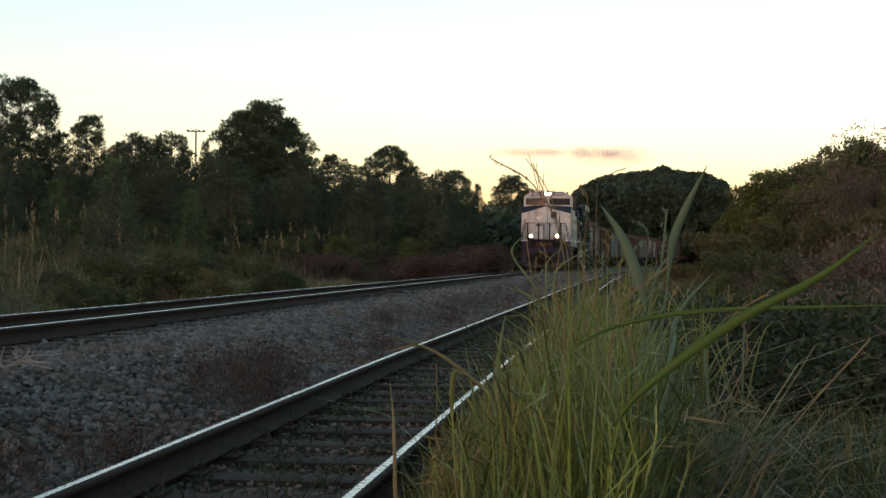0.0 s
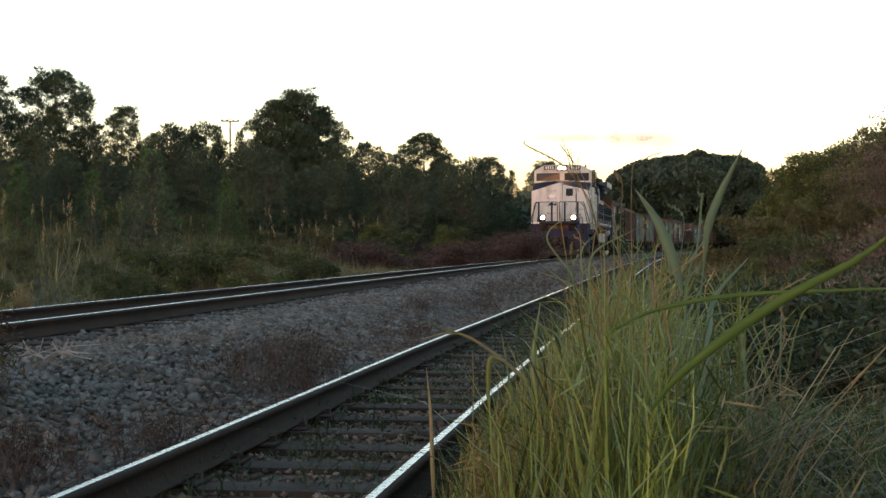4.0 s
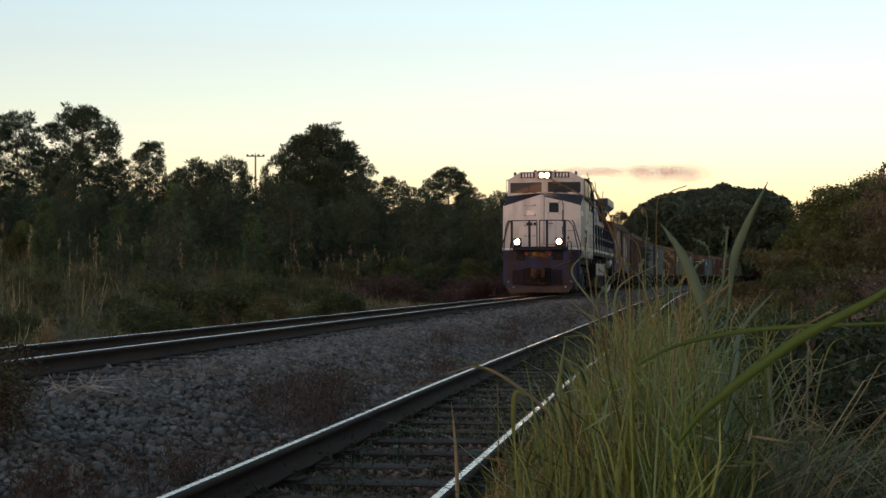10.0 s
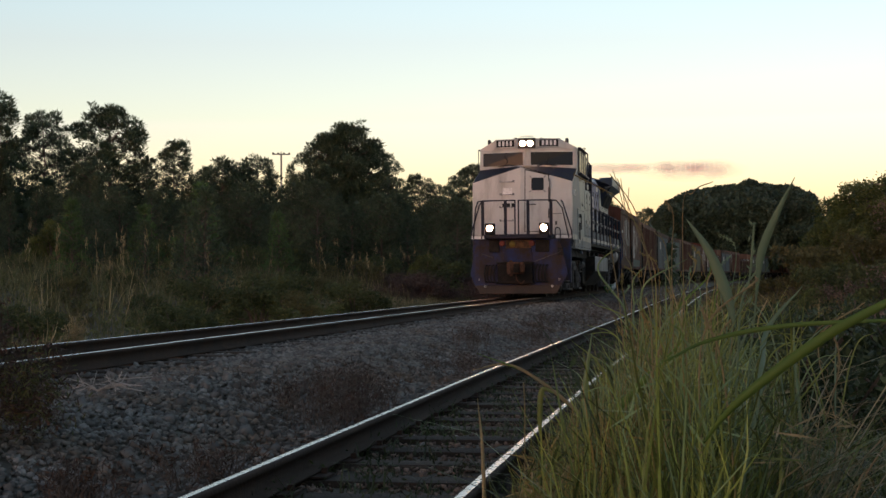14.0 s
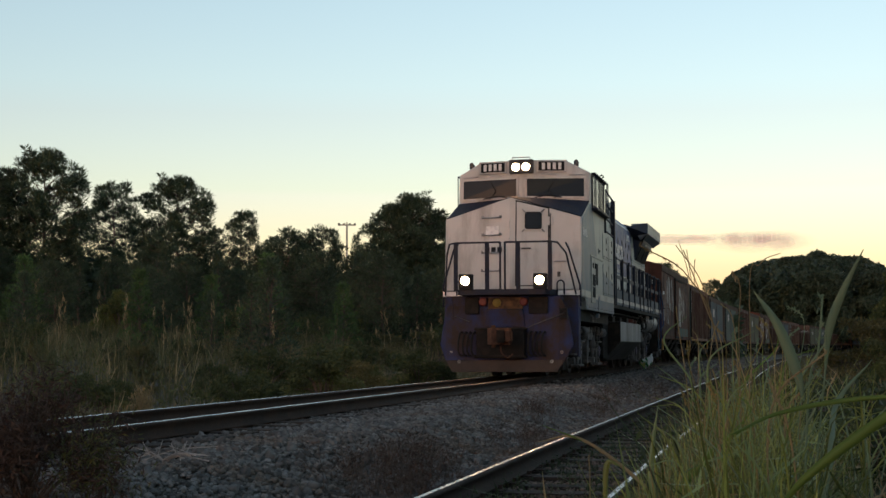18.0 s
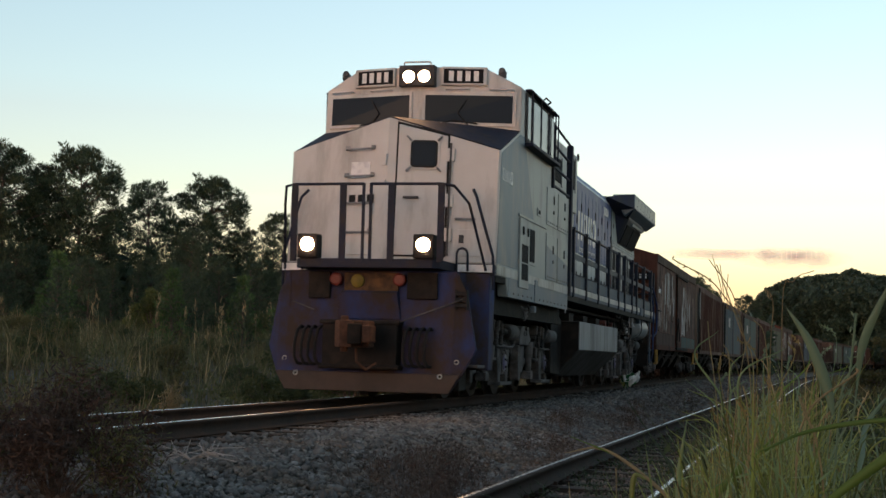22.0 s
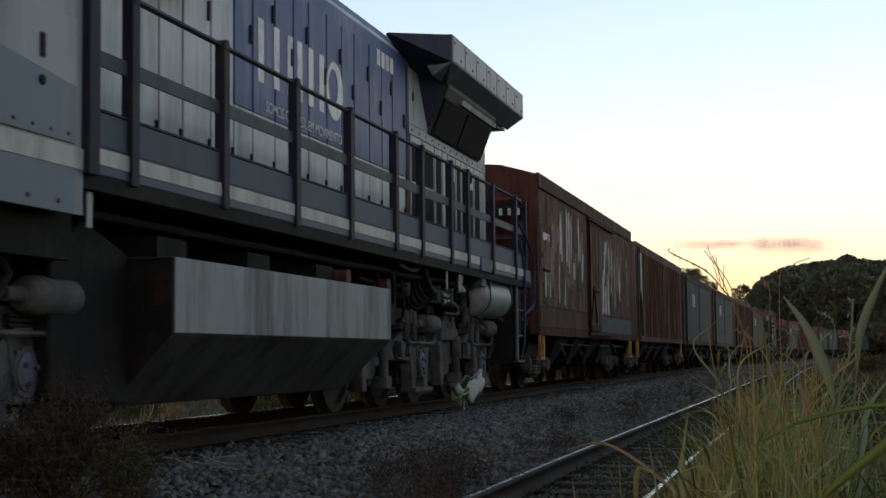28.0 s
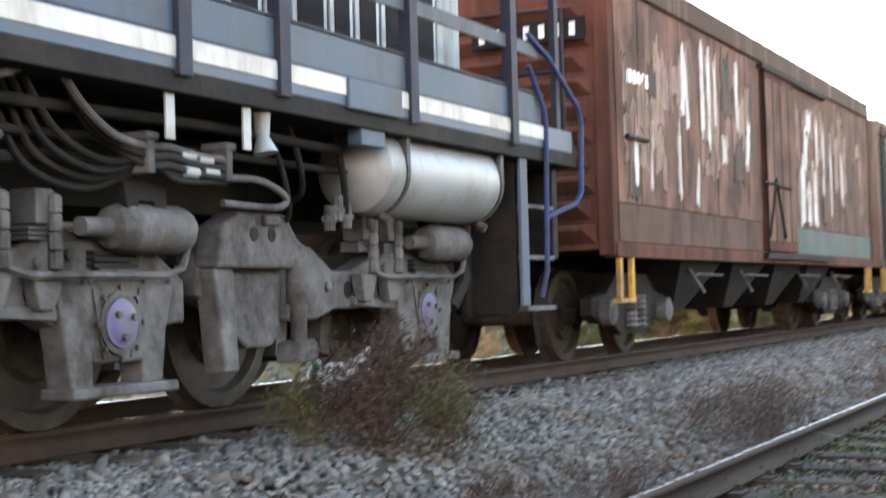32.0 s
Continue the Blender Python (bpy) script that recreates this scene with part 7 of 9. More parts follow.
def leafy_bush(name, w, h, seed, mat, label, n_pads=22, per=900, size=0.06, thin=1.0):
    """A shrub or low tree with many stems and rounded pads of small leaves, uneven in outline."""
    rng = np.random.default_rng(seed)
    B = tagged(new(name), label, "bush")
    s = Shape()
    pads = []
    for i in range(n_pads):
        a, q = i * 2.4 + rng.normal() * 0.4, math.sqrt((i + 0.5) / n_pads)
        z = h * (1 - 0.62 * q ** 2.2) * rng.uniform(0.45, 1.0)
        pr = w * rng.uniform(0.17, 0.30)
        e = Vector((math.cos(a) * w * q * 0.85, math.sin(a) * w * q * 0.85, max(z - pr, pr * 0.6)))
        s.tube([(0.06 * w * math.cos(a), 0.06 * w * math.sin(a), -0.1), e * 0.5 + Vector((0, 0, 0.08 * h)), e], (0.006 * h + 0.006) * thin, 4)
        pads.append((e.x, e.y, e.z, pr))
    part("stem", s, BARK, B)
    c, d = puffs(pads, per, rng, 0.85)
    c = c + rng.normal(size=c.shape) * 0.04
    V, F = leaves(c, size, rng, 1.15)
    ob = new("foliage", sheet("foliage", V, F, mat))
    ob.parent = B
    return B


def bush(name, w, h, seed, mat, label, n=1500, size=0.07, stems=9, shape=0.5, loose=1.0):
    rng = np.random.default_rng(seed)
    B = tagged(new(name), label, "bush")
    s = Shape()
    cl = []
    for i in range(stems):
        a, r = rng.uniform(0, 2 * math.pi), w * rng.uniform(0.2, 0.95)
        e = Vector((math.cos(a) * r, math.sin(a) * r, h * rng.uniform(0.45, 0.98) * (1 - shape * (r / w) ** 2)))
        m = e * 0.5 + Vector((rng.normal() * 0.05 * w, rng.normal() * 0.05 * w, 0.08 * h))
        s.tube([(0, 0, -0.1), m, e], 0.006 * h + 0.006, 4)
        cl += [e, e.lerp(m, 0.35), e.lerp(m, 0.7), m, m * 0.6]
    part("stem", s, BARK, B)
    cl = np.array([tuple(p) for p in cl])
    c = cl[rng.integers(0, len(cl), n)] + np.clip(rng.normal(size=(n, 3)), -1.5, 1.5) * np.array([0.12 * w, 0.12 * w, 0.075 * h]) * loose
    c[:, 2] = np.abs(c[:, 2])
    V, F = leaves(c, size, rng, 1.1)
    ob = new("foliage", sheet("foliage", V, F, mat))
    ob.parent = B
    return B


def put(thing, x, y, z, turn=0.0, scale=1.0, first=False):
    m = Matrix.Translation((x, y, z)) @ Euler((0, 0, turn)).to_matrix().to_4x4()
    if first:
        thing.matrix_basis = m @ Matrix.Scale(scale, 4)
        return thing
    return copy_thing(thing, m @ Matrix.Scale(scale / thing.scale[0], 4))


def build_trees():
    rnd = random.Random(3)
    kinds = [pine("pine_tree", 12.0, 3.6, 3.4, 1, 0.35), pine("pine_tree", 11.0, 2.6, 2.5, 2, 0.4, per=560), pine("pine_tree", 9.0, 0.8, 2.2, 3, 0.5, cone=True, per=470),
             pine("pine_tree", 8.0, 0.6, 2.3, 4, 0.6, per=430), pine("pine_tree", 12.0, 5.0, 2.9, 5, 1.0), pine("pine_tree", 5.0, 0.7, 1.3, 6, 0.3, cone=True, per=700)]
    heights = (12.0, 11.0, 9.0, 8.0, 12.0, 5.0)
    used = set()

    def tree(k, turn, up, dist):
        x, y, z = aim(turn, dist)
        h = math.tan(radians(up)) * dist + 0.6 - z
        put(kinds[k], x, y, z - 0.1, rnd.uniform(0, 6.28), h / heights[k], k not in used)
        used.add(k)

    big = [(0, 15.9, 6.6, 105), (4, 18.3, 6.3, 112), (1, 13.5, 5.3, 105), (0, 7.6, 5.6, 108), (0, 6.9, 6.0, 108), (0, 6.1, 5.2, 112), (1, 4.2, 4.0, 112), (0, 2.1, 4.35, 118),
           (1, 1.3, 3.6, 120), (0, 20.8, 7.5, 100), (1, 22.1, 6.4, 104), (0, 23.6, 7.4, 100), (1, 25.5, 6.6, 100), (0, 28, 7.0, 100), (4, 31, 6.5, 100), (0, 34, 7.2, 100), (1, 38, 6.5, 100), (0, 43, 7, 100),
           (2, 0.0, 3.2, 125), (1, -0.5, 3.45, 130), (2, -1.3, 2.9, 130), (0, -2.6, 3.25, 140), (2, -3.5, 2.7, 140), (1, -4.5, 2.6, 150)]
    for b in big:
        tree(*b)
    young = [pine("young_pine", 5.0, 1.5, 1.35, 7, 0.25, L_YOUNG, "bright green young pine with a bare lower trunk", True, 900), pine("young_pine", 4.0, 0.4, 1.2, 8, 0.25, L_YOUNG, "bright green young pine in the tall grass", True, 900)]
    for i, (k, t, u, d) in enumerate(((0, 12.5, 3.75, 58), (1, 14.6, 2.9, 62), (1, 17.3, 3.1, 60), (0, 21.5, 3.6, 60), (1, 9.6, 2.6, 72), (1, 24.6, 3.3, 55), (0, 28.5, 3.6, 58))):
        x, y, z = aim(t, d)
        put(young[k], x, y, z - 0.1, i * 1.7, (math.tan(radians(u)) * d + 0.6 - z) / (5.0, 4.0)[k], i < 2)
    for t, u in ((12.3, 4.3), (11.7, 4.65), (11.1, 4.45), (10.4, 4.7), (9.9, 4.3), (9.1, 4.4), (8.7, 4.1), (5.2, 3.9), (3.5, 3.6), (2.9, 3.4), (14.5, 4.6), (17.2, 4.8), (19.5, 5.2), (16.6, 4.5)):
        tree(rnd.choice((2, 3)), t, u, rnd.uniform(95, 108))
    t = -3.2
    while t < 40:
        tree(rnd.choice((2, 3, 3)), t + rnd.uniform(-0.2, 0.2), rnd.uniform(2.4, 3.5) + (0.5 if t > 8 else 0) - (0.6 if t < -1 else 0), rnd.uniform(84, 100) if t > -1 else rnd.uniform(112, 124))
        t += rnd.uniform(0.45, 0.85) if t < 26 else 1.5
    tree(5, 12.35, 3.6, 50)
    tree(5, 13.1, 2.9, 56)
    tree(3, 16.9, 3.2, 62)
    tree(5, 14.6, 2.3, 58)
    tree(5, 21.5, 3.0, 52)
    tree(5, 24.5, 2.6, 48)


def build_far_wood():
    rng = np.random.default_rng(21)
    C = []
    at, tops = [-11.0, -10.75, -10.55, -9.9, -9.3, -8.7, -8.4, -8.1, -7.3, -6.8, -6.2, -5.8, -5.4, -5.1, -4.8], [1.6, 2.5, 3.05, 3.33, 3.38, 3.42, 3.6, 3.45, 3.36, 3.32, 3.2, 3.08, 2.85, 2.6, 1.9]
    for i in range(330):
        rim = i < 90
        t = -11.0 + 6.2 * (i + 0.5) / 90 if rim else rng.uniform(-11.0, -4.8)
        d = rng.uniform(255, 285) if rim else rng.uniform(235, 262)
        r = rng.uniform(0.8, 1.7) if rim else rng.uniform(1.4, 2.6)
        f = rng.uniform(0.965, 1.01) if rim else rng.uniform(0.3, 0.95)
        z = np.tan(np.radians(np.interp(t, at, tops))) * d * f + 0.6 - r * 0.8
        x, y = np.sin(np.radians(-t)) * d, np.cos(np.radians(t)) * d
        n = int(430 * r)
        v = rng.normal(size=(n, 3))
        v /= np.linalg.norm(v, axis=1, keepdims=True)
        C.append(v * (r * rng.uniform(0.45, 1.12, n)[:, None]) * np.array([1, 1, 0.8]) + np.array([x, y, z]))
    # the lower skirt of the wood
    n = 16000
    t = rng.uniform(-11.1, -4.7, n)
    d = rng.uniform(262, 272, n)
    C.append(np.stack([np.sin(np.radians(-t)) * d, np.cos(np.radians(t)) * d, rng.uniform(-0.5, 1.0, n) * np.tan(np.radians(np.interp(t, at, tops))) * 250], -1))
    c = np.concatenate(C)
    V, F = leaves(c, 0.36, rng, 1.0)
    stuff("far_wood", V, F, L_HILL, "dense dark green wood on a rise beyond the line", "wood")
    # the band of trees that closes the view all round, far off
    C = []
    for t in np.arange(-180, 180, 1.2):
        if -12 < t < -4:
            continue
        d = 300 + 30 * math.sin(t)
        n = 130
        v = rng.normal(size=(n, 3)) * np.array([3.5, 3.5, 2.6])
        C.append(v + np.array([-math.sin(math.radians(t)) * d, math.cos(math.radians(t)) * d, 3.0 + rng.uniform(-0.5, 1.2)]))
    V, F = leaves(np.concatenate(C), 1.3, rng, 1.0)
    stuff("distant_trees", V, F, L_HILL, "low band of dark trees along the horizon", "wood")


def build_bushes():
    rnd = random.Random(9)
    kinds = [leafy_bush("shrub", 1.5, 2.2, 31, L_BUSH, "dense green shrub among tall grass", 20, 2300, 0.05),
             leafy_bush("shrub", 1.3, 1.8, 32, L_OLIVE, "yellowing shrub among tall grass", 18, 2300, 0.045),
             leafy_bush("shrub", 1.45, 3.2, 33, L_WOOD, "tall olive-green shrub at the edge of the wood", 46, 3600, 0.042),
             bush("shrub", 1.2, 1.3, 34, L_PINK, "shrub with dry reddish seed heads", 4500, 0.028, 30),
             bush("shrub", 1.8, 1.3, 35, L_THICKET, "dead red-brown thicket beside the line", 8000, 0.04, 40),
             bush("shrub", 0.85, 0.62, 36, L_DARK, "low leafy weeds behind the verge, darkened for the shade of a hollow", 3200, 0.028, 30, 0.35),
             leafy_bush("shrub", 1.5, 4.6, 37, L_PINK, "airy pale-leaved sapling above the thicket", 60, 520, 0.03, 0.22)]
    used = set()

    def shrub(k, turn, dist, scale=1.0):
        x, y, z = aim(turn, dist)
        put(kinds[k], x, y, z - 0.05, rnd.uniform(0, 6.28), scale, k not in used)
        used.add(k)

    # left, along the field
    for t in np.arange(1, 40, 1.1):
        shrub(rnd.choice((0, 0, 1, 2)), t + rnd.uniform(-0.5, 0.5), rnd.uniform(72, 90), rnd.uniform(0.8, 1.3))
    for t in np.arange(6.5, 36, 1.3):
        shrub(rnd.choice((0, 1)), t + rnd.uniform(-0.5, 0.5), rnd.uniform(40, 66), rnd.uniform(0.5, 0.95))
    for t in np.arange(9, 37, 0.9):
        shrub(rnd.choice((0, 0, 1)), t + rnd.uniform(-0.5, 0.5), rnd.uniform(24, 44), rnd.uniform(0.28, 0.55))
    for t in (4.6, 4.2, 3.8, 3.4, 3.0, 2.4, 1.9, 1.4, 0.9, 0.5, 0.0, -0.5, -0.9, -1.3, -1.8):
        shrub(4, t, rnd.uniform(66, 84), rnd.uniform(0.95, 1.2))
    for t in (-2.2, -3.0):
        shrub(0, t, 105, 0.9)
    # right, beyond the verge
    for t, d, k, sc in ((-19.5, 40, 2, 1.5), (-10.2, 48, 1, 1.15), (-10.9, 46, 1, 1.1), (-11.2, 34, 0, 0.6), (-12.3, 32, 3, 0.7), (-13.1, 30, 0, 0.6), (-14.4, 27, 3, 0.6), (-15.8, 25, 3, 1.0), (-17, 24, 3, 1.1), (-12.8, 40, 1, 1.2), (-14.8, 38, 1, 1.2), (-16.5, 36, 1, 1.3),
                        (-22, 38, 2, 1.4), (-25, 36, 2, 1.4), (-29, 34, 2, 1.4), (-34, 32, 2, 1.4)):
        shrub(k, t, d, sc * (1.08 if k == 2 else 1.1))
    for t, up, d in ((-11.75, 3.0, 66), (-12.1, 3.55, 64), (-12.55, 3.95, 62), (-13.0, 4.2, 61), (-13.5, 4.1, 58), (-14.0, 4.3, 57), (-14.5, 4.5, 55), (-15.1, 4.8, 52), (-15.7, 5.0, 50), (-16.4, 5.3, 48), (-17.2, 5.6, 46), (-18.4, 5.9, 44), (-13.7, 3.3, 50), (-14.8, 3.5, 47), (-16.0, 3.8, 45)):
        z = aim(t, d)[2]
        shrub(2, t, d, (math.tan(radians(up)) * d + 0.6 - z) / 3.1)
    for t, up in ((-14.6, 5.6), (-15.5, 5.95), (-16.3, 5.9)):
        shrub(6, t, 41, (math.tan(radians(up)) * 41 + 0.6 - aim(t, 41)[2]) / 4.5)
    # low growth behind the short grass of the verge, the hollow's shade put into dark leaves
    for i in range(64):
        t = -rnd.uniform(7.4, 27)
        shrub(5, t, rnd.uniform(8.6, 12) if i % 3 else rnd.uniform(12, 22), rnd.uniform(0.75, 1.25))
    for i in range(9):
        shrub(3, -rnd.uniform(13, 22), rnd.uniform(13, 20), rnd.uniform(0.4, 0.6))


def build_dead_bush():
    """The dry twiggy bush between the tracks, near the camera."""
    rng = np.random.default_rng(41)
    B = tagged(new("dead_bush"), "dry brown twiggy bush growing on the ballast", "bush")
    s = Shape()
    tips = []
    for i in range(46):
        a, r = rng.uniform(0, 6.28), rng.uniform(0.05, 0.42)
        e = Vector((math.cos(a) * r, math.sin(a) * r, rng.uniform(0.25, 0.6) * (1 - 0.5 * (r / 0.45) ** 2)))
        m = e * 0.5 + Vector((0, 0, 0.06))
        s.tube([(0, 0, -0.05), m, e], 0.004, 4)
        for q in range(3):
            f = e + Vector(rng.normal(size=3) * 0.09)
            s.tube([m.lerp(e, rng.uniform(0.3, 0.9)), f], 0.0025, 3)
            tips.append(f)
    part("twig", s, BARK, B)
    c = np.array([tuple(p) for p in tips])
    c = np.repeat(c, 60, 0) + rng.normal(size=(len(c) * 60, 3)) * 0.06
    c[:, 2] = np.abs(c[:, 2])
    V, F = leaves(c, 0.008, rng, 3.2, 0.5)
    ob = new("dry_leaves", sheet("dry_leaves", V, F, G_BROWN))
    ob.parent = B
    for x, y in ((-0.42, -0.10), (0.36, 0.02)):
        c = np.array([x, y, 0.24]) + rng.normal(size=(1500, 3)) * np.array([0.11, 0.11, 0.11])
        c[:, 2] = np.abs(c[:, 2])
        V, F = leaves(c, 0.008, rng, 3.0, 0.6)
        ob = tagged(new("living_foliage", sheet("living_foliage", V, F, L_HERB)), "olive green living sprigs at the edge of the bush")
        ob.parent = B
    B.matrix_basis = pose(-2.90, 7.44, -0.2) @ Matrix.Scale(0.95, 4)
    return B


def build_grass():
    rng = np.random.default_rng(51)
    # field left of the line: tussocks of tall grass, straw plumes
    pts = field_points(8500, -6, 110, -34, -3.6, rng, bias=1.2)
    p = clumped(pts, 6, 0.2, rng)
    n = len(p)
    h = rng.uniform(0.5, 1.25, n) * np.interp(to_track(p[:, 0], p[:, 1])[1], [-30, -14, -9, -5, -3.6], [1.75, 1.6, 1.1, 0.6, 0.35])
    V, F = blades(p, h * 0.85, rng.uniform(0.009, 0.022, n), rng.uniform(0.15, 0.9, n), rng.uniform(0, 6.28, n), rng)
    stuff("field_grass", V, F, G_FIELD, "tall tired green grass beside the railway", "grass")
    # low leafy scrub between the tussocks
    pts = field_points(2600, -6, 100, -32, -4.6, rng, bias=1.2)
    pts[:, 2] += rng.uniform(0.05, 0.45, len(pts)) * np.interp(to_track(pts[:, 0], pts[:, 1])[1], [-30, -9, -4.6], [1.6, 1.0, 0.4])
    c = np.repeat(pts, 26, 0) + rng.normal(size=(len(pts) * 26, 3)) * np.array([0.24, 0.24, 0.13])
    V, F = leaves(c, 0.045, rng, 1.3)
    stuff("field_scrub", V, F, L_HERB, "low dull green scrub in the field", "undergrowth")
    pts = field_points(300, 2, 105, -30, -4.0, rng, bias=1.1)
    p = clumped(pts, 8, 0.2, rng)
    n = len(p)
    h = rng.uniform(0.7, 1.5, n) * np.interp(to_track(p[:, 0], p[:, 1])[1], [-30, -9, -5, -3.6], [1.2, 1.1, 0.6, 0.4])
    V, F = blades(p, h, rng.uniform(0.012, 0.025, n), rng.uniform(0.05, 0.5, n), rng.uniform(0, 6.28, n), rng)
    stuff("straw_grass", V, F, G_DRY, "dry straw-coloured grass stalks in the field", "grass")
    # plumes on the tallest stalks
    pts = field_points(150, 25, 95, -30, -9, rng)
    pts[:, 2] += rng.uniform(1.1, 2.5, len(pts))
    c = np.repeat(pts, 14, 0) + rng.normal(size=(len(pts) * 14, 3)) * np.array([0.03, 0.03, 0.16])
    V, F = leaves(c, 0.032, rng, 3.2, 3.0)
    st, fs = blades(pts - np.array([0, 0, 1.6]), np.full(len(pts), 1.7), np.full(len(pts), 0.012), rng.uniform(0, 0.1, len(pts)), rng.uniform(0, 6.28, len(pts)), rng)
    stuff("plume_grass", np.concatenate([V, st]), np.concatenate([F, fs + len(V)]), G_DRY, "pale feathery grass plumes above the field", "grass")
    # straw tussocks at the foot of the far bank
    pts = np.concatenate([field_points(40, 30, 50, -8.0, -4.6, rng), field_points(10, 28, 34, -8, -6, rng), field_points(7, 8, 13, -5.5, -4.2, rng)])
    p = clumped(pts, 130, 0.25, rng)
    n = len(p)
    V, F = blades(p, rng.uniform(0.3, 0.75, n), rng.uniform(0.008, 0.016, n), rng.uniform(0.3, 1.1, n), rng.uniform(0, 6.28, n), rng)
    stuff("straw_tussock", V, F, G_DRY, "tussocks of dry straw at the foot of the bank", "grass")


def build_verge():
    """The verge: stems along the siding rail, arching bluish grass, short bright grass farther from the rail."""
    rng = np.random.default_rng(61)

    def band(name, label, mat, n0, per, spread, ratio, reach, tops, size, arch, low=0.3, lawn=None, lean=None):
        """Grass placed to fit the camera's view: a range of sideways-over-forward ratios and of distances from it;
        tops: its height against the eye by that ratio.
        """
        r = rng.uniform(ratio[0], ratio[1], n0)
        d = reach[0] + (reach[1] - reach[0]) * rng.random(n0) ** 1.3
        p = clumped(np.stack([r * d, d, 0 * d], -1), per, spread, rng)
        tall = np.repeat(rng.uniform(0.45, 1.12, n0) ** 1.2, per)
        way = np.repeat(rng.uniform(0, 6.28, n0), per) + rng.normal(size=n0 * per) * 0.9
        if lean is not None:
            way = lean + np.repeat(rng.normal(size=n0) * 0.9, per) + rng.normal(size=n0 * per) * 0.6
        s, lat = to_track(p[:, 0], p[:, 1])
        ok = lat > 4.82
        p, lat, tall, way = p[ok], lat[ok], tall[ok], way[ok]
        p[:, 2] = np.interp(lat, PROFILE_LAT, PROFILE_Z) - 0.04
        n = len(p)
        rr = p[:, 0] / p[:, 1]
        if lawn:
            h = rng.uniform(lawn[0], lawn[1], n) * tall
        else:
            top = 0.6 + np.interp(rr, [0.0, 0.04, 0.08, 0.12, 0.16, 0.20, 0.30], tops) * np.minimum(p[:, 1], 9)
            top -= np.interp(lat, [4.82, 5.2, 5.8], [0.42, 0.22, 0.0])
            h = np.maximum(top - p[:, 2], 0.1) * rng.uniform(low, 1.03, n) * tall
        bend = rng.uniform(arch[0], arch[1], n)
        h = h / (1 - 0.42 * bend)
        V, F = blades(p, h, rng.uniform(size[0], size[1], n), bend, way, rng)
        stuff(name, V, F, mat, label, "grass")

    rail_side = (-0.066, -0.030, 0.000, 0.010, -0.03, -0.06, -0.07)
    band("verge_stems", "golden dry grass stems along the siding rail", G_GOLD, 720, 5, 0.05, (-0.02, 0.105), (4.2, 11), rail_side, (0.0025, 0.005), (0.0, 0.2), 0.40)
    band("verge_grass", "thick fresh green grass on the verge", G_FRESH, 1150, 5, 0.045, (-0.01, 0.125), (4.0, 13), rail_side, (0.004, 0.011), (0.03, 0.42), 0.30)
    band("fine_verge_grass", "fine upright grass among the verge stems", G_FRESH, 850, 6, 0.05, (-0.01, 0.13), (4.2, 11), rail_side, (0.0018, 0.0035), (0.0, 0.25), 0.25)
    # dark understory: the shade between the stems is put into its colour
    band("verge_undergrowth", "thick low green grass on the verge, darkened for shade between stems", G_SHADE, 1500, 5, 0.06, (-0.01, 0.17), (4.4, 15), (-0.10, -0.075, -0.06, -0.05, -0.06, -0.075, -0.08), (0.004, 0.009), (0.2, 1.1), 0.3)
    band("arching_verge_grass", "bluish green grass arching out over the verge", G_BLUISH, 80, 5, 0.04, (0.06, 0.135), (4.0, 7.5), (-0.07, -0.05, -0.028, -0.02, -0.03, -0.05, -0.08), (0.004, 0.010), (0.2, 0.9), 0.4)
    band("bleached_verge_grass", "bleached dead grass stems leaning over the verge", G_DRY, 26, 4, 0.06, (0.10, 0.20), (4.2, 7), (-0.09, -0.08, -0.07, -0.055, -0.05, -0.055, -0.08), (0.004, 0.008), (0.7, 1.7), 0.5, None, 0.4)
    # a tangle of thin leaves and broken stems in the thick of the grass, its green darkened for shade
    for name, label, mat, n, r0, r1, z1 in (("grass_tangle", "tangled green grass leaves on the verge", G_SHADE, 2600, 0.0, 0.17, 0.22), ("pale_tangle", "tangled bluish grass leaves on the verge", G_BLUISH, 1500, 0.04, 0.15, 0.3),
                                            ("straw_tangle", "broken straw among the verge grass", G_DRY, 900, 0.0, 0.21, 0.16), ("golden_tangle", "golden grass leaves along the siding rail", G_GOLD, 1300, -0.01, 0.10, 0.2)):
        d = rng.uniform(4.2, 8.5, n)
        c = np.stack([d * rng.uniform(r0, r1, n), d, 0 * d], -1)
        lat = to_track(c[:, 0], c[:, 1])[1]
        c, lat = c[lat > 4.9], lat[lat > 4.9]
        c[:, 2] = -0.36 + (z1 + 0.36) * np.interp(lat, [4.9, 5.5], [0.45, 1.0]) * rng.random(len(c)) ** 0.8
        V, F = leaves(c, 0.0075, rng, 11.0, 0.8)
        stuff(name, V, F, mat, label, "grass")
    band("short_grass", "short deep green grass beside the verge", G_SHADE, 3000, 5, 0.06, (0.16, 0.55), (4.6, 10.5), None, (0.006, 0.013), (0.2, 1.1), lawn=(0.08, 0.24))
    band("dry_short_grass", "brownish dry grass beside the verge", G_GOLD, 260, 6, 0.10, (0.24, 0.55), (5.5, 12), None, (0.004, 0.008), (0.3, 1.2), lawn=(0.15, 0.42))
    # round and behind the camera
    p = clumped(field_points(5200, -42, -5.5, 5.0, 13, rng), 3, 0.08, rng)
    ok = (np.hypot(p[:, 0], p[:, 1]) > 0.9) & (to_track(p[:, 0], p[:, 1])[1] > 4.9)
    p = p[ok]
    n = len(p)
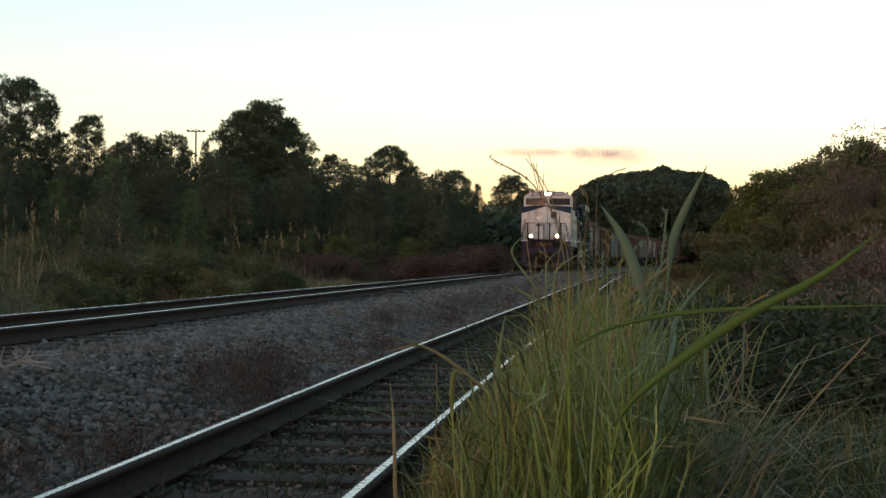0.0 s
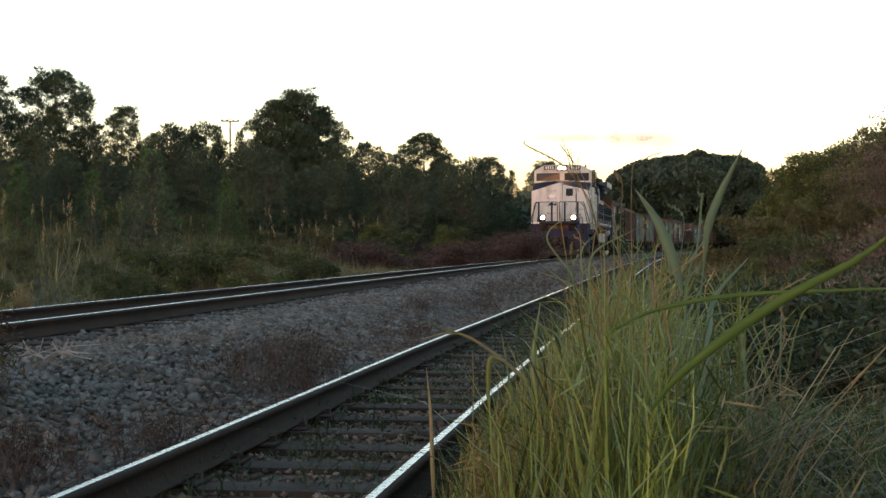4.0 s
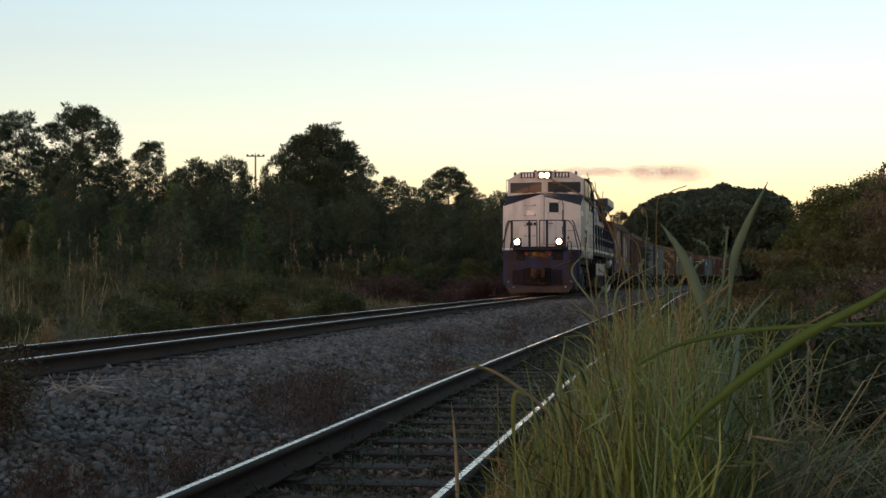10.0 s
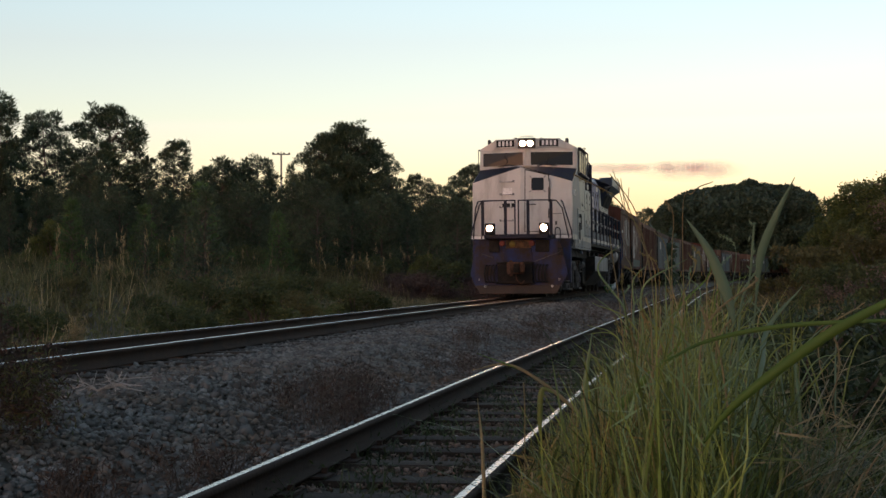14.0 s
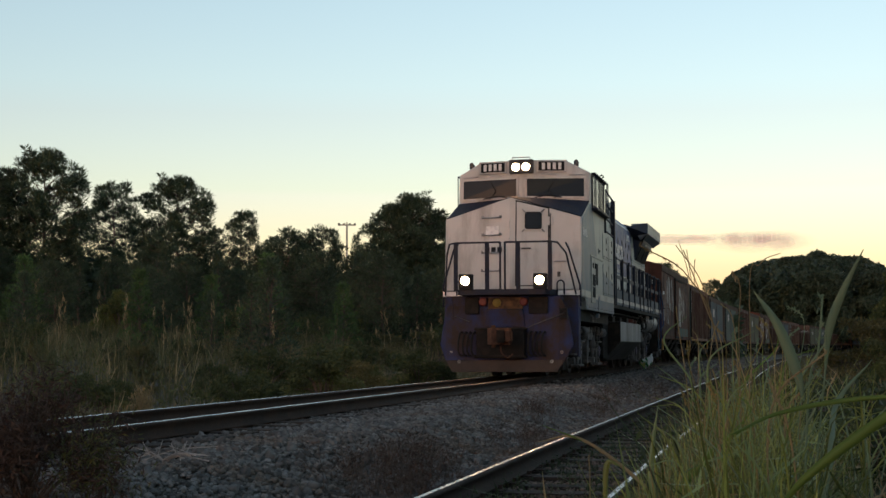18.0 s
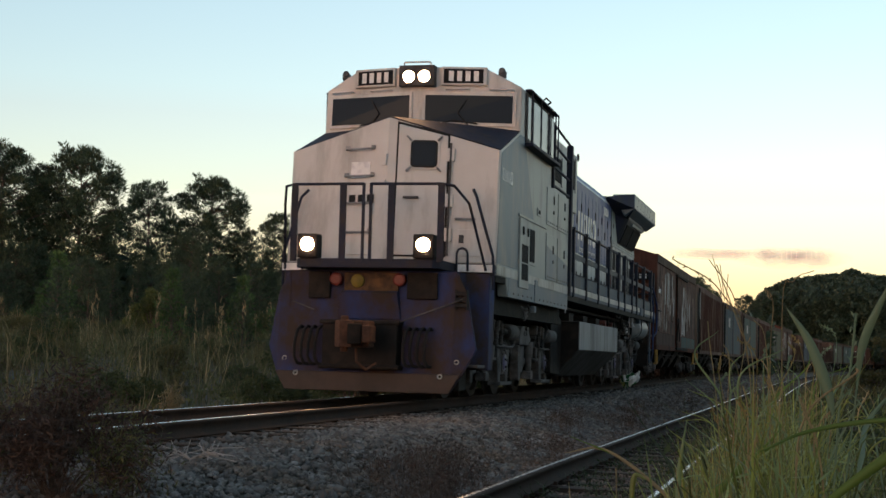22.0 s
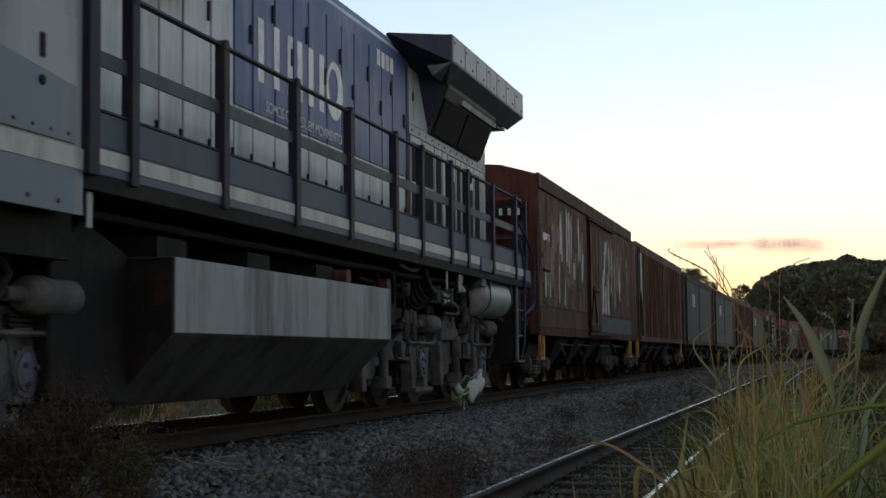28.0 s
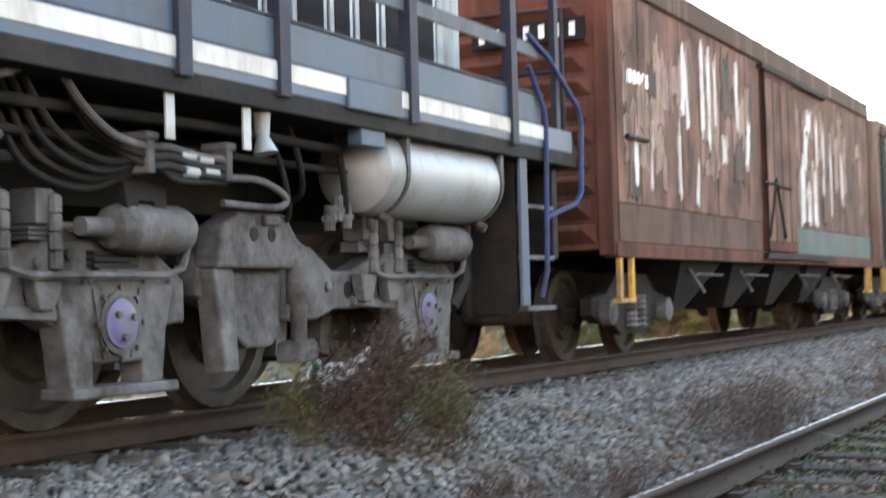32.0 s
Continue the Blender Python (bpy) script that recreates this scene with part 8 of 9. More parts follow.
    V, F = blades(p, rng.uniform(0.06, 0.24, n), rng.uniform(0.005, 0.012, n), rng.uniform(0.2, 1.1, n), rng.uniform(0, 6.28, n), rng)
    stuff("trodden_grass", V, F, G_FRESH, "short trodden green grass beside the siding", "grass")
    # farther along the line
    Vs, Fs, k = [], [], 0
    for n0, per, s0, s1, l0, l1, fat, up in ((3400, 4, 1, 40, 4.95, 15, 1.4, 0.6), (2200, 4, 38, 120, 5.2, 24, 2.4, 0.7)):
        p = clumped(field_points(n0, s0, s1, l0, l1, rng, bias=1.2), per, 0.08, rng)
        s, lat = to_track(p[:, 0], p[:, 1])
        p, lat = p[lat > 4.9], lat[lat > 4.9]
        n = len(p)
        h = rng.uniform(0.3, 1.0, n) * up * np.interp(lat, [4.9, 5.4, 6.5], [0.35, 0.7, 1.0])
        V, F = blades(p, h, rng.uniform(0.006, 0.013, n) * fat, rng.uniform(0.1, 0.9, n), rng.uniform(0, 6.28, n), rng)
        Vs.append(V), Fs.append(F + k)
        k += len(V)
    stuff("far_verge_grass", np.concatenate(Vs), np.concatenate(Fs), G_MIX, "tired green and straw grass along the line", "grass")
    # low weeds in the siding
    p = clumped(field_points(950, -9, 40, 3.55, 4.95, rng, bias=1.3), 9, 0.06, rng)
    n = len(p)
    V, F = blades(p, rng.uniform(0.05, 0.19, n), rng.uniform(0.005, 0.011, n), rng.uniform(0.3, 1.1, n), rng.uniform(0, 6.28, n), rng)
    stuff("siding_weeds", V, F, L_DARK, "low weeds growing between the siding rails", "weeds")
    c = p[: n // 2] + np.array([0, 0, 0.07]) + rng.normal(size=(n // 2, 3)) * 0.04
    V, F = leaves(c, 0.013, rng, 1.3)
    stuff("siding_weed_leaves", V, F, L_DARK, "small leafy weeds between the siding rails", "weeds")


def curve_points(pts, n=12):
    """A smooth line through three or four guide points."""
    q = [Vector(p) for p in pts]
    q = [q[0] * 2 - q[1]] + q + [q[-1] * 2 - q[-2]]
    out = []
    for i in range(1, len(q) - 2):
        for k in range(n):
            t = k / n
            a, b, c, d = q[i - 1], q[i], q[i + 1], q[i + 2]
            out.append(0.5 * ((2 * b) + (c - a) * t + (2 * a - 5 * b + 4 * c - d) * t * t + (3 * b - a - 3 * c + d) * t ** 3))
    return out + [q[-2]]


def long_leaf(parent, pts, width, mat, name="leaf"):
    """A grass leaf: folded along its middle rib, widest below the middle, running to a point."""
    line = curve_points(pts)
    n = len(line)
    v, f = [], []
    for i, p in enumerate(line):
        d = (line[min(i + 1, n - 1)] - line[max(i - 1, 0)]).normalized()
        side = d.cross(Vector((0.15, -1, 0.2))).normalized()
        fold = d.cross(side) * 0.18
        t = i / (n - 1)
        w = width * (0.15 + 0.85 * min(t / 0.35, 1)) * (1 - max(0, (t - 0.45) / 0.55) ** 1.6) / 2 + 0.0006
        v += [p - side * w + fold * w, p, p + side * w + fold * w]
    for i in range(n - 1):
        for k in (0, 1):
            a = i * 3 + k
            f.append((a, a + 1, a + 4, a + 3))
    ob = part(name, Shape().add(v, f), mat, parent, smooth=True)
    md = ob.modifiers.new("blade", "SOLIDIFY")
    md.thickness = 0.0008
    return ob


def stalk(parent, pts, r, mat, plume=0):
    line = curve_points(pts, 8)
    ob = part("stalk", Shape().tube(line, r, 5), mat, parent, smooth=True)
    if plume:
        rng = np.random.default_rng(plume)
        a = np.array([tuple(p) for p in line[-7:]])
        c = np.repeat(a, 3, 0) + rng.normal(size=(len(a) * 3, 3)) * 0.004
        V, F = leaves(c, 0.006, rng, 1.8, 1.5)
        pl = new("seed_head", sheet("seed_head", V, F, mat))
        pl.parent = parent


def build_reeds():
    R = tagged(new("reed_grass"), "tall blue-green reed with broad leaves beside the siding", "reed")
    long_leaf(R, [(0.622, 4.552, 0.44), (0.600, 4.558, 0.54), (0.550, 4.566, 0.67), (0.481, 4.572, 0.772)], 0.034, G_REED)
    long_leaf(R, [(0.700, 4.646, 0.53), (0.716, 4.645, 0.66), (0.757, 4.636, 0.771), (0.818, 4.619, 0.899)], 0.026, G_REED)
    stalk(R, [(0.640, 4.60, -0.2), (0.665, 4.64, 0.2), (0.700, 4.646, 0.53), (0.705, 4.646, 0.64)], 0.003, G_REED)
    stalk(R, [(0.600, 4.55, -0.36), (0.633, 4.553, 0.430), (0.666, 4.551, 0.586), (0.682, 4.547, 0.755)], 0.0035, G_REED, 3)
    long_leaf(R, [(0.60, 4.5, -0.2), (0.70, 4.6, 0.25), (0.773, 4.9, 0.42), (0.905, 5.0, 0.56)], 0.02, G_REED)
    N = tagged(new("reed_grass"), "broad fresh green grass leaves arching close by", "reed")
    long_leaf(N, [(0.31, 2.7, 0.30), (0.371, 2.665, 0.379), (0.519, 2.647, 0.492), (0.661, 2.618, 0.574), (0.758, 2.591, 0.652)], 0.017, G_NEAR)
    long_leaf(N, [(0.25, 2.8, 0.44), (0.346, 2.877, 0.476), (0.484, 2.858, 0.503), (0.660, 2.823, 0.513), (0.834, 2.776, 0.520)], 0.008, G_NEAR)
    M = tagged(new("reed_grass"), "curved grass leaf with dry stalks beside the rail", "reed")
    long_leaf(M, [(0.22, 4.96, -0.38), (0.269, 4.967, 0.091), (0.344, 4.973, 0.214), (0.438, 4.972, 0.309), (0.525, 4.966, 0.349)], 0.026, G_NEAR)
    long_leaf(M, [(0.221, 5.162, -0.4), (0.20, 5.17, 0.05), (0.191, 5.182, 0.206), (0.216, 5.192, 0.402)], 0.024, G_BLUISH)
    long_leaf(M, [(-0.16, 5.5, -0.42), (-0.17, 5.527, -0.284), (-0.179, 5.561, -0.037), (-0.196, 5.578, 0.147)], 0.014, G_DRY)
    stalk(M, [(-0.02, 5.95, -0.42), (-0.022, 5.961, -0.081), (-0.021, 5.977, 0.076), (-0.025, 5.985, 0.177)], 0.003, G_DRY)
    T = tagged(new("seeding_grass"), "tall thin grass stalks with a few bare branchlets", "grass")
    stalk(T, [(0.50, 5.55, -0.4), (0.457, 5.581, 0.580), (0.349, 5.583, 0.865), (0.175, 5.584, 0.980)], 0.0024, G_DRY, 5)
    stalk(T, [(0.457, 5.581, 0.580), (0.402, 5.581, 0.834), (0.306, 5.579, 0.981)], 0.0018, G_DRY)
    for q in (0, 1, 2):
        stalk(T, [(0.375 - 0.01 * q, 5.582, 0.80 + 0.03 * q), (0.372 - 0.016 * q, 5.58, 0.86 + 0.03 * q), (0.376 - 0.03 * q, 5.58, 0.93 + 0.035 * q)], 0.0014, G_DRY)
    stalk(T, [(0.57, 5.75, -0.4), (0.550, 5.774, 0.558), (0.558, 5.769, 0.821), (0.532, 5.769, 0.886)], 0.002, G_DRY, 7)
    stalk(T, [(0.64, 5.95, -0.4), (0.612, 5.966, 0.783), (0.655, 5.955, 0.930), (0.732, 5.944, 0.971)], 0.002, G_DRY)
    stalk(T, [(0.66, 7.96, -0.35), (0.675, 7.971, 0.538), (0.605, 7.975, 0.776), (0.476, 7.969, 1.120)], 0.0028, G_DRY)
    rng = np.random.default_rng(77)
    for i in range(34):
        d = rng.uniform(4.8, 8.5)
        x = d * rng.uniform(0.065, 0.135)
        if float(to_track(x, d)[1]) < 5.1:
            continue
        z = 0.6 + d * rng.uniform(-0.035, 0.03)
        P = tagged(new("tall_grass_stem"), "tall pale bare grass stem on the verge", "grass", "tall grass stems")
        b = x + rng.normal() * 0.06
        stalk(P, [(x, d, -0.38), (x + (b - x) * 0.4, d, z * 0.45), (b, d + 0.02, z - 0.08), (b + rng.normal() * 0.05, d + 0.03, z)], rng.uniform(0.0014, 0.0026), (G_REED, G_DRY, G_GOLD)[i % 3], 0 if i % 3 == 1 else 40 + i)
        if i % 2 == 0:
            long_leaf(P, [(x + (b - x) * 0.4, d, z * 0.42), (x + (b - x) * 0.5 + 0.015, d, z * 0.6), (b + rng.normal() * 0.05 + 0.04, d, z * 0.82), (b + rng.normal() * 0.08 + 0.09, d, z * 0.95)], rng.uniform(0.004, 0.008), (G_REED, G_BLUISH, G_NEAR)[i % 3])
    O = tagged(new("arching_grass"), "pale grass stems arching over the siding rail", "grass")
    long_leaf(O, [(0.55, 6.1, -0.4), (0.484, 6.130, -0.189), (0.229, 6.168, 0.014), (0.017, 6.186, 0.187), (-0.219, 6.188, 0.285)], 0.016, G_NEAR)
    long_leaf(O, [(0.40, 6.15, -0.2), (0.229, 6.168, 0.014), (-0.054, 6.188, 0.226), (-0.242, 6.183, 0.215)], 0.014, G_DRY)
    long_leaf(O, [(0.10, 6.17, 0.12), (0.05, 6.17, 0.13), (0.04, 6.17, 0.0), (0.045, 6.17, -0.1)], 0.022, G_FRESH)
    J = tagged(new("dry_grass"), "leaning dry stems in the verge grass", "grass")
    stalk(J, [(0.90, 4.64, -0.35), (0.967, 4.644, -0.134), (1.089, 4.646, 0.078), (1.323, 4.608, 0.363)], 0.003, G_DRY)
    # more leaves and stalks, scattered through the verge
    rng = np.random.default_rng(71)
    for i in range(40):
        d = rng.uniform(4.2, 13)
        p = Vector((d * rng.uniform(0.05, 0.21), d, -0.36))
        if float(to_track(p.x, p.y)[1]) < 5.0:
            continue
        X = tagged(new("tall_grass"), "tall grass plant with long leaves on the verge", "grass", "tall grass plants")
        top = (0.6 - 0.03 * d * rng.uniform(0.2, 1.6)) * rng.uniform(0.75, 1.05)
        for k in range(rng.integers(3, 6)):
            a = rng.uniform(0, 6.28)
            o = Vector((math.cos(a), math.sin(a) * 0.5, 0)) * rng.uniform(0.12, 0.4)
            z = top + 0.35
            long_leaf(X, [p, p + o * 0.2 + Vector((0, 0, z * 0.5)), p + o * 0.6 + Vector((0, 0, z * rng.uniform(0.75, 0.9))), p + o * 1.15 + Vector((0, 0, z * rng.uniform(0.85, 1.05)))], rng.uniform(0.004, 0.009), (G_FRESH, G_BLUISH, G_FRESH, G_REED)[k % 4])
        if i % 2:
            stalk(X, [p, p + Vector((0.02, 0, top * 0.6)), p + Vector((0.05 * rng.normal(), 0, top + 0.25)), p + Vector((0.12 * rng.normal(), 0, top + 0.42))], 0.003, G_DRY, 10 + i)


def weed_clump(name, s, lat, w, h, mat, label, n=26, leafy_n=500, size=0.012, seed=1):
    rng = np.random.default_rng(seed)
    X = tagged(new(name), label, "weeds")
    sh = Shape()
    tips = []
    for i in range(n):
        a, r = rng.uniform(0, 6.28), w * math.sqrt(rng.random())
        b = Vector((math.cos(a) * r, math.sin(a) * r, 0))
        e = b * 1.15 + Vector((rng.normal() * 0.05, rng.normal() * 0.05, h * rng.uniform(0.5, 1.0)))
        sh.tube([b, b.lerp(e, 0.5) + Vector((rng.normal() * 0.02, rng.normal() * 0.02, 0)), e], 0.0028, 3)
        for q in range(3):
            g = b.lerp(e, rng.uniform(0.4, 1.0))
            f = g + Vector((rng.normal() * 0.06, rng.normal() * 0.06, rng.uniform(0.0, 0.09)))
            sh.tube([g, f], 0.0018, 3)
            tips.append(f)
    part("stem", sh, BARK if mat is G_BROWN else mat, X)
    c = np.array([tuple(p) for p in tips])
    c = c[rng.integers(0, len(c), leafy_n)] + rng.normal(size=(leafy_n, 3)) * 0.03
    V, F = leaves(c, size * 0.55, rng, 3.2, 1.2)
    ob = new("dry_leaves", sheet("dry_leaves", V, F, mat))
    ob.parent = X
    p = spot(s, lat)
    z = float(np.interp(lat, PROFILE_LAT, PROFILE_Z)) - 0.03
    X.matrix_basis = pose(p.x, p.y, z)


def build_weeds():
    lab = "dead brown weeds standing on the ballast"
    k = 0
    for s, lat, w, h in ((-2.3, 2.9, 0.35, 0.42), (-1.7, 3.1, 0.3, 0.36), (-1.0, 2.8, 0.3, 0.32), (-2.6, 3.2, 0.25, 0.25), (2.5, 3.1, 0.3, 0.3), (6.5, 2.6, 0.3, 0.35), (9.5, 3.0, 0.35, 0.35),
                         (14, 2.8, 0.4, 0.35), (-6.2, 3.0, 0.2, 0.22), (-5.2, 3.2, 0.2, 0.2), (19, 2.9, 0.4, 0.4), (26, 2.7, 0.5, 0.4)):
        weed_clump("dead_weeds", s, lat, w, h, G_BROWN, lab, 30, 900, 0.011, 100 + k)
        k += 1
    weed_clump("dry_weed", 10.0, -4.3, 0.10, 0.85, G_DRY, "single straw-coloured dry weed beside the far rail", 34, 700, 0.022, 140)
    # a fallen dry branch on the stones
    X = tagged(new("dry_branch"), "fallen bleached dry branch on the ballast", "branch")
    rng = np.random.default_rng(8)
    p = spot(-3.2, 1.75, -0.13)
    sh = Shape()
    for i in range(14):
        a = rng.uniform(-0.6, 0.6) + (0 if i % 3 else 2.6)
        e = Vector((math.cos(a), math.sin(a) * 0.8, rng.uniform(0.02, 0.35))) * rng.uniform(0.12, 0.38)
        m = e * 0.5 + Vector((rng.normal() * 0.03, rng.normal() * 0.03, 0.04))
        sh.tube([(0, 0, 0.02), m, e], 0.0045, 4)
        sh.tube([m, m + Vector((rng.normal() * 0.08, rng.normal() * 0.08, rng.uniform(0.02, 0.1)))], 0.003, 3)
    parts("twig", sh, POST, X)
    X.matrix_basis = pose(p.x, p.y, p.z)


def build_masts():
    for turn, up, d, arm in ((9.47, 4.78, 150, 1), (22.0, 5.75, 120, 1)):
        x, y, z = aim(turn, d)
        h = math.tan(radians(up)) * d + 0.6 - z
        M = tagged(new("light_mast"), "slim grey light mast above the trees", "light mast")
        part("pole", Shape().cyl((0, 0, 0), (0, 0, h), 0.16, 0.09, 10), POST, M)
        part("cross_arm", Shape().box(-0.9, 0.9, -0.06, 0.06, h - 0.12, h).box(-0.05, 0.05, -0.05, 0.05, h, h + 0.25), POST, M)
        for q in (-0.8, -0.3, 0.3, 0.8):
            part("floodlight", Shape().prism("x", [(-0.1, h), (0.08, h), (0.1, h + 0.1), (-0.06, h + 0.12)], q - 0.1, q + 0.1), GRIME, M)
        M.matrix_basis = pose(x, y, z, 0, 0, 15)


def build_undergrowth():
    rng = np.random.default_rng(81)
    n = 26000
    t = rng.uniform(-5.5, 42, n)
    d = rng.uniform(102, 124, n)
    z = rng.uniform(-0.8, 1, n) * 1.0 + rng.random(n) * np.interp(t, [-5, 2, 8, 40], [3.0, 4.2, 5.6, 6.5])
    c = np.stack([-np.sin(np.radians(t)) * d, np.cos(np.radians(t)) * d, z], -1)
    V, F = leaves(c, 0.5, rng, 1.2)
    stuff("wood_undergrowth", V, F, L_PINE, "dark undergrowth beneath the pines", "undergrowth")


build_trees()
build_far_wood()
build_bushes()
build_dead_bush()
build_grass()
build_verge()
build_reeds()
build_weeds()
build_masts()
build_undergrowth()


def build_cloud():
    """A thin streak of cloud, far off over the wood: a main puff and a long faint tail."""
    for mid, half, up, tall in ((-6.2, 2.3, 4.0, 0.42), (-4.2, 3.6, 4.12, 0.22)):
        d, n, m = 1500.0, 40, 8
        V, F = [], []
        for i in range(n + 1):
            a = radians(mid + half * (2 * i / n - 1))
            for j in range(m + 1):
                e = radians(up + tall * (2 * j / m - 1) + 0.05 * math.sin(9 * i / n))
                V.append((-math.sin(a) * d, math.cos(a) * d, 0.6 + math.tan(e) * d))
        for i in range(n):
            for j in range(m):
                k = i * (m + 1) + j
                F.append((k, k + m + 1, k + m + 2, k + 1))
        ob = new("cloud", sheet("cloud", np.array(V), np.array(F), CLOUD, True))
        tagged(ob, "thin pinkish grey streak of evening cloud", "cloud", kind="stuff")


build_cloud()

# ---------------------------------------------------------------- sleepers and ballast stones


def build_sleepers():
    rnd = random.Random(2)
    a = mesh_of("sleeper", Shape().box(-1.0, 1.0, -0.11, 0.11, -0.16, 0), SLEEPER)
    b = mesh_of("sleeper", Shape().prism("x", [(-0.1, -0.16), (0.11, -0.16), (0.1, -0.01), (0.06, 0), (-0.085, -0.005)], -0.95, 1.02), SLEEPER)
    plate = mesh_of("tie_plate", Shape().box(-0.13, 0.13, -0.09, 0.09, 0, 0.012).box(-0.1, -0.07, -0.07, -0.04, 0.012, 0.04).box(0.07, 0.1, 0.04, 0.07, 0.012, 0.04), RAILSIDE)
    for parent, z, mid, s0, s1 in ((TRACK_MAIN, -0.142, None, -44, 62), (TRACK_SIDE, -0.405, siding, -44, 56)):
        s = s0
        while s < s1:
            lat = 0.0 if mid is None else float(mid(s))
            x, y, _, h = along(s, lat)
            ob = new("sleeper", a if rnd.random() < 0.6 else b)
            ob.parent = parent
            ob.matrix_basis = pose(float(x), float(y), z + rnd.uniform(-0.008, 0.004), 0, 0, -math.degrees(float(h)) + rnd.uniform(-1.2, 1.2))
            if mid is not None and s < 14:
                for g in (-0.535, 0.535):
                    px, py, _, _ = along(s, lat + g)
                    pl = new("tie_plate", plate)
                    pl.parent = parent
                    pl.matrix_basis = pose(float(px), float(py), z + 0.0, 0, 0, -math.degrees(float(h)))
            s += 0.62 + rnd.uniform(-0.03, 0.03)


OCT_V = np.array([(1, 0, 0), (-1, 0, 0), (0, 1, 0), (0, -1, 0), (0, 0, 1), (0, 0, -1)]) * 1.15
OCT_F = np.array([(0, 2, 4), (2, 1, 4), (1, 3, 4), (3, 0, 4), (2, 0, 5), (1, 2, 5), (3, 1, 5), (0, 3, 5)])


CUBE_V = np.array([(x, y, z) for z in (-1, 1) for y in (-1, 1) for x in (-1, 1)]) * 0.62
CUBE_F = np.array([(0, 2, 3), (0, 3, 1), (4, 5, 7), (4, 7, 6), (0, 1, 5), (0, 5, 4), (2, 6, 7), (2, 7, 3), (0, 4, 6), (0, 6, 2), (1, 3, 7), (1, 7, 5)])


def stones(p, r, rng, plain=False):
    """Broken stones: knocked-about blocks, or simpler eight-sided ones, each turned its own way."""
    n = len(p)
    bv, bf = (OCT_V, OCT_F) if plain else (CUBE_V, CUBE_F)
    k = len(bv)
    v = bv[None] * (1 + rng.uniform(-0.45, 0.35, (n, k, 3))) * rng.uniform(0.55, 1.35, (n, 1, 3)) * r[:, None, None]
    q = rng.normal(size=(n, 4))
    w, x, y, z = (q / np.linalg.norm(q, axis=1, keepdims=True)).T
    R = np.stack([np.stack([1 - 2 * (y * y + z * z), 2 * (x * y - w * z), 2 * (x * z + w * y)], -1),
                  np.stack([2 * (x * y + w * z), 1 - 2 * (x * x + z * z), 2 * (y * z - w * x)], -1),
                  np.stack([2 * (x * z - w * y), 2 * (y * z + w * x), 1 - 2 * (x * x + y * y)], -1)], 1)
    v = np.einsum("nij,nkj->nki", R, v) * np.array([1, 1, 0.75]) + p[:, None, :]
    F = (bf[None] + (np.arange(n) * k)[:, None, None]).reshape(-1, 3)
    return v.reshape(-1, 3), F


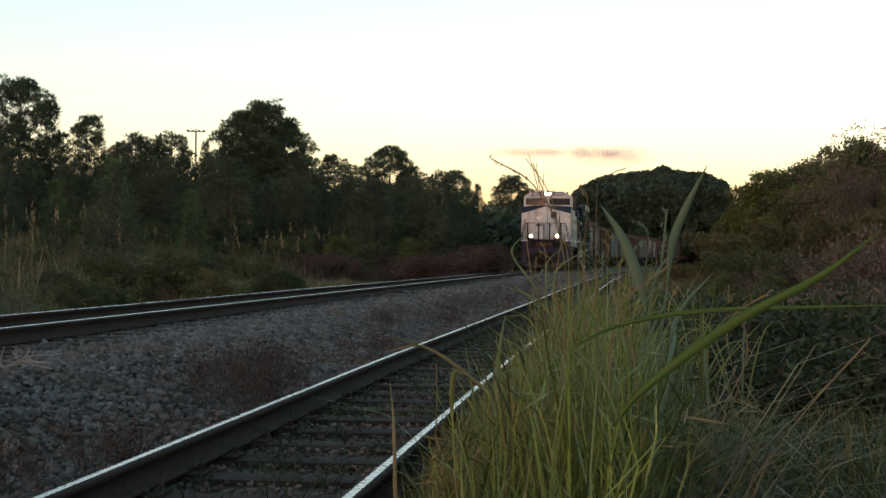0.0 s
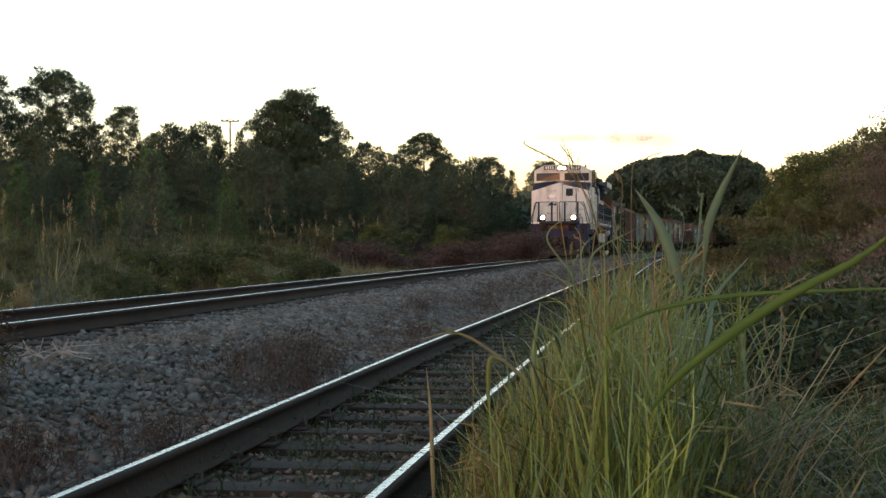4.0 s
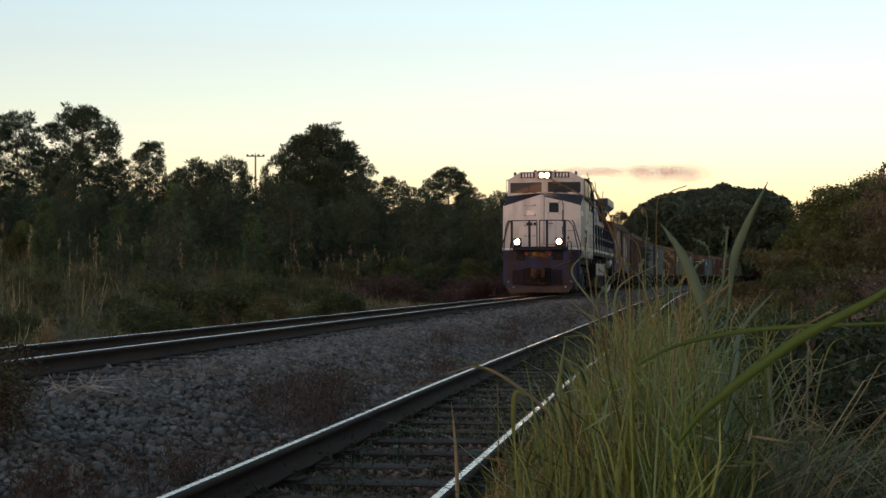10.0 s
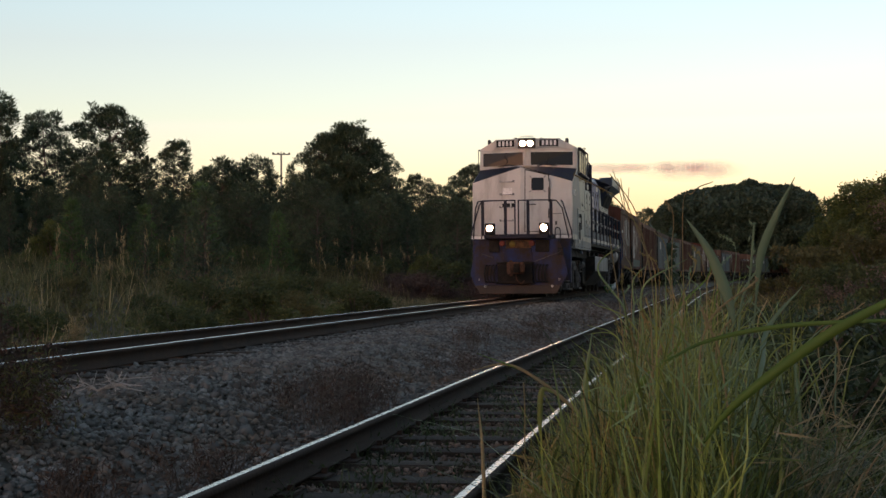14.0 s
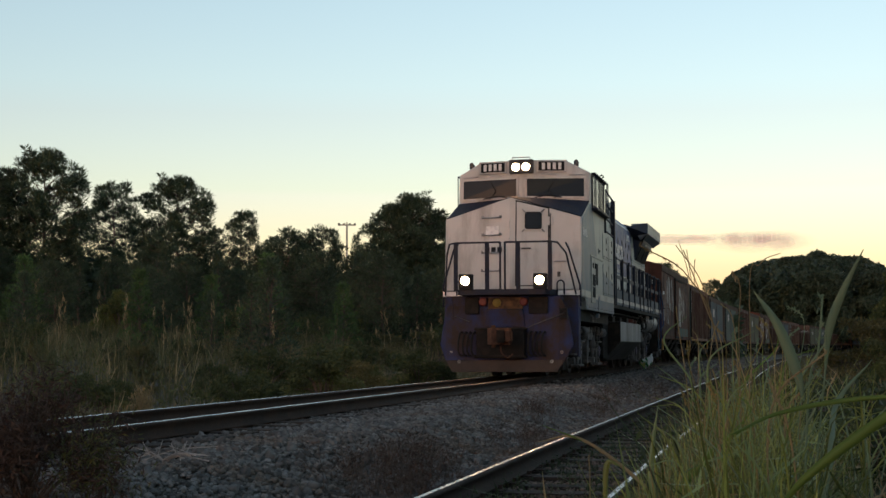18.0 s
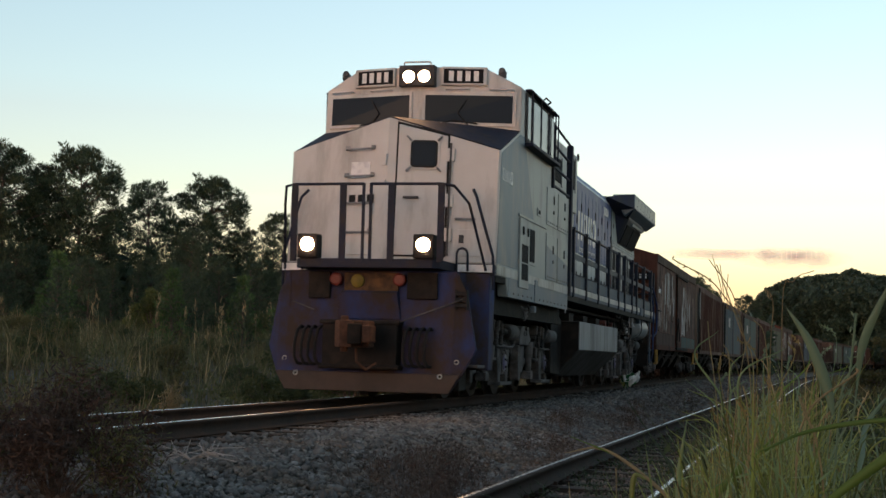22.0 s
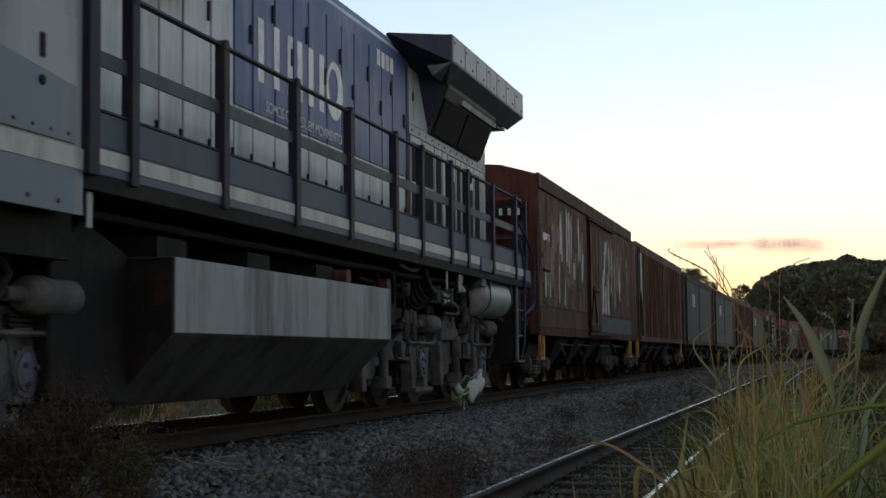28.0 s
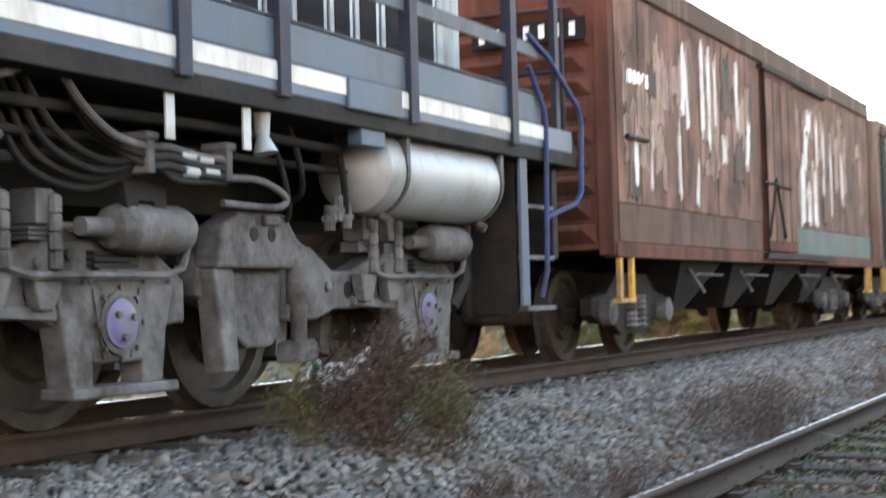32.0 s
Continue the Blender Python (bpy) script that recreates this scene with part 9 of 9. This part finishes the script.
def build_ballast():
    rng = np.random.default_rng(91)
    runs = [(4200, -46, -11, 0.62, 3.58, 0.05), (1300, -46, -11, -0.47, 0.47, 0.05), (1600, -46, -12, -3.0, -0.62, 0.05), (2000, -46, -11, 3.66, 5.1, 0.04),
            (21000, -11, 2, 0.62, 3.58, 0.024), (17000, 2, 14, 0.62, 3.6, 0.031), (8000, 14, 45, 0.62, 3.7, 0.042), (4500, 45, 110, 0.62, 3.8, 0.07), (2600, -12, 14, -0.47, 0.47, 0.034), (2600, 14, 60, -0.47, 0.47, 0.05),
            (4200, -12, 50, -3.0, -0.62, 0.042), (9500, -11, 10, 3.66, 5.1, 0.021), (2200, 10, 40, 3.7, 5.2, 0.034), (2500, 40, 110, 3.7, 5.2, 0.06)]
    heaps = {}
    for n, s0, s1, l0, l1, r in runs:
        p = field_points(n, s0, s1, l0, l1, rng, 0.025)
        if l1 < 0.5 and l0 > -0.5:
            p[:, 2] -= 0.03
        _, lat = to_track(p[:, 0], p[:, 1])
        soiled = lat + rng.normal(size=n) * 0.35 > 3.15
        size = r * rng.uniform(0.55, 1.35, n)
        for name, pick in (("ballast", ~soiled), ("soiled_ballast", soiled)):
            V, F = stones(p[pick], size[pick] * (0.75 if name != "ballast" else 1.0), rng, r > 0.03 or name != "ballast")
            vs, fs = heaps.setdefault(name, ([], []))
            fs.append(F + sum(len(v) for v in vs))
            vs.append(V)
    for name, mat, label in (("ballast", BALLAST, "grey crushed stone ballast"), ("soiled_ballast", DIRTSTONE, "brown soiled gravel round the siding")):
        vs, fs = heaps[name]
        ob = new(name, sheet(name, np.concatenate(vs), np.concatenate(fs), mat))
        ob.parent = TRACK_MAIN if name == "ballast" else TRACK_SIDE
        tagged(ob, label, kind="stuff")
    shapes = []
    for i in range(6):
        V, F = stones(np.zeros((1, 3)), np.array([0.042]), rng)
        shapes.append(sheet("stone", V, F, STONE))
    p = field_points(290, -8.5, 1.0, 0.7, 3.4, rng, 0.035)
    for i, q in enumerate(p):
        ob = new("stone", shapes[i % 6])
        ob.parent = TRACK_MAIN
        ob.matrix_basis = Matrix.Translation(q) @ Euler(rng.uniform(0, 6.28, 3)).to_matrix().to_4x4() @ Matrix.Scale(rng.uniform(0.8, 1.4), 4)


build_sleepers()
build_ballast()

# ---------------------------------------------------------------- what moves


def nose_at(t):
    return float(np.interp(t, [a for a, _ in WAY], [b for _, b in WAY]))


def on_rails(s_mid, back):
    """The pose of a vehicle whose middle, back metres behind its front, stands at s_mid."""
    x, y, _, a = along(s_mid)
    x, y, a = float(x), float(y), float(a)
    return pose(x - math.sin(a) * back, y - math.cos(a) * back, 0, 0, 0, -math.degrees(a))


def motions():
    times = [t for t, _ in WAY] + [4.5, 14.5, 26.5]
    times = sorted(times)
    walk(LOCO, [(t, on_rails(nose_at(t) + 10.5, 10.5)) for t in times])
    for i, w in enumerate(TRAIN):
        first = 21.6 + i * PITCH
        walk(w, [(t, on_rails(nose_at(t) + first + WLEN / 2, WLEN / 2)) for t in times])
    turn = [k * 0.2 for k in range(161)]
    wheels = [(w, 0.53) for w in LOCO_WHEELS]
    for w in TRAIN[:4]:
        wheels += [(c, 0.42) for c in w.children if c.name.startswith("wheelset")]
    for w, r in wheels:
        place = w.location.copy()
        walk(w, [(t, Matrix.Translation(place) @ Matrix.Rotation((nose_at(0) - nose_at(t)) / r, 4, "X")) for t in turn])
    rows = []
    for k in range(129):
        t = k * 0.25
        m = on_rails(nose_at(t) + 10.5, 10.5)
        sway = Matrix.Translation((1.24, 16.9 + 0.05 * math.sin(3.1 * t), 0.17 + 0.03 * math.sin(4.3 * t)))
        rows.append((t, m @ sway @ Euler((0.25 * math.sin(2.7 * t), 0.2 * math.sin(3.7 * t + 1), 0.3 * math.sin(1.9 * t))).to_matrix().to_4x4()))
    walk(BAG, rows)


motions()
